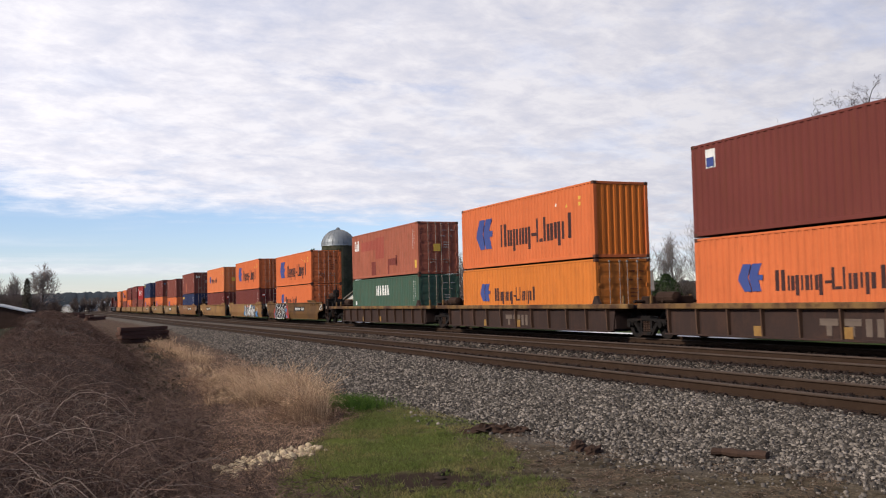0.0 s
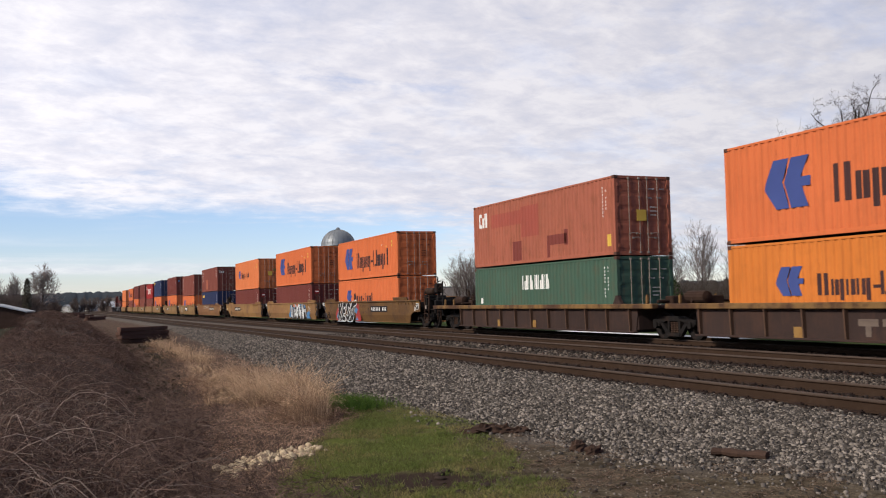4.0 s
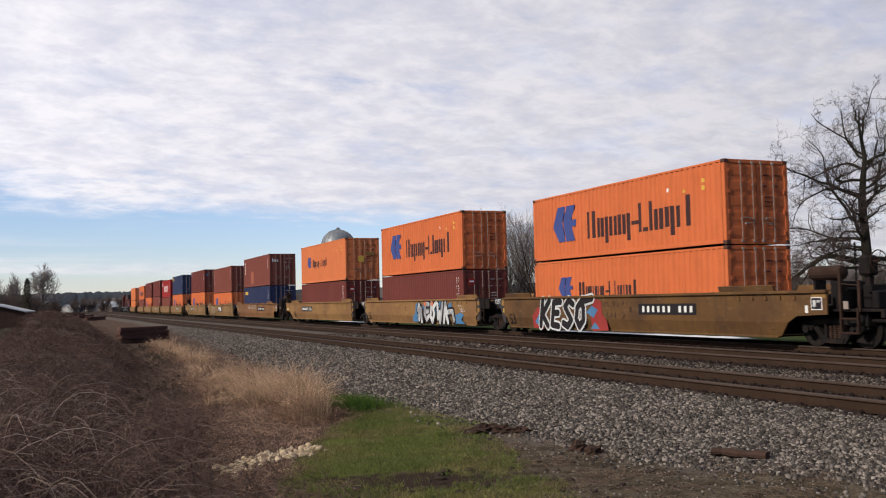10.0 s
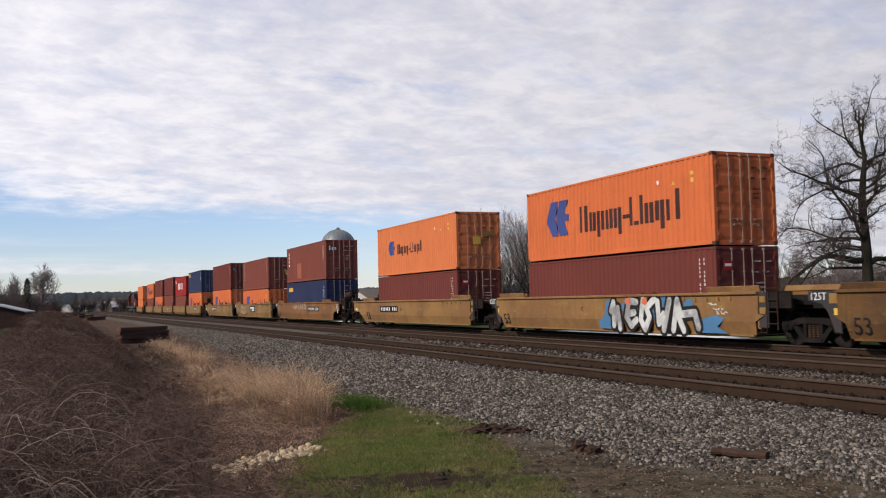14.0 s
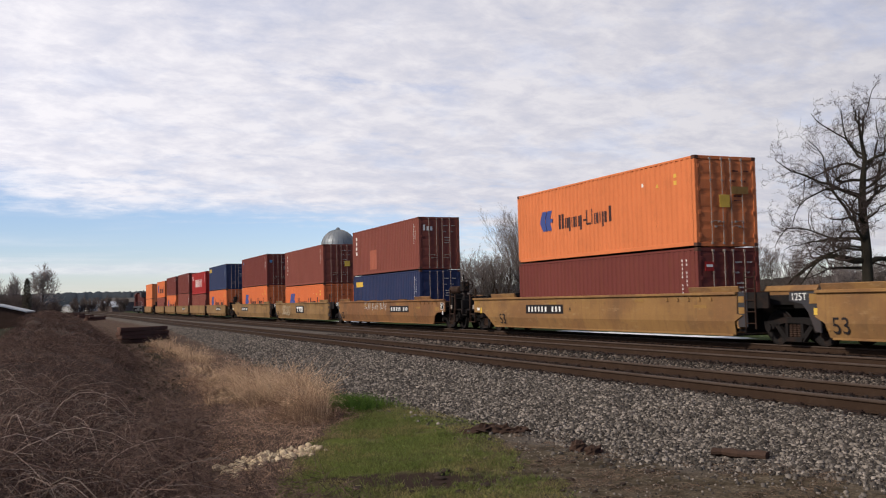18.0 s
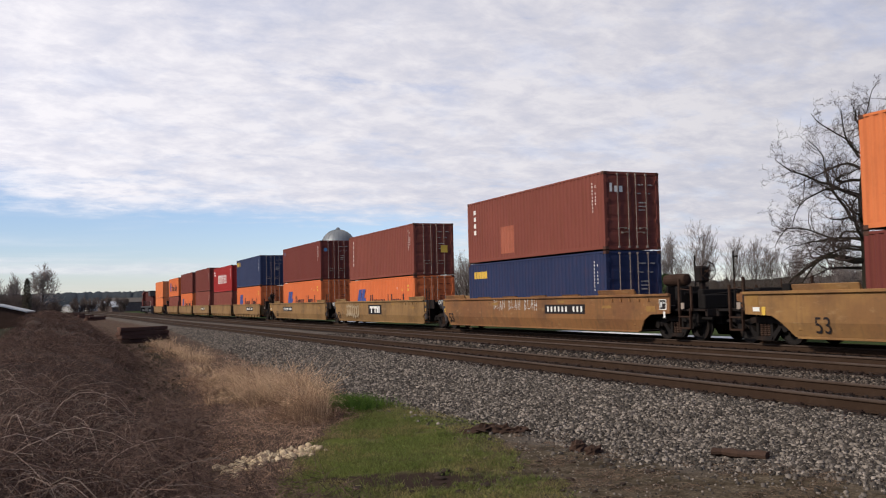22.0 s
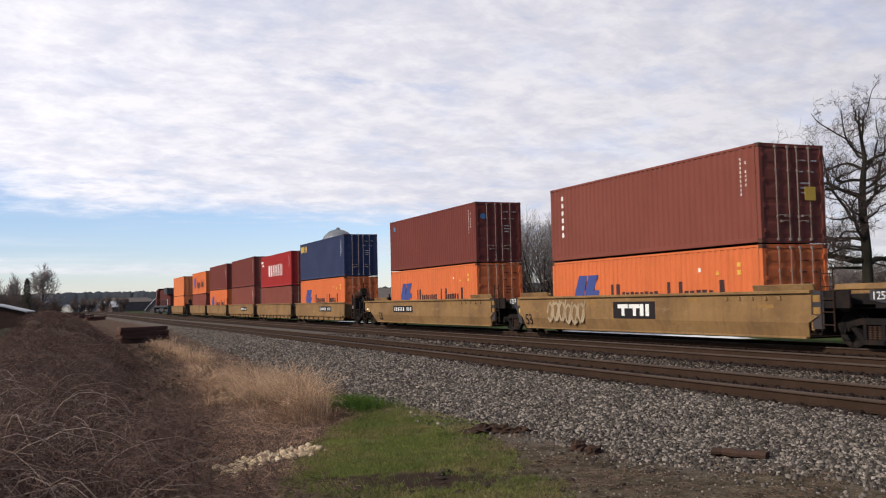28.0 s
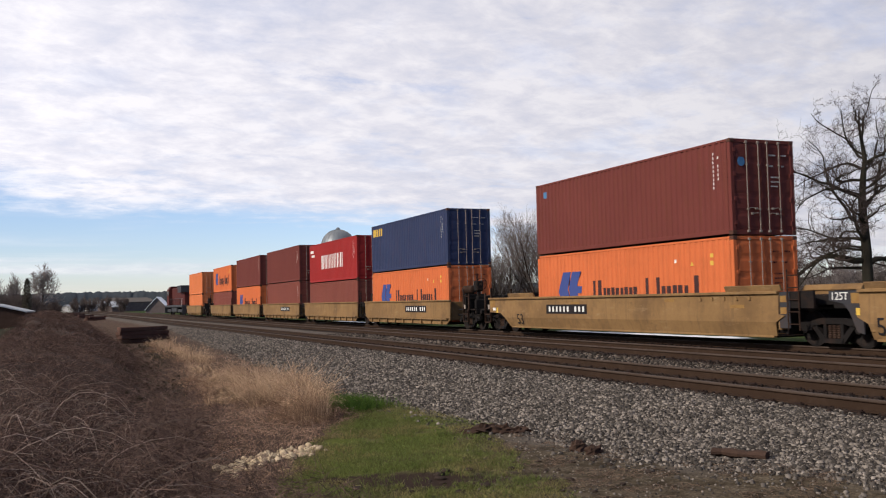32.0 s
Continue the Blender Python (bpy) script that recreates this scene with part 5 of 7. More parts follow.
def build_distance():
    """Wooded hill and hedge lines round the plain, all far off."""
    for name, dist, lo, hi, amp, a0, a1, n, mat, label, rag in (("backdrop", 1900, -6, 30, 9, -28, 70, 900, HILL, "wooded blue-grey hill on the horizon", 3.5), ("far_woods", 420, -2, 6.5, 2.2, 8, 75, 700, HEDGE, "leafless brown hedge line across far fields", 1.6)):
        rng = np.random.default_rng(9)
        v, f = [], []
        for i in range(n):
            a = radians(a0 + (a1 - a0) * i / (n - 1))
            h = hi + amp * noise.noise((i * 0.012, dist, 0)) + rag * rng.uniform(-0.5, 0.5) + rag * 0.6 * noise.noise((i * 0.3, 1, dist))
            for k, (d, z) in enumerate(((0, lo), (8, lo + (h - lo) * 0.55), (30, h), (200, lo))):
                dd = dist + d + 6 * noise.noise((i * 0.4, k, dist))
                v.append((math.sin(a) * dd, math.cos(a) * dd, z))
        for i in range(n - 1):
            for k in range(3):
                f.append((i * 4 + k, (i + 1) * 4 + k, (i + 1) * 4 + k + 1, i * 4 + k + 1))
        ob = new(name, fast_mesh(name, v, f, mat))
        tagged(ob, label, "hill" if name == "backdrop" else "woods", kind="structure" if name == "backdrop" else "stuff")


build_distance()

# ------------------------------------------------ the train: its run along the line
RUN = (134.856, -158.190, 10.993, -7.685, 3.533)


def run(t):
    """Metres along the line at t seconds of the mark from which the train's places are counted."""
    return sum(c * (t / 32.0) ** k for k, c in enumerate(RUN))


MOVING = []      # (thing, place in the train, height)
WHEELS = []      # (wheelset, rest x, y, z, radius)


def on_train(name, u, z, label, category, group=""):
    ob = thing(name, pose(TRAIN_X, u + run(0), z), label, category, group)
    MOVING.append((ob, u, z))
    return ob


# ------------------------------------------------ containers
CL, CW = 12.192, 2.438


def corrugated(length, height, depth, along):
    """A trapezoid-ribbed sheet; along 'y': ribs across a long wall facing -x; 'x': an end wall facing -y."""
    pts, s, k = [], -length / 2, 0
    pitch = length / round(length / 0.28)
    while s < length / 2 - 1e-6:
        for d, o in ((0, 0), (0.34, 0), (0.5, 1), (0.84, 1)):
            pts.append((s + d * pitch, o * depth))
        s += pitch
    pts.append((length / 2, 0))
    sh = Shape()
    n = len(pts)
    if along == "y":
        v = [(o, s, z) for z in (0, height) for s, o in pts]
    elif along == "x":
        v = [(s, o, z) for z in (0, height) for s, o in pts]
    else:
        v = [(w, s, -o) for w in (-height / 2, height / 2) for s, o in pts]
    return sh.add(v, [(i, i + 1, n + i + 1, n + i) for i in range(n - 1)])


RIB_PITCH, RIB_DEPTH, SIDE_FACE = 11.86 / round(11.86 / 0.28), 0.034, -1.212


def rib_at(y):
    """How far the ribbed side wall stands back at a place along it."""
    k = ((y + 5.93) / RIB_PITCH) % 1.0
    return RIB_DEPTH * (0.0 if k < 0.34 else (k - 0.34) / 0.16 if k < 0.5 else 1.0 if k < 0.84 else (1.0 - k) / 0.16)


def bar(parent, name, y0, y1, z0, z1, mat, face=None, label=""):
    """One plain painted rectangle on a side that faces -x, from y0 (left as seen) to y1; on a container it follows the ribs."""
    if face is not None:
        return part(name, lambda: Shape().box(-0.5, 0.5, -0.5, 0.5, -0.5, 0.5), mat, parent, label, pose(face, (y0 + y1) / 2, (z0 + z1) / 2) @ Matrix.Diagonal((0.008, abs(y0 - y1), abs(z1 - z0), 1)), "unit_bar")
    lo, hi = min(y0, y1), max(y0, y1)
    cuts = {lo, hi}
    for k in range(43):
        for d in (0.0, 0.34, 0.5, 0.84):
            y = -5.93 + (k + d) * RIB_PITCH
            if lo < y < hi:
                cuts.add(y)
    ys = sorted(cuts)
    n = len(ys)
    v = [(SIDE_FACE + min(rib_at(y + 1e-6), rib_at(y - 1e-6)) - 0.004, y, z) for z in (z0, z1) for y in ys]
    return part(name, Shape().add(v, [(i, i + 1, n + i + 1, n + i) for i in range(n - 1)]), mat, parent, label)


# upright strokes of the long word: place along it, width, low, high
STROKES = ((0.000, 1, 0, 1), (0.062, 1, 0, 1), (0.120, 1, 0, 0.72), (0.158, 1, 0, 0.70), (0.205, 1, -0.24, 0.72), (0.250, 1, 0, 0.70), (0.300, 1, 0, 0.70), (0.340, 1, 0, 0.72), (0.387, 1, 0, 0.70), (0.430, 1, -0.24, 0.72),
           (0.478, 2.3, 0.28, 0.42), (0.540, 1.1, 0, 1), (0.580, 1.6, 0, 0.14), (0.640, 1.0, 0, 1), (0.690, 1, 0, 0.70), (0.738, 1, 0, 0.70), (0.790, 1, 0.05, 0.72), (0.836, 1, -0.24, 0.72), (0.890, 1, 0, 0.70), (0.970, 1, 0, 1))


def big_mark(c, z0, large=True):
    """The shipping line's blue device, and a row of plain dark bars in place of its name."""
    y0, y1, h = (1.86, -4.37, 1.0) if large else (2.55, -1.22, 0.58)
    d0, d1, dh = (4.40, 2.62, 1.38) if large else (4.10, 3.04, 0.80)
    w = d0 - d1
    f = -1.218
    for outline in (((0.22, 1), (0.55, 1), (0.40, 0.53), (0.53, 0), (0.25, 0), (0.0, 0.42), (0.04, 0.58)), ((0.60, 1), (0.97, 1), (0.79, 0.59), (1.0, 0.59), (0.98, 0.40), (0.81, 0.40), (0.93, 0), (0.57, 0), (0.44, 0.52))):
        part("logo", Shape().prism([(d0 - p * w, z0 + q * dh) for p, q in outline], "x", f - 0.004, f + 0.004), LOGO_BLUE, c, "blue painted company device")
    ln = y0 - y1
    for p, k, lo, hi in STROKES:
        bar(c, "lettering_bar", y0 - (p - 0.002) * ln, y0 - (p + 0.029 * k) * ln, z0 + lo * h, z0 + hi * h, CHARCOAL, label="dark painted bar")


def small_marks(c, height, mat, side=True, doors=True, rows=2, colour=None, door_mat=None):
    """Small painted identity bars high on the side and on the doors."""
    m = colour or WHITE
    s = Shape()
    rnd = random.Random(int(height * 100) + len(MOVING))
    if side:
        for k in range(rows):
            n = 7 + k * 2
            for i in range(n):
                if rnd.random() < 0.85:
                    z = height - 0.35 - i * 0.13
                    s.box(-1.228, -1.220, -5.55 + k * 0.22, -5.515 + k * 0.22, z - 0.075, z)
        tagged(part("side_marking", s, m, c, "small painted bars"), kind="stuff")
    if doors:
        d = Shape()
        for j, (x0, z0, n) in enumerate(((0.25, 0.45, 5), (0.72, 0.45, 4), (0.25, 0.78, 3), (0.72, 0.78, 2), (0.3, 1.12, 6), (0.3, 1.26, 6), (0.3, 1.40, 5))):
            for i in range(n):
                d.box(x0 + i * 0.055, x0 + i * 0.055 + 0.030, -6.094, -6.087, height - z0 - 0.048, height - z0)
        tagged(part("door_marking", d, door_mat or DULL_WHITE, c, "small painted bars"), kind="stuff")


DULL_WHITE = material("dull_white_door_marks", (0.34, 0.31, 0.27), 0.8, vary=0.3, grain=5.0)


def container(u, z, height, mat, label, doors=True, end_mat=None):
    """A forty-foot steel box: ribbed walls and roof, posts, rails, castings, doors with rods."""
    H = height
    c = on_train("shipping_container", u + CL / 2, z, label, "shipping container", "double-stacked containers")
    hk = round(H * 100)
    for sx, r in ((-1, 0), (1, 180)):
        part("side_wall", lambda: corrugated(11.86, H - 0.22, RIB_DEPTH, "y"), mat, c, at=pose(sx * 1.212, 0, 0.15, 0, 0, r), key=("sw", hk))
        part("top_rail", lambda: Shape().box(-0.03, 0.03, -5.93, 5.93, -0.035, 0.035, 0.006), mat, c, at=pose(sx * 1.186, 0, H - 0.045), key="trail")
        part("bottom_rail", lambda: Shape().box(-0.025, 0.025, -5.93, 5.93, -0.062, 0.068, 0.008), mat, c, at=pose(sx * 1.192, 0, 0.092), key="brail")
        for sy in (-1, 1):
            part("corner_post", lambda: Shape().box(-0.07, 0.07, -0.075, 0.075, 0.118, H - 0.118, 0.012), mat, c, at=pose(sx * 1.145, sy * 6.015, 0), key=("post", hk))
            for zc in (0.059, H - 0.059):
                part("corner_casting", lambda: Shape().box(-0.081, 0.081, -0.089, 0.089, -0.059, 0.059, 0.012), CASTING, c, "rust-dark corner casting", at=pose(sx * 1.138, sy * 6.007, zc), key="casting")
    part("roof", lambda: corrugated(11.86, 2.34, 0.02, "roof"), mat, c, at=pose(0, 0, H - 0.02), key="roof")
    part("floor", lambda: Shape().box(-1.16, 1.16, -5.93, 5.93, 0.03, 0.12), STEEL_DARK, c, key="cfloor")
    # shut end
    for sy in ((1,) if doors else (1, -1)):
        e = pose(0, sy * 6.06, 0.12, 0, 0, 180 if sy > 0 else 0)
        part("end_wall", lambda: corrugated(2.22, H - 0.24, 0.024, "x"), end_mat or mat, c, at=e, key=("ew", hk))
        part("header", lambda: Shape().box(-1.06, 1.06, -0.03, 0.03, -0.05, 0.05, 0.006), mat, c, at=pose(0, sy * 6.04, H - 0.06), key="eheader")
        part("end_sill", lambda: Shape().box(-1.06, 1.06, -0.03, 0.03, -0.06, 0.06, 0.006), mat, c, at=pose(0, sy * 6.04, 0.07), key="esill")
    if doors:
        part("header", lambda: Shape().box(-1.06, 1.06, -0.04, 0.04, -0.055, 0.055, 0.006), mat, c, at=pose(0, -6.04, H - 0.06), key="dheader")
        part("end_sill", lambda: Shape().box(-1.06, 1.06, -0.04, 0.04, -0.07, 0.07, 0.006), mat, c, at=pose(0, -6.04, 0.07), key="dsill")

        def leaf():
            n = 5
            hh = (H - 0.27) / n
            line = [(0.03, 0.15)]
            for i in range(n):
                z = 0.15 + i * hh
                line += [(-0.010, z + 0.001), (-0.010, z + 0.04), (-0.020, z + 0.12), (-0.020, z + hh - 0.12), (-0.010, z + hh - 0.04)]
            line += [(-0.010, H - 0.12), (0.03, H - 0.12)]
            return Shape().prism(line, "x", -0.53, 0.53)
        for sx in (-1, 1):
            d = part("door", leaf, mat, c, at=pose(sx * 0.535, -6.055, 0), key=("leaf", hk))
            for x in (-sx * 0.365, sx * 0.085):
                part("lock_rod", lambda: Shape().tube((0, 0, 0.10), (0, 0, H - 0.09), 0.0135, n=6).box(-0.035, 0.035, -0.02, 0.03, 0.07, 0.14).box(-0.035, 0.035, -0.02, 0.03, H - 0.13, H - 0.06)
                     .box(-0.03, 0.03, -0.02, 0.02, 0.75, 0.79).box(-0.03, 0.03, -0.02, 0.02, H - 0.8, H - 0.76), ROD, d, "galvanised locking rod", pose(x, -0.050, 0), ("rod", hk))
                part("door_handle", lambda: Shape().tube((0, 0, 0), (0.10, -0.012, 0.035), 0.011, n=5).tube((0.10, -0.012, 0.035), (0.32, -0.010, 0.01), 0.011, n=5).box(0.27, 0.34, -0.015, 0.03, -0.02, 0.04), ROD, d, "galvanised handle",
                     pose(x, -0.066, 0.62 + (0.16 if abs(x) < 0.2 else 0.0)) @ Matrix.Diagonal((-sx if abs(x) < 0.2 else sx, 1, 1, 1)), "dhandle")
            for k in range(4):
                part("hinge", lambda: Shape().box(-0.05, 0.05, -0.015, 0.015, -0.06, 0.06, 0.006).tube((-0.045, -0.01, -0.07), (-0.045, -0.01, 0.07), 0.02, n=6), mat, d,
                     at=pose(sx * 0.535, -0.03, 0.35 + k * (H - 0.7) / 3, 0, 0, 0 if sx > 0 else 180), key="hinge")
    return c


# ------------------------------------------------ trucks and couplers
def truck(car, y, rad=0.48, base=0.87, x_in=0.98):
    """A two-axle bogie: bolster, two cast side frames with springs, two wheelsets that turn."""
    t = part("truck", lambda: Shape().box(-0.95, 0.95, -0.20, 0.20, -0.12, 0.16, 0.03).tube((0, 0, 0.1), (0, 0, 0.32), 0.20, n=12), STEEL_DARK, car, at=pose(0, y, 0.48), key="bolster")

    def frame_shape():
        s = Shape()
        top = [(-1.15, 0.18), (-0.75, 0.22), (-0.42, 0.30), (0.42, 0.30), (0.75, 0.22), (1.15, 0.18), (1.15, 0.02), (0.72, 0.05), (0.38, 0.14), (-0.38, 0.14), (-0.72, 0.05), (-1.15, 0.02)]
        s.prism(top, "x", -0.07, 0.07)
        for k in (-1, 1):
            s.prism([(k * 0.74, 0.06), (k * 0.62, 0.12), (k * 0.28, -0.22), (k * 0.28, -0.36), (k * 0.36, -0.36)], "x", -0.07, 0.07)
            s.prism([(k * 0.24, 0.16), (k * 0.34, 0.16), (k * 0.34, -0.30), (k * 0.24, -0.30)], "x", -0.06, 0.06)
            s.box(-0.10, 0.10, k * 0.92 - 0.16, k * 0.92 + 0.16, -0.05, 0.10, 0.02)
            s.tube((-0.16, k * 0.92, 0), (0.10, k * 0.92, 0), 0.11, n=12)
        s.prism([(-0.36, -0.24), (0.36, -0.24), (0.30, -0.36), (-0.30, -0.36)], "x", -0.10, 0.10)
        return s

    def spring():
        return Shape().lathe([(0.050 + 0.016 * (k % 2), -0.24 + k * 0.029) for k in range(13)], (0, 0, 0), n=8)
    for sx in (-1, 1):
        f = part("side_frame", frame_shape, STEEL_DARK, t, "grimy cast side frame", pose(sx * x_in, 0, 0, 0, 0, 0 if sx < 0 else 180), "sideframe")
        for k in (-0.15, 0.0, 0.15):
            part("coil_spring", spring, RUSTY, t, "rusty coil spring", pose(sx * x_in, k, 0), "spring")

    def wheelset():
        s = Shape().tube((-0.95, 0, 0), (0.95, 0, 0), 0.085, n=10)
        for k in (-1, 1):
            prof = [(0.10, 0.62), (0.13, 0.64), (0.30, 0.685), (rad * 0.86, 0.67), (rad + 0.028, 0.67), (rad + 0.028, 0.70), (rad + 0.004, 0.715), (rad - 0.004, 0.805), (rad * 0.87, 0.805), (0.30, 0.745), (0.14, 0.80), (0.10, 0.80)]
            s.lathe([(r, k * h) for r, h in prof], (0, 0, 0), "x", 28)
        return s
    for sy in (-1, 1):
        w = part("wheelset", wheelset, STEEL_DARK, t, "steel wheels on their axle", pose(0, sy * base, rad - 0.48), "wheelset")
        WHEELS.append((w, 0.0, sy * base, rad - 0.48, rad))
    return t


def coupler(car, y, way):
    part("coupler", lambda: Shape().box(-0.09, 0.09, 0, 0.75, -0.09, 0.09, 0.02).prism([(-0.14, 0.7), (0.16, 0.7), (0.20, 0.95), (0.08, 1.08), (-0.02, 0.92), (-0.16, 0.98)], "z", -0.16, 0.16), RUSTY, car,
         "rusty knuckle coupler", pose(0, y, 0.84, 0, 0, 0 if way > 0 else 180), "coupler")
    part("brake_hose", lambda: Shape().tube((0.3, 0.1, 0), (0.34, 0.5, -0.28), 0.022, n=6).tube((0.34, 0.5, -0.28), (0.3, 0.85, -0.3), 0.022, n=6), GREASE, car, "black rubber air hose", pose(0, y, 0.72, 0, 0, 0 if way > 0 else 180), "hose")
def lettering(text, size, mat, parent, m, label, crease=None):
    """Readable stencil writing as a thin mesh."""
    cu = bpy.data.curves.new("stencil", "FONT")
    cu.body, cu.size, cu.extrude = text, size, 0.003
    ob = new("stencil", cu)
    me = bpy.data.meshes.new_from_object(ob.evaluated_get(bpy.context.evaluated_depsgraph_get()))
    bpy.data.objects.remove(ob)
    if crease is not None:      # the sheet leans inwards below this height
        for v in me.vertices:
            v.co.z -= max(0.0, crease - v.co.y) * 0.289
    me.materials.clear()
    me.materials.append(mat)
    w = new("stencil", me)
    w.parent, w.matrix_basis = parent, m
    w["label"] = label
    w["kind"] = "stuff"
    return w


# writing on a side that faces -x: text runs towards -y
SIDE = Matrix(((0, 0, -1, 0), (-1, 0, 0, 0), (0, 1, 0, 0), (0, 0, 0, 1)))


def skin(rows, t):
    """A plate wall from rows of (x, z, y0, y1), with thickness t towards the middle."""
    s = Shape()
    n = len(rows)
    v = []
    for off in (0.0, t):
        for x, z, y0, y1 in rows:
            xx = x + (off if x < 0 else -off)
            v += [(xx, y0, z), (xx, y1, z)]
    f = []
    for i in range(n - 1):
        a, b = 2 * i, 2 * n + 2 * i
        f += [(a, a + 1, a + 3, a + 2), (b, b + 2, b + 3, b + 1), (a, a + 2, b + 2, b), (a + 1, b + 1, b + 3, a + 3)]
    f += [(0, 2 * n, 2 * n + 1, 1), (2 * n - 2, 2 * n - 1, 4 * n - 1, 4 * n - 2)]
    return s.add(v, f)


def ladder(car, x, y, z0, z1, mat, wide=0.42, along="y"):
    def make():
        s = Shape()
        for k in (-0.5, 0.5):
            s.tube((0, k * wide, 0), (0, k * wide, z1 - z0), 0.022, n=6)
        n = max(2, round((z1 - z0) / 0.33))
        for i in range(n):
            s.tube((0, -wide / 2, (i + 0.5) * (z1 - z0) / n), (0, wide / 2, (i + 0.5) * (z1 - z0) / n), 0.016, n=6)
        return s
    part("ladder", make, mat, car, "", pose(x, y, z0, 0, 0, 0 if along == "y" else 90), ("ladder", round(z1 - z0, 2), wide))


def brake_wheel(car, x, y, z, yaw=0):
    def make():
        s = Shape()
        n = 20
        for i in range(n):
            a, b = 2 * math.pi * i / n, 2 * math.pi * (i + 1) / n
            s.tube((0.28 * math.cos(a), 0, 0.28 * math.sin(a)), (0.28 * math.cos(b), 0, 0.28 * math.sin(b)), 0.016, n=5, caps=False)
        for i in range(5):
            a = 2 * math.pi * i / 5
            s.tube((0, 0.02, 0), (0.28 * math.cos(a), 0, 0.28 * math.sin(a)), 0.012, n=5)
        return s.tube((0, -0.04, 0), (0, 0.22, 0), 0.035, n=8)
    w = part("brake_wheel", make, RUSTY, car, "rusty spoked hand-brake wheel", pose(x, y, z, 0, 0, yaw), "bwheel")
    part("brake_housing", lambda: Shape().box(-0.2, 0.2, 0.16, 0.52, -0.36, 0.16, 0.06).box(-0.08, 0.08, 0.24, 0.40, -1.25, -0.28, 0.01), STEEL_DARK, car, "grimy brake gear box", pose(x, y, z, 0, 0, yaw), "bhousing")


def end_gear(car, yo, way, mat, end):
    """What stands on a coupled car end: platform, posts, reservoir, brake wheel, steps. yo: the body's end; way: +1 or -1 along the car; end: 'A' or 'B'."""
    g = lambda x, d, z: pose(x, yo + way * d, z, 0, 0, 0 if way > 0 else 180)
    part("end_platform", lambda: Shape().box(-1.25, 1.25, 0, 2.05, -0.07, 0.0, 0.01).box(-0.3, 0.3, 0.0, 2.15, -0.42, -0.07, 0.03).box(-1.25, 1.25, 1.95, 2.07, -0.22, 0.0, 0.01), STEEL_DARK, car, "grimy end platform", g(0, 0, 1.02), "eplat")
    for sx in (-1, 1):
        part("side_step", lambda: Shape().box(-0.05, 0.05, 0.75, 1.35, -0.62, -0.56, 0.01).box(-0.04, 0.04, 0.75, 0.80, -0.6, 0.05).box(-0.04, 0.04, 1.30, 1.35, -0.6, 0.05).box(-0.05, 0.05, 0.75, 1.35, -0.25, -0.20, 0.01), RUSTY, car, "", g(sx * 1.32, 0, 1.0), "sstep")
        part("grab_post", lambda: Shape().box(-0.035, 0.035, 0.70, 0.78, 0, 1.02, 0.008), RUSTY, car, "", g(sx * 1.3, 0, 0.95), "gpost")
        part("grab_post", lambda: Shape().box(-0.035, 0.035, 0.70, 0.78, 0, 0.80, 0.008), RUSTY, car, "", g(sx * 1.3, 0.62, 0.95), "gpost2")
        part("grab_iron", lambda: Shape().tube((0, 0.72, 0.72), (0, 1.38, 0.66), 0.017, n=6), RUSTY, car, "", g(sx * 1.3, 0, 0.95), "giron")
        part("placard", lambda: Shape().box(-0.01, 0.01, 0.0, 0.16, -0.10, 0.10), ROD, car, "small pale placard", g(sx * 1.33, 0.86, 1.12), "placard")
    part("draft_sill", lambda: Shape().box(-0.55, 0.55, -1.2, 1.9, -0.50, -0.06, 0.03).box(-1.1, 1.1, 1.15, 1.4, -0.45, -0.08, 0.02).tube((-0.95, 0.2, -0.4), (-0.95, 1.9, -0.36), 0.05, n=6).tube((0.9, -0.8, -0.3), (0.9, 1.9, -0.3), 0.06, n=6), GREASE, car, "greasy black draft sill", g(0, 0, 1.02), "dsill_end")
    part("brake_gear", lambda: Shape().box(0.0, 1.15, 0.30, 0.62, 0.0, 0.72, 0.03).box(-0.55, 0.75, 0.95, 1.22, 0.0, 0.62, 0.03).box(-1.05, -0.62, 0.20, 0.50, 0.0, 0.36, 0.03).box(0.2, 1.1, 1.55, 1.75, 0.0, 0.45, 0.03)
         .tube((-1.1, 0.75, 0.50), (1.1, 0.75, 0.50), 0.045, n=6).tube((-0.9, 1.6, 0.02), (-0.9, 1.6, 0.6), 0.04, n=6).tube((-0.9, 1.6, 0.58), (0.9, 1.3, 0.40), 0.03, n=6).tube((-1.15, 0.55, 0.18), (-0.2, 1.9, 0.14), 0.035, n=6), GREASE, car, "black brake gear and piping", g(0, 0, 1.02), "bgear")
    if end == "B":
        part("air_reservoir", lambda: Shape().lathe([(0.05, -0.62), (0.17, -0.58), (0.20, -0.50), (0.20, 0.50), (0.17, 0.55), (0.05, 0.58)], (0, 0, 0), "y", 14), RUSTY, car, "rusty air reservoir tank", g(0.4 * way, -0.55, 1.98), "reservoir")
        part("tank_stand", lambda: Shape().box(-0.2, 0.2, -0.35, -0.27, -0.95, -0.2, 0.01).box(-0.2, 0.2, 0.27, 0.35, -0.95, -0.2, 0.01).box(-0.24, 0.24, -0.36, 0.36, -1.0, -0.94, 0.01), STEEL_DARK, car, "dark stand under the tank", g(0.4 * way, -0.55, 1.98), "tstand")
        part("grab_post", lambda: Shape().tube((0, 0, 0), (0, 0, 1.75), 0.032, n=6), GREASE, car, "tall black post", g(0.4 * way, 0.42, 1.0), "tallpost")
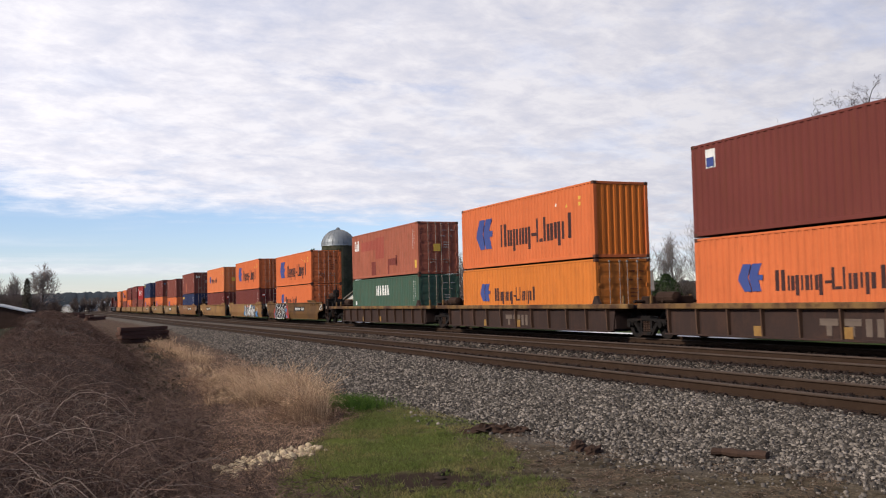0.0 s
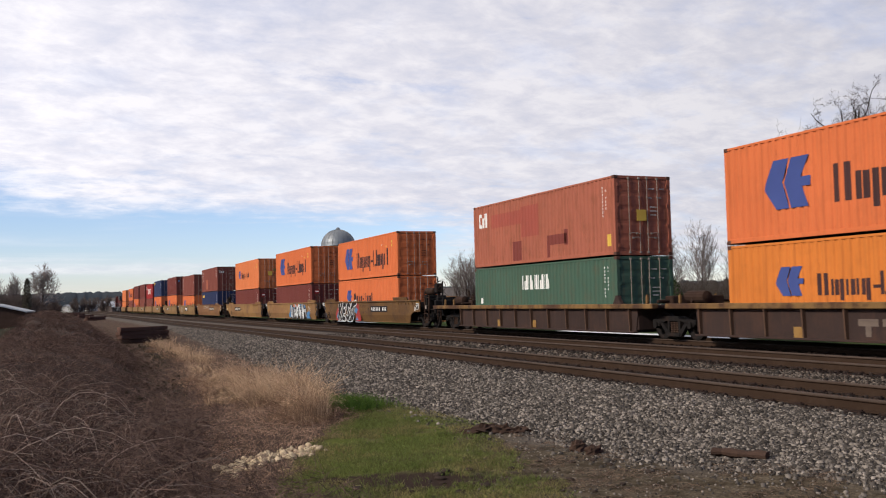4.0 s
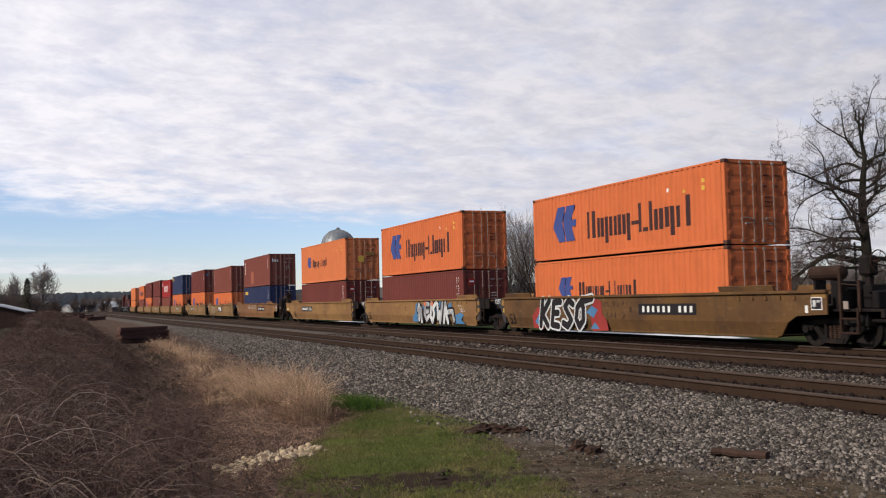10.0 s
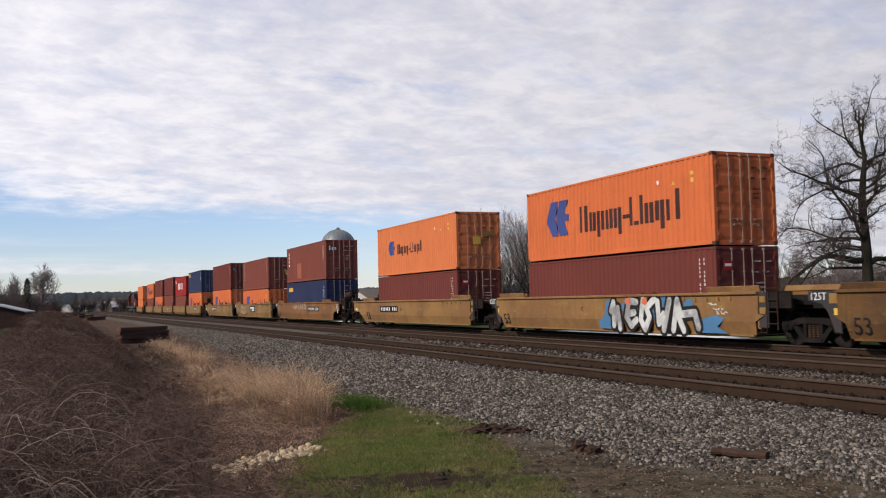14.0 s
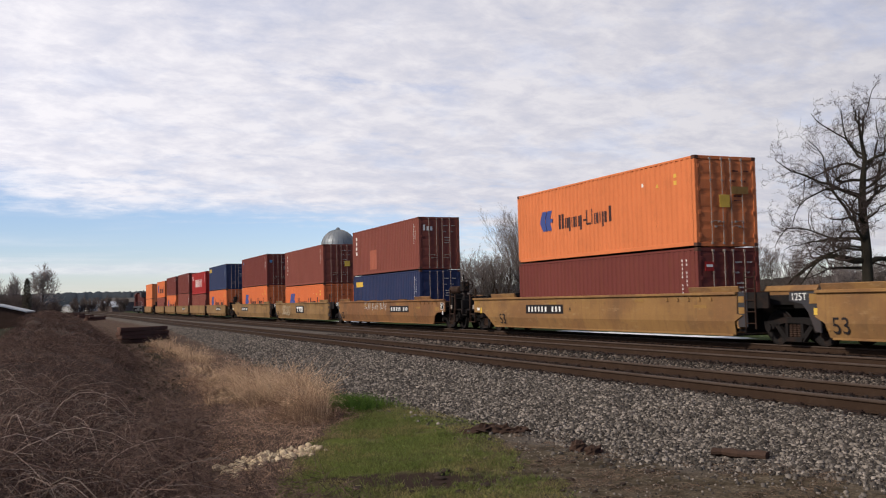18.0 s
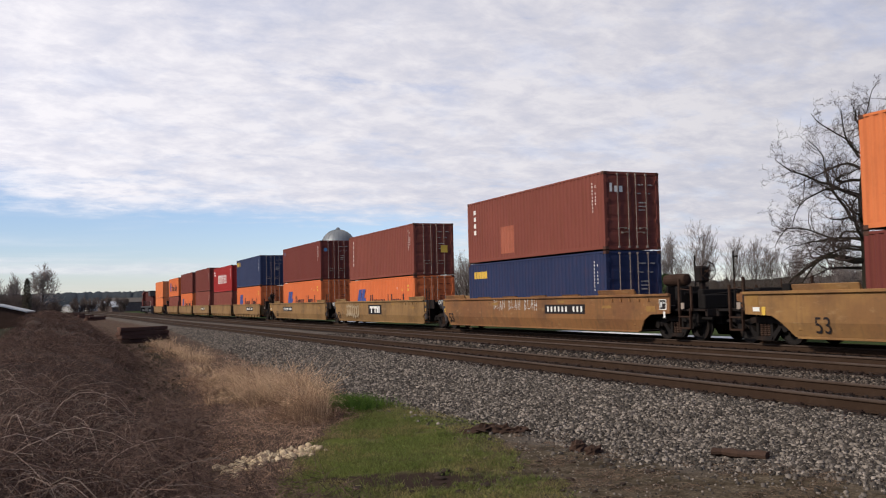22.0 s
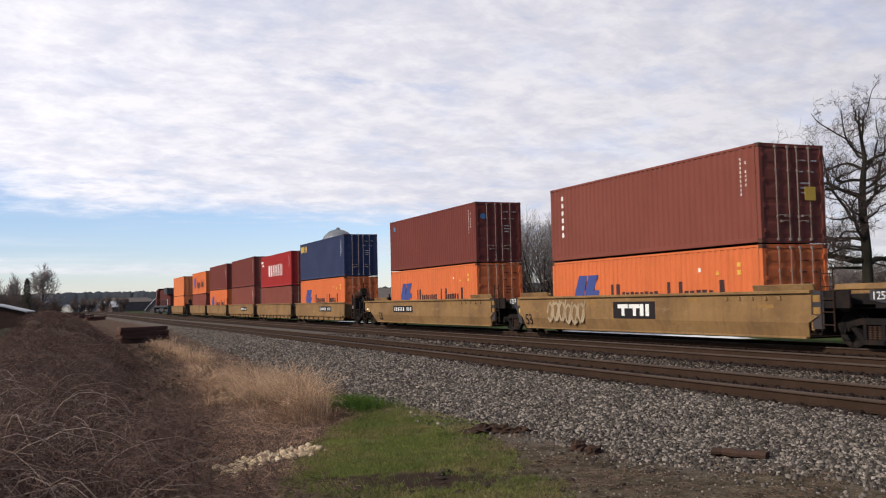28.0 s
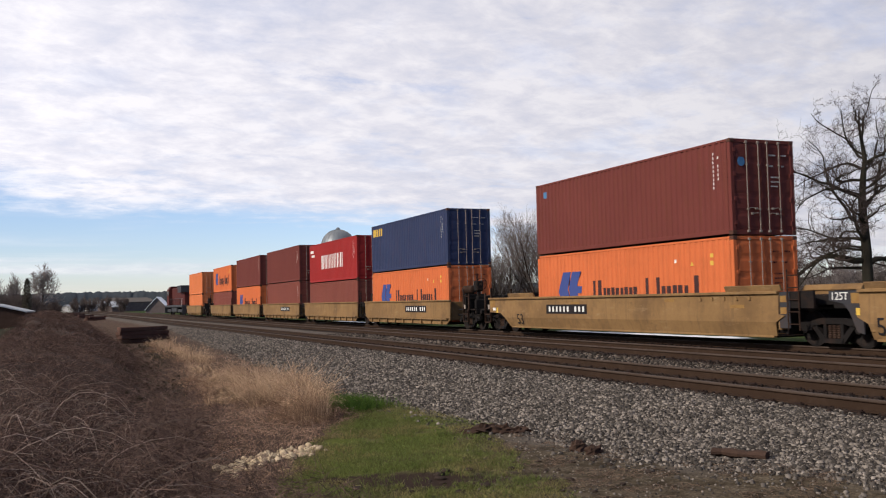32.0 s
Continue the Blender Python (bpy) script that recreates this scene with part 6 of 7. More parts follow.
        part("valve_stand", lambda: Shape().box(-0.3, 0.3, 0.3, 0.5, 0, 0.5, 0.02).box(-0.55, -0.35, 0.7, 0.95, 0, 0.42, 0.03), GREASE, car, "black brake valves", g(0, 0, 1.02), "valves")
        brake_wheel(car, -0.62, yo + way * 1.38, 2.22, 180 if way > 0 else 0)
    else:
        part("valve_stand", lambda: Shape().box(-0.5, 0.2, 0.3, 0.6, 0, 0.45, 0.03), GREASE, car, "black brake rigging", g(0, 0, 1.02), "rigging")
        for sx in (-1, 1):
            part("grab_post", lambda: Shape().tube((0, 1.6, 0), (0, 1.6, 0.95), 0.025, n=6), RUSTY, car, "", g(sx * 0.9, 0, 1.0), "gpole")
    coupler(car, yo + way * 1.7, way)


def well_car(u, right, left, mat, label, number=(), stencil=True, plate=True, letters="", guides=True):
    """One unit of a deep yellow well car. right/left: 'in' (joined to the next unit) or 'A'/'B' (coupled end)."""
    c0 = u + CL / 2
    car = on_train("well_car", c0, 0, label, "rail car", "articulated well cars")
    yr, yl = (-8.2 if right == "in" else -10.25), (8.5 if left == "in" else 10.25)
    lo_r, lo_l = (-7.95 if right == "in" else -8.4), (8.2 if left == "in" else 8.4)
    mid_r, mid_l = (-8.40 if right == "in" else -9.15), (8.6 if left == "in" else 9.15)
    kk = (right == "in", left == "in")
    for sx in (-1, 1):
        w = part("side_wall", lambda: skin([(sx * 1.50, 1.50, yr, yl), (sx * 1.50, 0.88, yr + 0.03, yl - 0.03), (sx * 1.50, 0.84, mid_r, mid_l), (sx * 1.49, 0.66, mid_r + 0.35, mid_l - 0.35), (sx * 1.37, 0.275, lo_r, lo_l)], 0.05), mat, car, key=("wside", sx, kk))
        part("top_chord", lambda: Shape().box(sx * 1.53 - 0.05, sx * 1.53 + 0.05, yr, yl, 1.44, 1.525, 0.012), mat, w, key=("chord", sx, kk))
        part("bottom_chord", lambda: Shape().box(sx * 1.34 - 0.06, sx * 1.34 + 0.06, lo_r + 0.1, lo_l - 0.1, 0.225, 0.285, 0.01), mat, w, key=("bchord", sx, kk))
        for sy in (-1, 1):
            part("container_guide", lambda: Shape().prism([(0.0, 0.0), (0.08, 0.0), (0.13, 0.15), (0.10, 0.17), (0.0, 0.02)], "y", -1.15, 1.15), mat, w, at=pose(sx * 1.42, sy * 7.15, 1.525, 0, 0, 0 if sx > 0 else 180), key="guide")
        if guides:
            for k in range(4):
                part("container_guide", lambda: Shape().prism([(0.0, 0.0), (0.09, 0.0), (0.12, 0.05), (0.0, 0.05)], "y", -0.6, 0.6), mat, w, at=pose(sx * 1.44, -4.0 + k * 2.6, 1.525, 0, 0, 0 if sx > 0 else 180), key="sguide")
        for k in range(5):
            part("lift_bracket", lambda: Shape().prism([(0, 0), (0.10, 0), (0.10, 0.10), (0.03, 0.10)], "x", -0.02, 0.02), mat, w, at=pose(sx * 1.525, yr + 1.1 + k * 0.55, 1.28, 0, 0, 0), key="bracket")
    part("well_floor", lambda: Shape().box(-1.0, 1.0, -7.6, 7.6, 0.21, 0.25), STEEL_DARK, car, key="wfloor")
    for k in range(5):
        part("cross_beam", lambda: Shape().box(-1.30, 1.30, -0.16, 0.16, 0.215, 0.27, 0.01), mat, car, at=pose(0, -6.4 + k * 3.2, 0), key="cbeam")
    for sy in (-1, 1):
        part("bulkhead", lambda: Shape().box(-1.45, 1.45, -0.06, 0.06, 0.45, 1.42, 0.02), mat, car, at=pose(0, sy * 8.15, 0), key="bulk")
        inner = (right if sy < 0 else left) == "in"
        part("end_underframe", lambda: Shape().box(-1.30, 1.30, 8.22, 8.30, 0.32, 1.40, 0.02).prism([(7.75, 0.36), (8.22, 0.36), (8.22, 0.95), (7.95, 0.95)], "x", -1.28, 1.28).box(-0.9, 0.9, 8.22, 9.0, 0.70, 1.0, 0.03).box(-1.32, 1.32, 8.22, 10.1, 1.00, 1.12, 0.02) if not inner else Shape().box(-1.30, 1.30, 8.22, 8.30, 0.32, 1.40, 0.02).prism([(7.75, 0.36), (8.22, 0.36), (8.22, 0.95), (7.95, 0.95)], "x", -1.28, 1.28), STEEL_DARK, car, "dark underframe behind the sloping end", pose(0, 0, 0, 0, 0, 0 if sy > 0 else 180), ("eunder", inner))
        if inner:
            part("end_frame", lambda: Shape().prism([(-1.40, 0), (1.40, 0), (0.7, 1.1), (-0.7, 1.1)], "z", -0.25, 0.0).box(-1.42, -1.34, -0.05, 0.85, -0.34, 0.12, 0.01).box(1.34, 1.42, -0.05, 0.85, -0.34, 0.12, 0.01), STEEL_DARK, car,
                 "dark end frame over the shared truck", pose(0, sy * 8.55, 1.38, 0, 0, 0 if sy > 0 else 180), "eframe")
            part("brake_rigging", lambda: Shape().box(-0.8, 0.5, 0.15, 0.4, -0.5, -0.2, 0.03).tube((-0.9, 0.5, -0.1), (0.9, 0.5, -0.1), 0.05, n=8), GREASE, car, "black brake rigging", pose(0, sy * 8.55, 1.2, 0, 0, 0 if sy > 0 else 180), "rig")
            if sy < 0:
                ladder(car, -1.47, -8.72, 0.45, 2.1, RUSTY)
                part("end_plate", lambda: Shape().box(-0.02, 0.02, -0.2, 0.2, -0.5, 0.5, 0.005), SLATE, car, "slate-grey end plate", pose(-1.44, -8.36, 1.0), "eplate")
                for z in (0.98, 1.30):
                    part("corner_panel", lambda: Shape().box(-0.004, 0.004, -0.12, 0.12, -0.09, 0.09), PATCH_YELLOW, car, "ochre paint patch", pose(-1.466, -8.33, z), "cpanel")
        else:
            end_gear(car, sy * 9.75, sy, mat, right if sy < 0 else left)
            truck(car, sy * 9.97)
    if left == "in":
        truck(car, 8.55 + 1.28)
        part("end_plate", lambda: Shape().prism([(8.45, 1.49), (9.52, 1.49), (9.52, 1.25), (9.05, 1.16), (8.85, 0.95), (8.62, 0.45), (8.40, 0.40)], "x", -1.46, -1.42), SLATE, car, "slate-grey end plate", key="eplate2")
        if plate:
            lettering("125T", 0.28, WHITE, car, Matrix.Translation((-1.463, 9.46, 1.26)) @ SIDE, "white stencil on a dark plate")
        part("route_plate", lambda: Shape().box(-0.006, 0.006, -0.06, 0.06, -0.09, 0.09), YELLOW, car, "small pale yellow card", pose(-1.467, 8.57, 0.96), "card")
        part("corner_panel", lambda: Shape().box(-0.004, 0.004, -0.16, 0.16, -0.13, 0.13), PATCH_YELLOW, car, "ochre touched-up corner", pose(-1.464, 8.62, 1.30), "cpanel2")
    if stencil:
        lettering("53", 0.62, BLACK, car, Matrix.Translation((-1.506, 8.02 if left == "in" else 7.6, 0.39)) @ SIDE, "black stencilled figures", 0.25)
    for y, n in number:
        number_board(car, y, n)
    if letters:
        lettering(letters, 0.26, BLACK, car, Matrix.Translation((-1.506, number[0][0] + (2.1 if letters == 'B' else -2.0), 0.92)) @ SIDE, "small black unit letter")
    return car


def number_board(car, y, n, wide=3.1, x=-1.506, z=1.02, back=None):
    """A black board with pale bars for the car's figures."""
    b = part("number_board", lambda: Shape().box(-0.004, 0.004, -wide / 2, wide / 2, -0.18, 0.18), back or BLACK, car, "black number board", pose(x, y, z), ("nboard", wide))
    s = Shape()
    k = n + 1
    w = wide * 0.92 / k
    for i in range(k):
        if i != n // 2 - 1:
            s.box(-0.009, -0.003, -wide * 0.46 + i * w + 0.22 * w, -wide * 0.46 + i * w + 0.64 * w, -0.10, 0.10)
    tagged(part("number_bar", s, WHITE, b, "pale bars of the car's number"), kind="stuff")


def ribbed_car(u, left, label, boards=()):
    """An older brown unit: deck-edge sill on a ribbed deep side."""
    car = on_train("well_car", u + CL / 2, 0, label, "rail car", "brown ribbed well cars")
    yl = 10.5 if left == "A" else 8.75
    for sx in (-1, 1):
        w = part("side_wall", lambda: skin([(sx * 1.46, 1.03, -7.7, 7.4), (sx * 1.46, 0.25, -7.55, 7.25)], 0.04), CAR_BROWN, car, key=("rside", sx))
        part("deck_sill", lambda: Shape().box(sx * 1.50 - 0.13, sx * 1.50 + 0.13, -8.75, yl, 1.03, 1.20, 0.02), DECK, car, "rust-worn ochre deck edge", key=("dsill", sx, yl))
        part("bottom_flange", lambda: Shape().box(sx * 1.50 - 0.09, sx * 1.50 + 0.09, -7.6, 7.3, 0.20, 0.26, 0.01), CAR_BROWN, w, key=("bflange", sx))
        for k in range(11):
            part("rib", lambda: Shape().prism([(0, 0.26), (0.10, 0.26), (0.14, 1.03), (0, 1.03)], "y", -0.025, 0.025), RIB_SUNLIT, w, at=pose(sx * 1.46, -7.3 + k * 1.44, 0, 0, 0, 0 if sx > 0 else 180), key="rib")
        for y, z in ((-0.2, 0.42), (3.0, 0.40)):
            part("paint_patch", lambda: Shape().box(-0.003, 0.003, -0.2, 0.2, -0.15, 0.15), PATCH_YELLOW, w, "ochre paint patch", pose(sx * 1.483, y, z), "ppatch")
    part("well_floor", lambda: Shape().box(-1.3, 1.3, -7.6, 7.3, 0.22, 0.30), STEEL_DARK, car, key="rfloor")
    for sy, y in ((-1, -7.6), (1, 7.35)):
        part("bulkhead", lambda: Shape().box(-1.42, 1.42, -0.05, 0.05, 0.3, 1.1, 0.02), CAR_BROWN, car, at=pose(0, y, 0), key="rbulk")
    part("end_deck", lambda: Shape().box(-1.4, 1.4, -8.7, -7.55, 1.05, 1.15, 0.01), CAR_BROWN, car, key="rdeckr")
    part("end_deck", lambda: Shape().box(-1.4, 1.4, 7.3, yl - 0.05, 1.05, 1.15, 0.01), CAR_BROWN, car, key=("rdeckl", yl))
    # stakes, boxes and pipes on the end decks
    for y in (-8.2, 8.2) + ((9.3,) if left == "A" else ()):
        for sx in (-1, 1):
            part("stake", lambda: Shape().box(-0.04, 0.04, -0.05, 0.05, 0, 0.27, 0.01).tube((0, 0, 0.27), (0, 0, 0.31), 0.03, n=6), DECK, car, "", pose(sx * 1.42, y, 1.2), "stake")
        part("deck_box", lambda: Shape().box(-0.35, 0.35, -0.22, 0.22, 0, 0.30, 0.03).tube((-0.8, 0, 0.12), (0.8, 0, 0.12), 0.06, n=8), RUSTY, car, "rusty fittings box", pose(-0.2, y, 1.15), "dbox")
    part("corner_lock", lambda: Shape().prism([(-0.25, 0), (0.25, 0), (0.06, 0.30), (-0.06, 0.30)], "x", -0.06, 0.06), CAR_BROWN, car, "", pose(-1.33, -6.3, 1.2), "lock")
    if left == "A":
        truck(car, 8.95)
        part("draft_sill", lambda: Shape().box(-0.6, 0.6, 7.3, 10.4, 0.48, 1.06, 0.03).box(-1.25, 1.25, 7.3, 7.9, 0.55, 1.05, 0.03).box(-1.2, 1.2, 10.15, 10.4, 0.65, 1.05, 0.03), GREASE, car, "greasy black draft sill", key="rdraft")
        coupler(car, 10.3, 1)
        part("air_reservoir", lambda: Shape().lathe([(0.05, -0.5), (0.19, -0.46), (0.2, 0.46), (0.05, 0.5)], (0, 0, 0), "y", 12), RUSTY, car, "rusty air reservoir tank", pose(-0.5, 9.4, 1.45), "res2")
        part("grab_post", lambda: Shape().tube((0, 0, 0), (0, 0, 1.25), 0.04, n=6), STEEL_DARK, car, "", pose(-1.2, 10.2, 1.15), "pole2")
        ladder(car, -1.46, 10.05, 0.45, 1.1, RUSTY)
    else:
        truck(car, 9.1)
        part("air_reservoir", lambda: Shape().lathe([(0.05, -0.5), (0.19, -0.46), (0.2, 0.46), (0.05, 0.5)], (0, 0, 0), "y", 12), RUSTY, car, "rusty air reservoir tank", pose(-0.8, 8.1, 1.4), "res2")
    for y, n in boards:
        number_board(car, y, n, 1.9, -1.475, 0.68, CAR_BROWN)
    return car


def short_well(u, right, left, label, number=()):
    """A forty-foot well unit: flat side with a stepped lower lip."""
    car = on_train("well_car", u + CL / 2, 0, label, "rail car", "short well cars")
    for sx in (-1, 1):
        w = part("side_wall", lambda: skin([(sx * 1.47, 1.48, -6.9, 6.9), (sx * 1.47, 0.55, -6.8, 6.8), (sx * 1.40, 0.50, -6.6, 6.6), (sx * 1.40, 0.24, -6.2, 6.2)], 0.05), CAR_PALE, car, key=("shside", sx))
        part("top_chord", lambda: Shape().box(sx * 1.49 - 0.05, sx * 1.49 + 0.05, -6.9, 6.9, 1.41, 1.49, 0.012), CAR_PALE, w, key=("shchord", sx))
        part("lower_lip", lambda: Shape().box(sx * 1.48 - 0.05, sx * 1.48 + 0.05, -6.4, 6.4, 0.47, 0.54, 0.01), CAR_PALE, w, key=("lip", sx))
        for k in range(9):
            part("rib", lambda: Shape().box(-0.05, 0.05, -0.05, 0.05, 0.24, 0.5), CAR_PALE, w, at=pose(sx * 1.44, -5.6 + k * 1.4, 0), key="shrib")
    part("well_floor", lambda: Shape().box(-1.3, 1.3, -6.2, 6.2, 0.22, 0.28), STEEL_DARK, car, key="shfloor")
    for sy in (-1, 1):
        part("bulkhead", lambda: Shape().box(-1.42, 1.42, -0.06, 0.06, 0.45, 1.38, 0.02), CAR_PALE, car, at=pose(0, sy * 6.6, 0), key="shbulk")
        inner = (right if sy < 0 else left) == "in"
        if inner:
            part("end_frame", lambda: Shape().box(-1.3, 1.3, 0, 0.7, -0.3, 0.0, 0.02).box(-0.9, -0.6, 0.1, 0.6, 0.0, 0.55, 0.03), STEEL_DARK, car, "dark end frame", pose(0, sy * 6.9, 1.45, 0, 0, 0 if sy > 0 else 180), "shframe")
            ladder(car, -1.38, sy * 7.15, 0.5, 2.2 if sy < 0 else 1.5, STEEL_DARK)
        else:
            end_gear(car, sy * 7.4, sy, CAR_PALE, right if sy < 0 else left)
            truck(car, sy * 8.3)
    if left == "in":
        truck(car, 7.7)
    for y, n in number:
        number_board(car, y, n, 3.2, -1.476)
    return car


STD, HC = 2.591, 2.896


def stack(u, split, lower, upper):
    """Two boxes, one on the other; split: the height at which they meet."""
    (hl, ml, ll, dl), (hu, mu, lu, du) = lower, upper[:4]
    a = container(u, split - hl, hl, ml, ll, dl)
    b = container(u, split + 0.035, hu, mu, lu, du, upper[4] if len(upper) > 4 else None)
    return a, b
# ------------------------------------------------ the consist, nearest units first
ribbed_car(-122.6, "in", "grimy brown ribbed well car carrying two stacked containers")
ribbed_car(-104.55, "in", "grimy brown ribbed well car with ochre touch-up patches")
ribbed_car(-86.35, "A", "grimy brown ribbed well car under red and green containers")
well_car(-63.41, "B", "in", CAR_DULL, "mustard-yellow well car with white and black graffiti letters", ((-3.34, 9),), letters="B", guides=False)
well_car(-43.82, "in", "in", CAR_CLEAN, "mustard-yellow well car with blue-edged white graffiti", letters="", guides=False)
well_car(-24.04, "in", "A", CAR_CLEAN, "mustard-yellow well car with black number board", ((3.46, 9),), letters="A", guides=False)
well_car(0.0, "B", "in", CAR_YELLOW, "scuffed mustard-yellow well car with thin white scrawl", ((-3.46, 9),), stencil=True, letters="")
well_car(19.60, "in", "in", CAR_PALE, "faded mustard well car with big black company board", guides=False)
well_car(39.09, "in", "A", CAR_PALE, "faded mustard well car with black number board", ((3.4, 9),), guides=False)
for i, u in enumerate((60.83, 76.16, 91.62, 107.0, 122.4)):
    short_well(u, "B" if i == 0 else "in", "A" if i == 4 else "in", "pale mustard forty-foot well car with a stepped lip", ((-2.0, 9),) if i in (0, 2) else ())
short_well(143.9, "B", "A", "pale mustard well car coupled behind the locomotive")

OR_L = "orange steel container with blue device and dark lettering"
A0L, A0U = stack(-122.6, 3.22, (HC, ORANGE, OR_L, True), (HC, MAROON, "dark red-brown steel container with a small blue panel", True))
H1L, H1U = stack(-104.55, 2.89, (STD, ORANGE_WEST, "weathered orange container with faded lettering, doors shut", True), (HC, ORANGE, "orange steel container, plain ribbed end wall", False, ORANGE_SUNLIT))
C2L, C2U = stack(-86.35, 2.91, (STD, GREEN, "dark green steel container with white lettering bars", True), (HC, SALMON, "faded red container with darker repaint patches", True))
H3L, H3U = stack(-63.41, 2.93, (STD, ORANGE, OR_L, True), (STD, ORANGE, OR_L, True))
H4L, H4U = stack(-43.82, 2.94, (STD, MAROON, "maroon steel container standing in a well car", True), (HC, ORANGE, OR_L, True))
H5L, H5U = stack(-24.04, 2.95, (STD, MAROON, "maroon steel container with a red door plate", True), (HC, ORANGE_PALE, "sun-faded orange container with small dark lettering", True))
T6L, T6U = stack(0.0, 3.15, (HC, BLUE, "deep blue steel container with a yellow mark", True), (HC, BROWN, "red-brown steel container with white side marks", True))
T7L, T7U = stack(19.60, 2.87, (STD, ORANGE, OR_L, True), (HC, BROWN, "red-brown steel container with white upright letters", True))
B8L, B8U = stack(39.09, 3.20, (HC, ORANGE, OR_L, True), (HC, MAROON, "dark maroon container with a round blue disc", True))
B9L, B9U = stack(60.83, 3.23, (HC, ORANGE, OR_L, True), (HC, NAVY, "slate-blue steel container with a yellow mark", True))
R10L, R10U = stack(76.16, 2.96, (STD, BROWN, "dull red-brown steel container in a well car", True), (HC, RED, "bright red container with white lettering bars", True))
T11L, T11U = stack(91.62, 3.27, (HC, BROWN, "red-brown steel container with white marks", True), (HC, MAROON, "maroon steel container with white marks", True))
T12L, T12U = stack(107.0, 3.25, (HC, ORANGE, OR_L, True), (HC, MAROON, "maroon steel container with white marks", True))
H13L, H13U = stack(122.4, 2.97, (STD, BROWN, "dull red-brown steel container in a well car", True), (HC, ORANGE, OR_L, True))
O14L, O14U = stack(143.9, 2.96, (STD, ORANGE_PALE, "pale orange steel container, little marked", True), (HC, ORANGE_PALE, "pale orange steel container, little marked", True))

# painted marks
for c, z in ((H1U, 0.86), (H3U, 0.70), (H4U, 0.95), (T7L, 0.62), (B8L, 0.77), (B9L, 0.77), (T12L, 0.75), (H13U, 0.85)):
    big_mark(c, z)
for c, z in ((A0L, 1.2), (H1L, 1.08), (H3L, 1.12), (H5U, 1.2)):
    big_mark(c, z, False)
for c in (A0L, H1L, H3U, H3L, H4U, H5U, T7L, B8L, B9L, H13U):
    small_marks(c, HC if c not in (H1L, H3U, H3L, T7L) else STD, WHITE, side=False, door_mat=CHARCOAL)
for c in (H1U, H3U, H4U, T7L, B8L, A0L, B9L, H13U, H5U):
    h = HC if c not in (H3U, T7L) else STD
    bar(c, "safety_mark", -5.0, -5.12, h - 0.60, h - 0.48, YELLOW, label="small yellow safety mark")
    bar(c, "safety_mark", -5.0, -5.12, h - 0.84, h - 0.70, YELLOW, label="small yellow safety mark")
    part("safety_mark", lambda: Shape().prism([(-0.08, 0), (0.08, 0), (0, 0.14)], "x", -0.004, 0.004), YELLOW, c, "small yellow triangle", pose(-1.219, -4.1, h - 0.82), "tri")
    bar(c, "safety_mark", -3.15, -3.3, h - 0.7, h - 0.58, WHITE, label="small white mark")
for c, h in ((C2U, HC), (C2L, STD), (H4L, STD), (H5L, STD), (T6U, HC), (T6L, HC), (T7U, HC), (B8U, HC), (B9U, HC), (R10U, HC), (T11U, HC), (T11L, HC), (T12U, HC)):
    small_marks(c, h, WHITE)
# faded red box: white mark, repaint patches
bar(C2U, "repaint_patch", 2.05, 1.22, 0.10, 1.00, PATCH_DARK, label="dull dark repaint patch")
bar(C2U, "repaint_patch", -1.01, -2.64, 0.66, 1.06, PATCH_DARK, label="dull dark repaint patch")
bar(C2U, "repaint_patch", -2.38, -2.70, 0.60, 1.22, PATCH_DARK, label="dull dark repaint patch")
bar(C2U, "repaint_patch", -1.01, -1.20, 0.16, 0.66, PATCH_DARK, label="dull dark repaint patch")
bar(C2U, "repaint_patch", 1.24, -0.31, 1.15, 2.46, PATCH, label="brighter red repaint patch")
bar(C2U, "repaint_patch", 4.2, 1.24, 1.75, 2.35, PATCH, label="brighter red repaint patch")
for a, b, lo, hi in ((5.50, 5.36, 1.86, 2.48), (5.36, 5.18, 2.34, 2.50), (5.36, 5.18, 1.84, 2.0), (5.12, 4.98, 1.84, 2.3), (4.98, 4.86, 2.2, 2.5), (4.80, 4.66, 1.84, 2.5)):
    bar(C2U, "lettering_bar", a, b, lo, hi, WHITE, label="white painted bar")
bar(C2U, "safety_mark", -5.5, -5.75, 0.35, 0.78, YELLOW, label="small yellow label")
for i in range(7):
    a = 1.25 - i * 0.35
    bar(C2L, "lettering_bar", a, a - 0.10, 1.52, 2.12, WHITE, label="white painted bar")
    bar(C2L, "lettering_bar", a - 0.16, a - 0.26, 1.52, 2.12 if i % 2 else 1.9, WHITE, label="white painted bar")
bar(C2L, "lettering_bar", 5.45, 5.3, 0.95, 1.2, WHITE, label="white painted bar")
bar(T6U, "repaint_patch", 2.53, 1.25, 0.30, 1.5, SALMON, label="paler repaint patch")
for k in range(4):
    bar(T6U, "lettering_bar", 5.38, 5.14, 2.5 - k * 0.32, 2.3 - k * 0.32, WHITE, label="white painted bar")
for k in range(5):
    bar(T6L, "lettering_bar", 5.5 - k * 0.29, 5.29 - k * 0.29, 2.18, 2.5, YELLOW, label="yellow painted bar")
for k in range(6):
    bar(T7U, "lettering_bar", 5.28, 5.08, 2.55 - k * 0.29, 2.38 - k * 0.29, WHITE, label="white painted bar")
for k in range(5):
    bar(B9U, "lettering_bar", 5.75 - k * 0.33, 5.5 - k * 0.33, 2.2, 2.65, YELLOW, label="yellow painted bar")
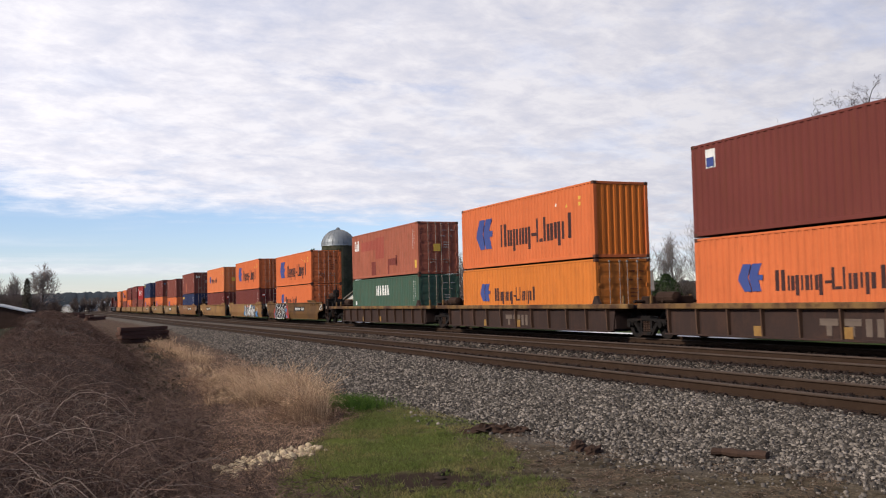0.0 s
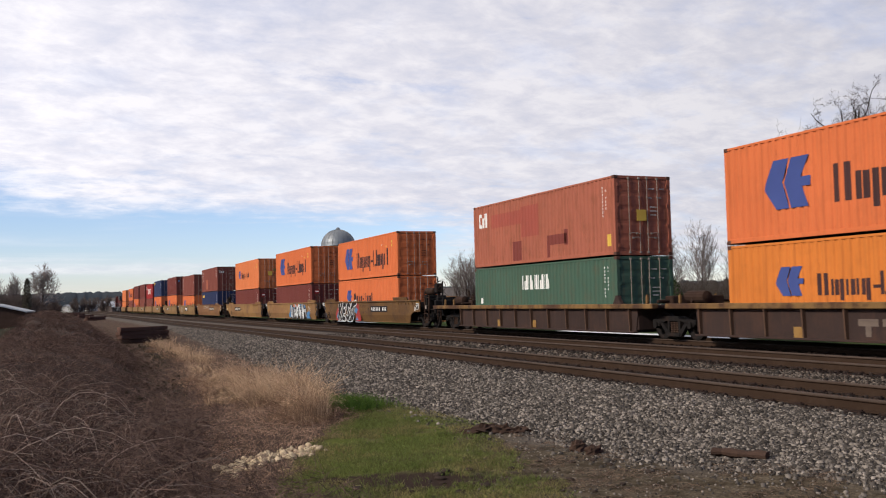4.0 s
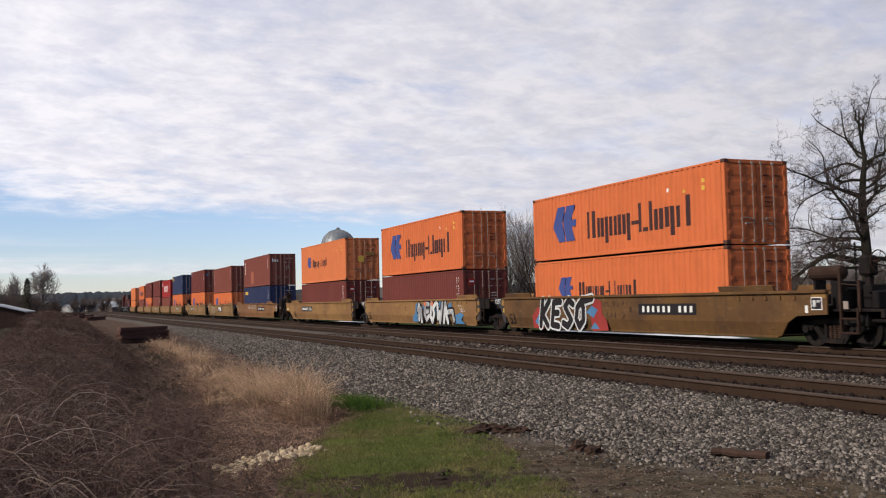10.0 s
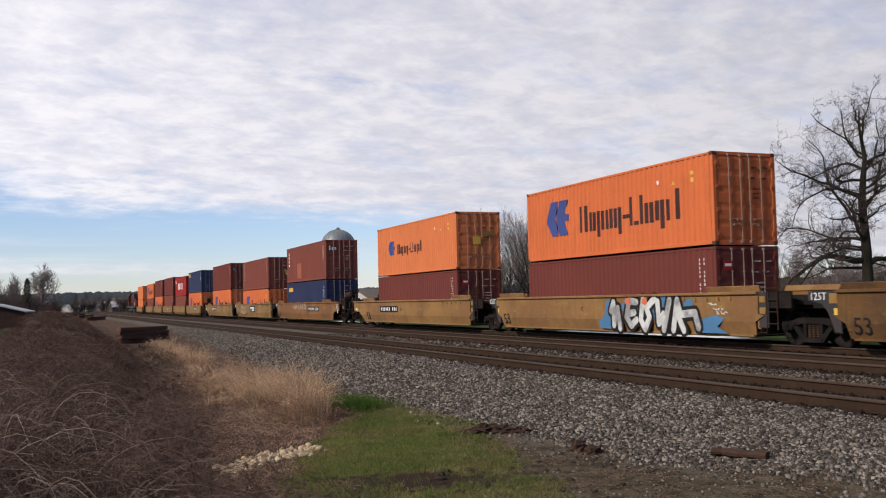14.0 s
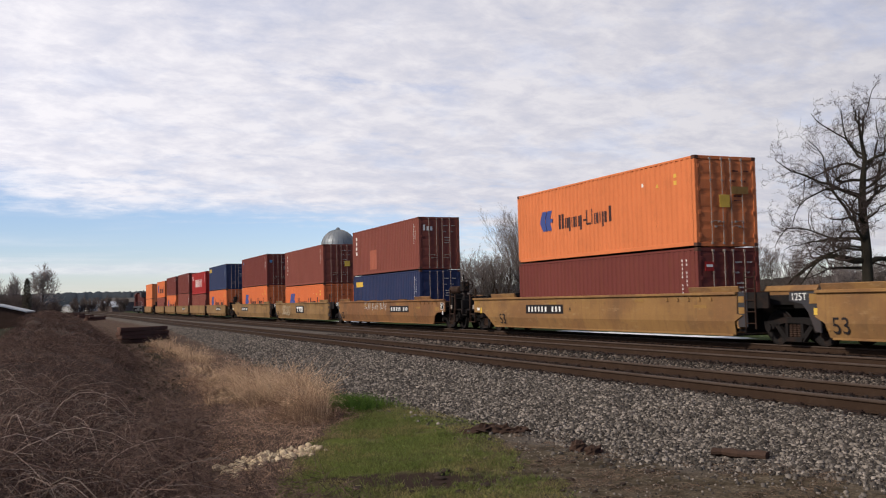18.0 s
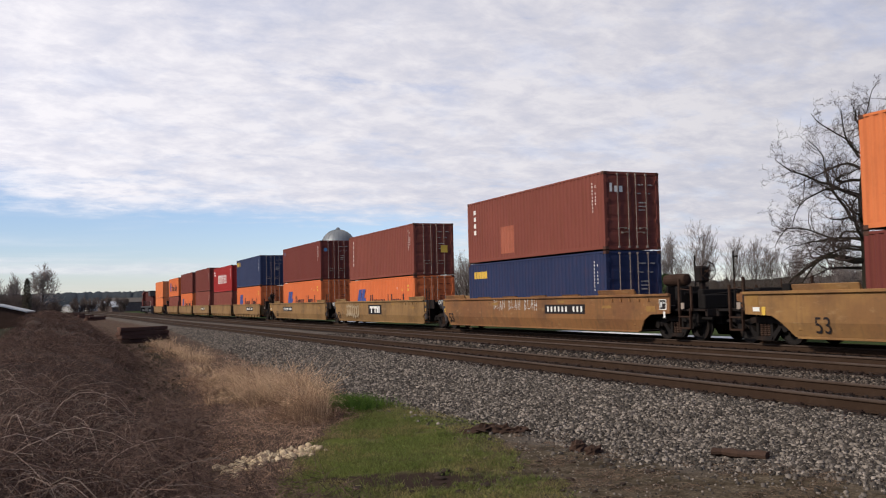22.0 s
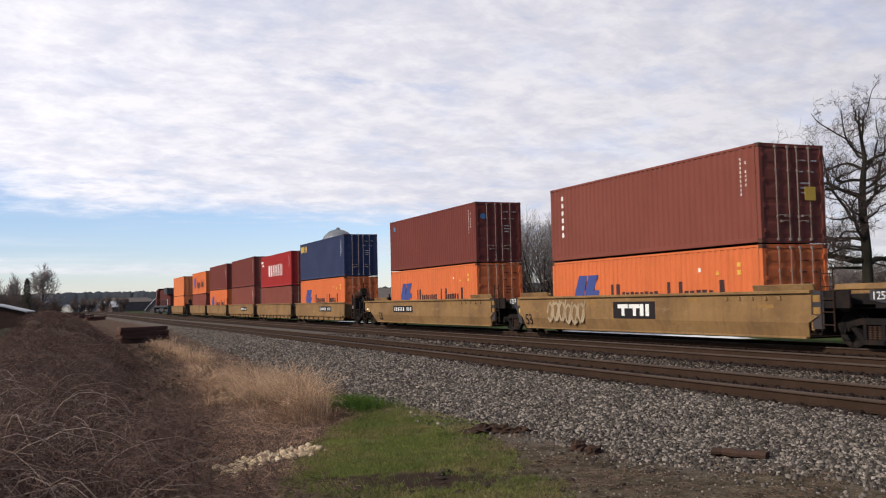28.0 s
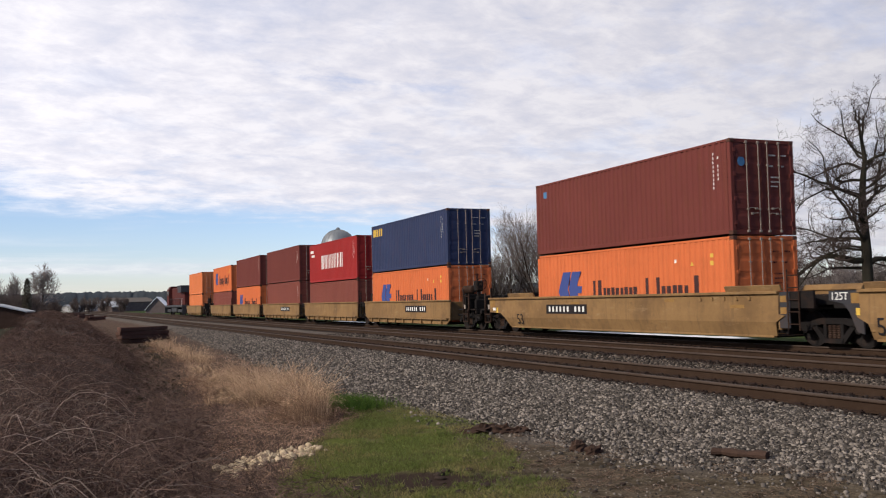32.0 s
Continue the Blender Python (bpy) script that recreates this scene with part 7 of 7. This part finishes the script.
for k in range(7):
    a = 2.75 - k * 0.83
    bar(R10U, "lettering_bar", a, a - 0.24, 0.95, 1.95, WHITE, label="white painted bar")
    bar(R10U, "lettering_bar", a - 0.34, a - 0.55, 0.95, 1.95, WHITE, label="white painted bar")
bar(R10U, "lettering_bar", 5.8, 4.9, 2.25, 2.45, WHITE, label="white painted bar")
bar(R10U, "lettering_bar", 5.6, 4.7, 1.95, 2.12, WHITE, label="white painted bar")
panel = bar(A0U, "label_panel", 5.38, 4.97, 2.1, 2.68, WHITE, label="small white panel with a blue field")
bar(A0U, "label_panel", 5.34, 5.01, 2.14, 2.42, LOGO_BLUE, -1.222, "blue field of the panel")
part("disc_mark", Shape().lathe([(0.14, 0), (0.14, 0.006)], (0, 0, 0), "y", 16), GRAF_BLUE, B8U, "round blue disc", pose(-0.82, -6.105, 2.2))
bar(B8U, "lettering_bar", 5.45, 5.2, 2.3, 2.55, GRAF_BLUE, label="small blue disc")
for c, h in ((H4L, STD), (H5L, STD)):
    part("door_plate", Shape().box(-0.95, -0.62, -0.006, 0.006, h - 0.75, h - 0.45), RED, c, "red plate on the door", pose(0, -6.115, 0))
    part("plate_bar", Shape().box(-0.90, -0.66, -0.003, 0.003, h - 0.62, h - 0.54), WHITE, c, "white bar on the red plate", pose(0, -6.126, 0))
for k, (w, z0, z1) in enumerate(((0.10, 2.14, 2.46), (0.14, 2.14, 2.36), (0.14, 2.14, 2.36))):
    part("lettering_bar", Shape().box(-0.95 + k * 0.20, -0.95 + k * 0.20 + w, -6.095, -6.088, z0, z1), WHITE, T6U, "white painted bar")
for c in (C2U, T7U, H5U):
    part("door_plate", Shape().box(-0.2, 0.2, -0.006, 0.006, -0.2, 0.2), YELLOW, c, "yellow placard on the door", pose(0.62 if c is T7U else -0.1, -6.12, 1.45))
part("door_plate", Shape().box(-0.55, 0.1, -0.006, 0.006, -0.12, 0.12), PATCH_YELLOW, H5U, "yellow repaint on the door", pose(0.75, -6.118, 1.8))


# ------------------------------------------------ sprayed pieces on the car sides
def poly(car, name, pts, mat, x, label):
    part(name, Shape().prism(pts, "x", x - 0.003, x), mat, car, label)


GLYPHS = {"B": (((0.1, 0), (0.15, 1), (0.7, 0.82), (0.2, 0.52), (0.8, 0.25), (0.1, 0)),), "L": (((0.1, 1), (0.1, 0), (0.75, 0.05)),), "A": (((0, 0), (0.45, 1), (0.8, 0)), ((0.15, 0.4), (0.75, 0.42))),
          "H": (((0.1, 0), (0.12, 1)), ((0.8, 0), (0.82, 1)), ((0.1, 0.5), (0.8, 0.5))), " ": (),
          "K": (((0.10, 0), (0.2, 1)), ((0.95, 1), (0.25, 0.45), (0.9, 0))),
          "E": (((0.9, 0.95), (0.2, 0.92), (0.1, 0.05), (0.8, 0.0)), ((0.15, 0.5), (0.7, 0.52))),
          "S": (((0.95, 0.85), (0.5, 1), (0.15, 0.75), (0.5, 0.5), (0.85, 0.25), (0.5, 0), (0.05, 0.12)),),
          "O": (((0.6, 1), (0.15, 0.7), (0.1, 0.3), (0.45, 0), (0.8, 0.25), (0.75, 0.7), (0.55, 0.95), (1.5, 1.06)),),
          "1": (((0, 0.6), (0.2, 0.9), (0.35, 0.1), (0.6, 0.7), (0.9, 0)),),
          "2": (((0.9, 0.9), (0.3, 0.95), (0.15, 0.4), (0.6, 0.1), (1.0, 0.3)), ((0.3, 0.5), (0.8, 0.55))),
          "3": (((0.2, 1), (0.1, 0.3), (0.5, 0), (0.8, 0.4), (0.5, 0.7), (1.1, 1)),),
          "4": (((0.1, 0.9), (0.3, 0.2), (0.6, 0.5), (0.7, 0), (1.0, 0.95)),),
          "5": (((0.15, 0), (0.3, 0.95), (0.6, 0.5), (1.6, 0.55), (1.9, 0.1)), ((0.4, 0.5), (0.9, 0)))}


def stroke_mesh(lines, width, x, step):
    """Painted strokes on a side: each segment a thin slab with round ends, one just over the other."""
    s = Shape()
    k = 0
    for line in lines:
        for (ya, za), (yb, zb) in zip(line[:-1], line[1:]):
            d = math.hypot(yb - ya, zb - za) or 1.0
            ny, nz = -(zb - za) / d * width / 2, (yb - ya) / d * width / 2
            a0 = math.atan2(nz, ny)
            out = [(ya + width / 2 * math.cos(a0 + math.pi * i / 5), za + width / 2 * math.sin(a0 + math.pi * i / 5)) for i in range(6)]
            out += [(yb + width / 2 * math.cos(a0 + math.pi + math.pi * i / 5), zb + width / 2 * math.sin(a0 + math.pi + math.pi * i / 5)) for i in range(6)]
            s.prism(out, "x", x - 0.001 - k * step, x - k * step)
            k += 1
    return s


def sprayed_word(car, text, y0, y1, z0, z1, fill, rim, label, wide=0.26, edge=0.09, x=-1.512):
    """Fat slanting letters side by side, each with its rim."""
    w = (y0 - y1) / len(text)
    for i, ch in enumerate(text):
        lines = [[(y0 - (i + 0.06 + 0.80 * p + 0.14 * q) * w, z0 + q * (z1 - z0)) for p, q in line] for line in GLYPHS[ch]]
        g = part("graffiti", stroke_mesh(lines, wide + edge, x - 0.006 * (i % 2), 0.0003), rim, car, label + ", rim of a letter")
        part("graffiti_fill", stroke_mesh(lines, wide, x - 0.012 - 0.001 * (i % 2), 0.0003), fill, g, label + ", filled letter")


def thin_word(car, text, y0, y1, z0, z1, mat, label, x=-1.508):
    """A word sprayed in thin lines."""
    w = (y0 - y1) / len(text)
    lines = [[(y0 - (i + 0.1 + 0.8 * p) * w, z0 + (q + 0.12 * math.sin(i * 2.3)) * (z1 - z0)) for p, q in line] for i, ch in enumerate(text) for line in GLYPHS[ch]]
    tagged(part("graffiti", stroke_mesh(lines, 0.026, x, 0.0002), mat, car, label), kind="stuff")


def scrawl(car, y0, y1, z0, z1, n, mat, seed, x=-1.508):
    """Thin unreadable marker scribble."""
    rnd = random.Random(seed)
    lines = []
    for i in range(n):
        a = y0 + (y1 - y0) * i / n
        w = (y1 - y0) / n
        lines.append([(a + w * rnd.uniform(0, 0.9), z0 + (z1 - z0) * rnd.uniform(0, 1)) for _ in range(4)])
    tagged(part("graffiti", stroke_mesh(lines, 0.024, x, 0.0002), mat, car, "thin unreadable sprayed scrawl"), kind="stuff")


CREAM_WORN = material("worn_cream_spray_paint", (0.25, 0.185, 0.115), 0.8, vary=0.35, grain=5.0, stain=(0.12, 0.07, 0.04), stains=0.7, stain_scale=2.0)
FADED_CREAM = material("almost_gone_cream_paint", (0.10, 0.072, 0.055), 0.8, vary=0.3, grain=5.0)
CARS = [ob for ob, u, z in MOVING if ob.name.startswith("well_car")]
k3, k4, k5, k6, k7, k8 = CARS[3:9]
for z, pts in ((0, [(5.75, 0.25), (5.85, 0.75), (5.4, 1.1), (4.9, 1.0), (4.9, 0.22)]), (1, [(1.3, 0.9), (1.0, 1.42), (0.55, 1.3), (0.5, 0.85), (0.2, 0.6), (0.1, 0.25), (1.2, 0.22)])):
    poly(k3, "graffiti", pts, GRAF_RED, -1.507, "red sprayed cloud")
for pts in ([(1.6, 0.9), (1.2, 1.15), (0.8, 1.0), (1.1, 0.7)], [(5.6, 0.5), (5.3, 0.8), (4.9, 0.6), (5.2, 0.3)], [(1.3, 0.3), (1.0, 0.55), (0.7, 0.3)]):
    poly(k3, "graffiti", pts, GRAF_BLUE, -1.5095, "pale blue sprayed splash")
sprayed_word(k3, "KESO", 5.25, 1.55, 0.36, 1.36, BLACK, GRAF_WHITE, "black and white sprayed letters", 0.26, 0.15)
scrawl(k3, 0.43, -0.94, 1.08, 1.32, 5, CHARCOAL, 4)
scrawl(k3, 0.18, -1.0, 0.68, 0.92, 5, CHARCOAL, 8)
for pts in ([(0.1, 0.35), (0.2, 0.6), (-0.2, 0.8), (-0.3, 1.3), (-0.9, 1.40), (-1.2, 1.1), (-1.0, 0.3)], [(-1.2, 1.0), (-1.6, 1.46), (-3.6, 1.46), (-4.3, 1.40), (-4.6, 0.9), (-4.0, 0.6)], [(-4.7, 1.0), (-4.9, 1.30), (-5.2, 1.36), (-5.35, 1.0)], [(-5.6, 0.7), (-6.3, 0.85), (-6.75, 0.75), (-6.4, 0.5), (-6.9, 0.3), (-5.6, 0.3)]):
    poly(k4, "graffiti", pts, GRAF_BLUE, -1.507, "blue sprayed cloud")
sprayed_word(k4, "12345", -0.5, -5.0, 0.36, 1.36, GRAF_FADE, BLACK, "grey and white sprayed shapes", 0.24, 0.22)
for a in (-1.55, -2.55):
    poly(k4, "graffiti", [(a, 1.22), (a - 0.05, 1.40), (a - 0.30, 1.42), (a - 0.34, 1.26), (a - 0.2, 1.16)], GRAF_ORANGE, -1.535, "orange sprayed spot")
for k in range(3):
    scrawl(k4, -6.0 - 0.2 * k, -6.5 - 0.2 * k, 1.12 - 0.13 * k, 1.22 - 0.13 * k, 4, GRAF_WHITE, 20 + k)
thin_word(k6, "BLAH BLAH BLAH", 2.84, -1.31, 1.02, 1.44, GRAF_WHITE, "thin white sprayed words")
rnd = random.Random(12)
for i in range(6):
    a, b = 5.85 - i * 0.48, rnd.uniform(0.62, 0.78)
    ring = [(a + 0.22 * math.cos(k * 0.8 + i), b + 0.2 + 0.36 * math.sin(k * 0.8 + i)) for k in range(8)]
    tagged(part("graffiti", stroke_mesh([ring, [(a, b - 0.1), (a - 0.3, b + 0.62)]], 0.10, -1.507 - 0.002 * i, 0.0002), CREAM_WORN, k7, "faded cream sprayed loops"), kind="stuff")
b7 = part("number_board", Shape().box(-0.004, 0.004, -1.25, 1.25, -0.29, 0.29), BLACK, k7, "black company board", pose(-1.508, 0.02, 0.99))
for a, w, lo, hi in ((0.95, 0.62, 0.06, 0.2), (0.72, 0.18, -0.2, 0.06), (0.25, 0.62, 0.06, 0.2), (0.02, 0.18, -0.2, 0.06), (-0.40, 0.2, -0.2, 0.2), (-0.72, 0.2, -0.2, 0.2)):
    part("lettering_bar", Shape().box(-0.009, -0.003, a - w, a, lo, hi), WHITE, b7, "pale painted bar")
for car, y in ((CARS[0], 0.7), (CARS[1], 1.0)):
    for a, w, lo, hi in ((0.0, 0.62, 0.60, 0.78), (-0.22, 0.18, 0.34, 0.6), (-0.75, 0.62, 0.60, 0.78), (-0.97, 0.18, 0.34, 0.6), (-1.5, 0.2, 0.34, 0.78), (-1.85, 0.2, 0.34, 0.78)):
        bar(car, "lettering_bar", y + a, y + a - w, lo, hi, FADED_CREAM, -1.466, "faded cream painted bar")
lettering("C", 0.24, BLACK, k4, Matrix.Translation((-1.506, 1.42, 0.94)) @ SIDE, "small black unit letter")
for car in (k3, k6):
    rp = part("route_plate", Shape().box(-0.004, 0.004, -0.19, 0.19, -0.17, 0.17), WHITE, car, "small white framed plate", pose(-1.509, -9.88, 1.17))
    part("plate_field", Shape().box(-0.007, -0.003, -0.165, 0.165, -0.145, 0.145), BLACK, rp, "dark field of the plate")
    part("plate_bar", Shape().box(-0.010, -0.006, 0.02, 0.12, -0.09, 0.09).box(-0.010, -0.006, -0.13, -0.02, 0.02, 0.09), GRAF_FADE, rp, "grey bars on the plate")
    part("route_plate", Shape().box(-0.005, 0.005, -0.05, 0.05, -0.10, 0.10), WHITE, car, "small pale card", pose(-1.509, -9.52 if car is k3 else -9.95, 1.02 if car is k3 else 0.84))
    part("corner_panel", Shape().box(-0.003, 0.003, -0.25, 0.25, -0.09, 0.09), PATCH_YELLOW, car, "ochre touched-up corner", pose(-1.505, -9.95 if car is k3 else -9.2, 1.40 if car is k3 else 1.03))
for car in (k5, k8):
    part("corner_panel", Shape().box(-0.003, 0.003, -0.24, 0.24, -0.16, 0.16), PATCH_YELLOW, car, "ochre touched-up corner", pose(-1.505, 9.9, 1.28))
    part("route_plate", Shape().box(-0.004, 0.004, -0.13, 0.13, -0.06, 0.06), WHITE, car, "small pale card", pose(-1.508, 9.75, 1.02))
    part("route_plate", Shape().box(-0.004, 0.004, -0.07, 0.07, -0.12, 0.12), YELLOW, car, "small pale yellow card", pose(-1.508, 9.45, 0.97))
for y0, y1, z0, z1 in ((-3.0, -3.5, 1.25, 1.35), (-6.2, -6.8, 1.05, 1.15), (3.0, 2.4, 1.2, 1.3)):
    for car in (k4, k5, k6, k7, k8):
        bar(car, "paint_patch", y0, y1, z0, z1, PATCH_YELLOW, -1.507, "small ochre paint patch")


# ------------------------------------------------ the locomotive at the far end
def build_locomotive(u):
    loco = on_train("locomotive", u, 0, "red and black diesel locomotive heading the container train", "locomotive")
    red = paint("locomotive_red", (0.060, 0.014, 0.011), 0.2, 0.2)
    grey = material("locomotive_dark_grey", (0.026, 0.024, 0.024), 0.6, vary=0.2)
    part("underframe", Shape().box(-1.5, 1.5, -11, 11, 1.25, 1.6, 0.05), grey, loco)
    part("hood", Shape().box(-1.0, 1.0, -10.2, 5.2, 1.6, 4.35, 0.08), red, loco, "red engine hood")
    part("radiator", Shape().prism([(-1.5, 3.5), (1.5, 3.5), (1.55, 4.55), (-1.55, 4.55)], "y", -10.3, -6.2), grey, loco, "flared dark radiator")
    cab = part("cab", Shape().prism([(-1.5, 1.6), (1.5, 1.6), (1.5, 4.1), (1.1, 4.7), (-1.1, 4.7), (-1.5, 4.1)], "y", 5.2, 8.0), red, loco, "red cab")
    for x in (-1.51, 1.51):
        part("window", Shape().box(x - 0.01, x + 0.01, 5.7, 7.4, 3.2, 3.9), DARK_GLASS, cab, "dark cab window")
    part("nose", Shape().prism([(-1.1, 1.6), (1.1, 1.6), (1.0, 3.2), (-1.0, 3.2)], "y", 8.0, 10.2), red, loco)
    part("fuel_tank", Shape().box(-1.35, 1.35, -3.2, 3.0, 0.45, 1.25, 0.15), grey, loco, "dark fuel tank")
    for y in (-6.8, 6.8):
        for sx in (-1, 1):
            part("truck_frame", Shape().box(sx * 1.2 - 0.08, sx * 1.2 + 0.08, y - 2.3, y + 2.3, 0.5, 0.95, 0.04), grey, loco)
        for k in (-1.8, 0, 1.8):
            w = part("wheelset", lambda: Shape().lathe([(0.1, -0.78), (0.52, -0.78), (0.52, -0.66), (0.1, -0.66)], (0, 0, 0), "x", 20).lathe([(0.1, 0.66), (0.52, 0.66), (0.52, 0.78), (0.1, 0.78)], (0, 0, 0), "x", 20), STEEL_DARK, loco, "", pose(0, y + k, 0.52), "locowheel")
            WHEELS.append((w, 0, y + k, 0.52, 0.52))
    for sx in (-1, 1):
        for k in range(12):
            part("stanchion", lambda: Shape().tube((0, 0, 0), (0, 0, 1.0), 0.025, n=6), WHITE if k in (0, 11) else grey, loco, "", pose(sx * 1.45, -10.6 + k * 1.45, 1.6), "stanch")
        part("handrail", lambda: Shape().tube((0, -10.6, 0), (0, 5.3, 0), 0.025, n=6), grey, loco, "", pose(sx * 1.45, 0, 2.6), "hrail")
    for yy, way in ((-11.2, -1), (11.2, 1)):
        part("pilot", Shape().prism([(-1.5, 0.3), (1.5, 0.3), (1.5, 1.4), (-1.5, 1.4)], "y", yy - 0.15, yy + 0.15), grey, loco)
        coupler(loco, yy, way)


build_locomotive(173.2)


def motions():
    """The train rolls down the line past the camera; its wheels turn with it."""
    for ob, u, z in MOVING:
        walk(ob, [(float(t), pose(TRAIN_X, u + run(t), z)) for t in range(33)])
    start = run(0)
    for w, x, y, z, r in WHEELS:
        walk(w, [(k / 10.0, pose(x, y, z, math.degrees((start - run(k / 10.0)) / r))) for k in range(321)])


motions()
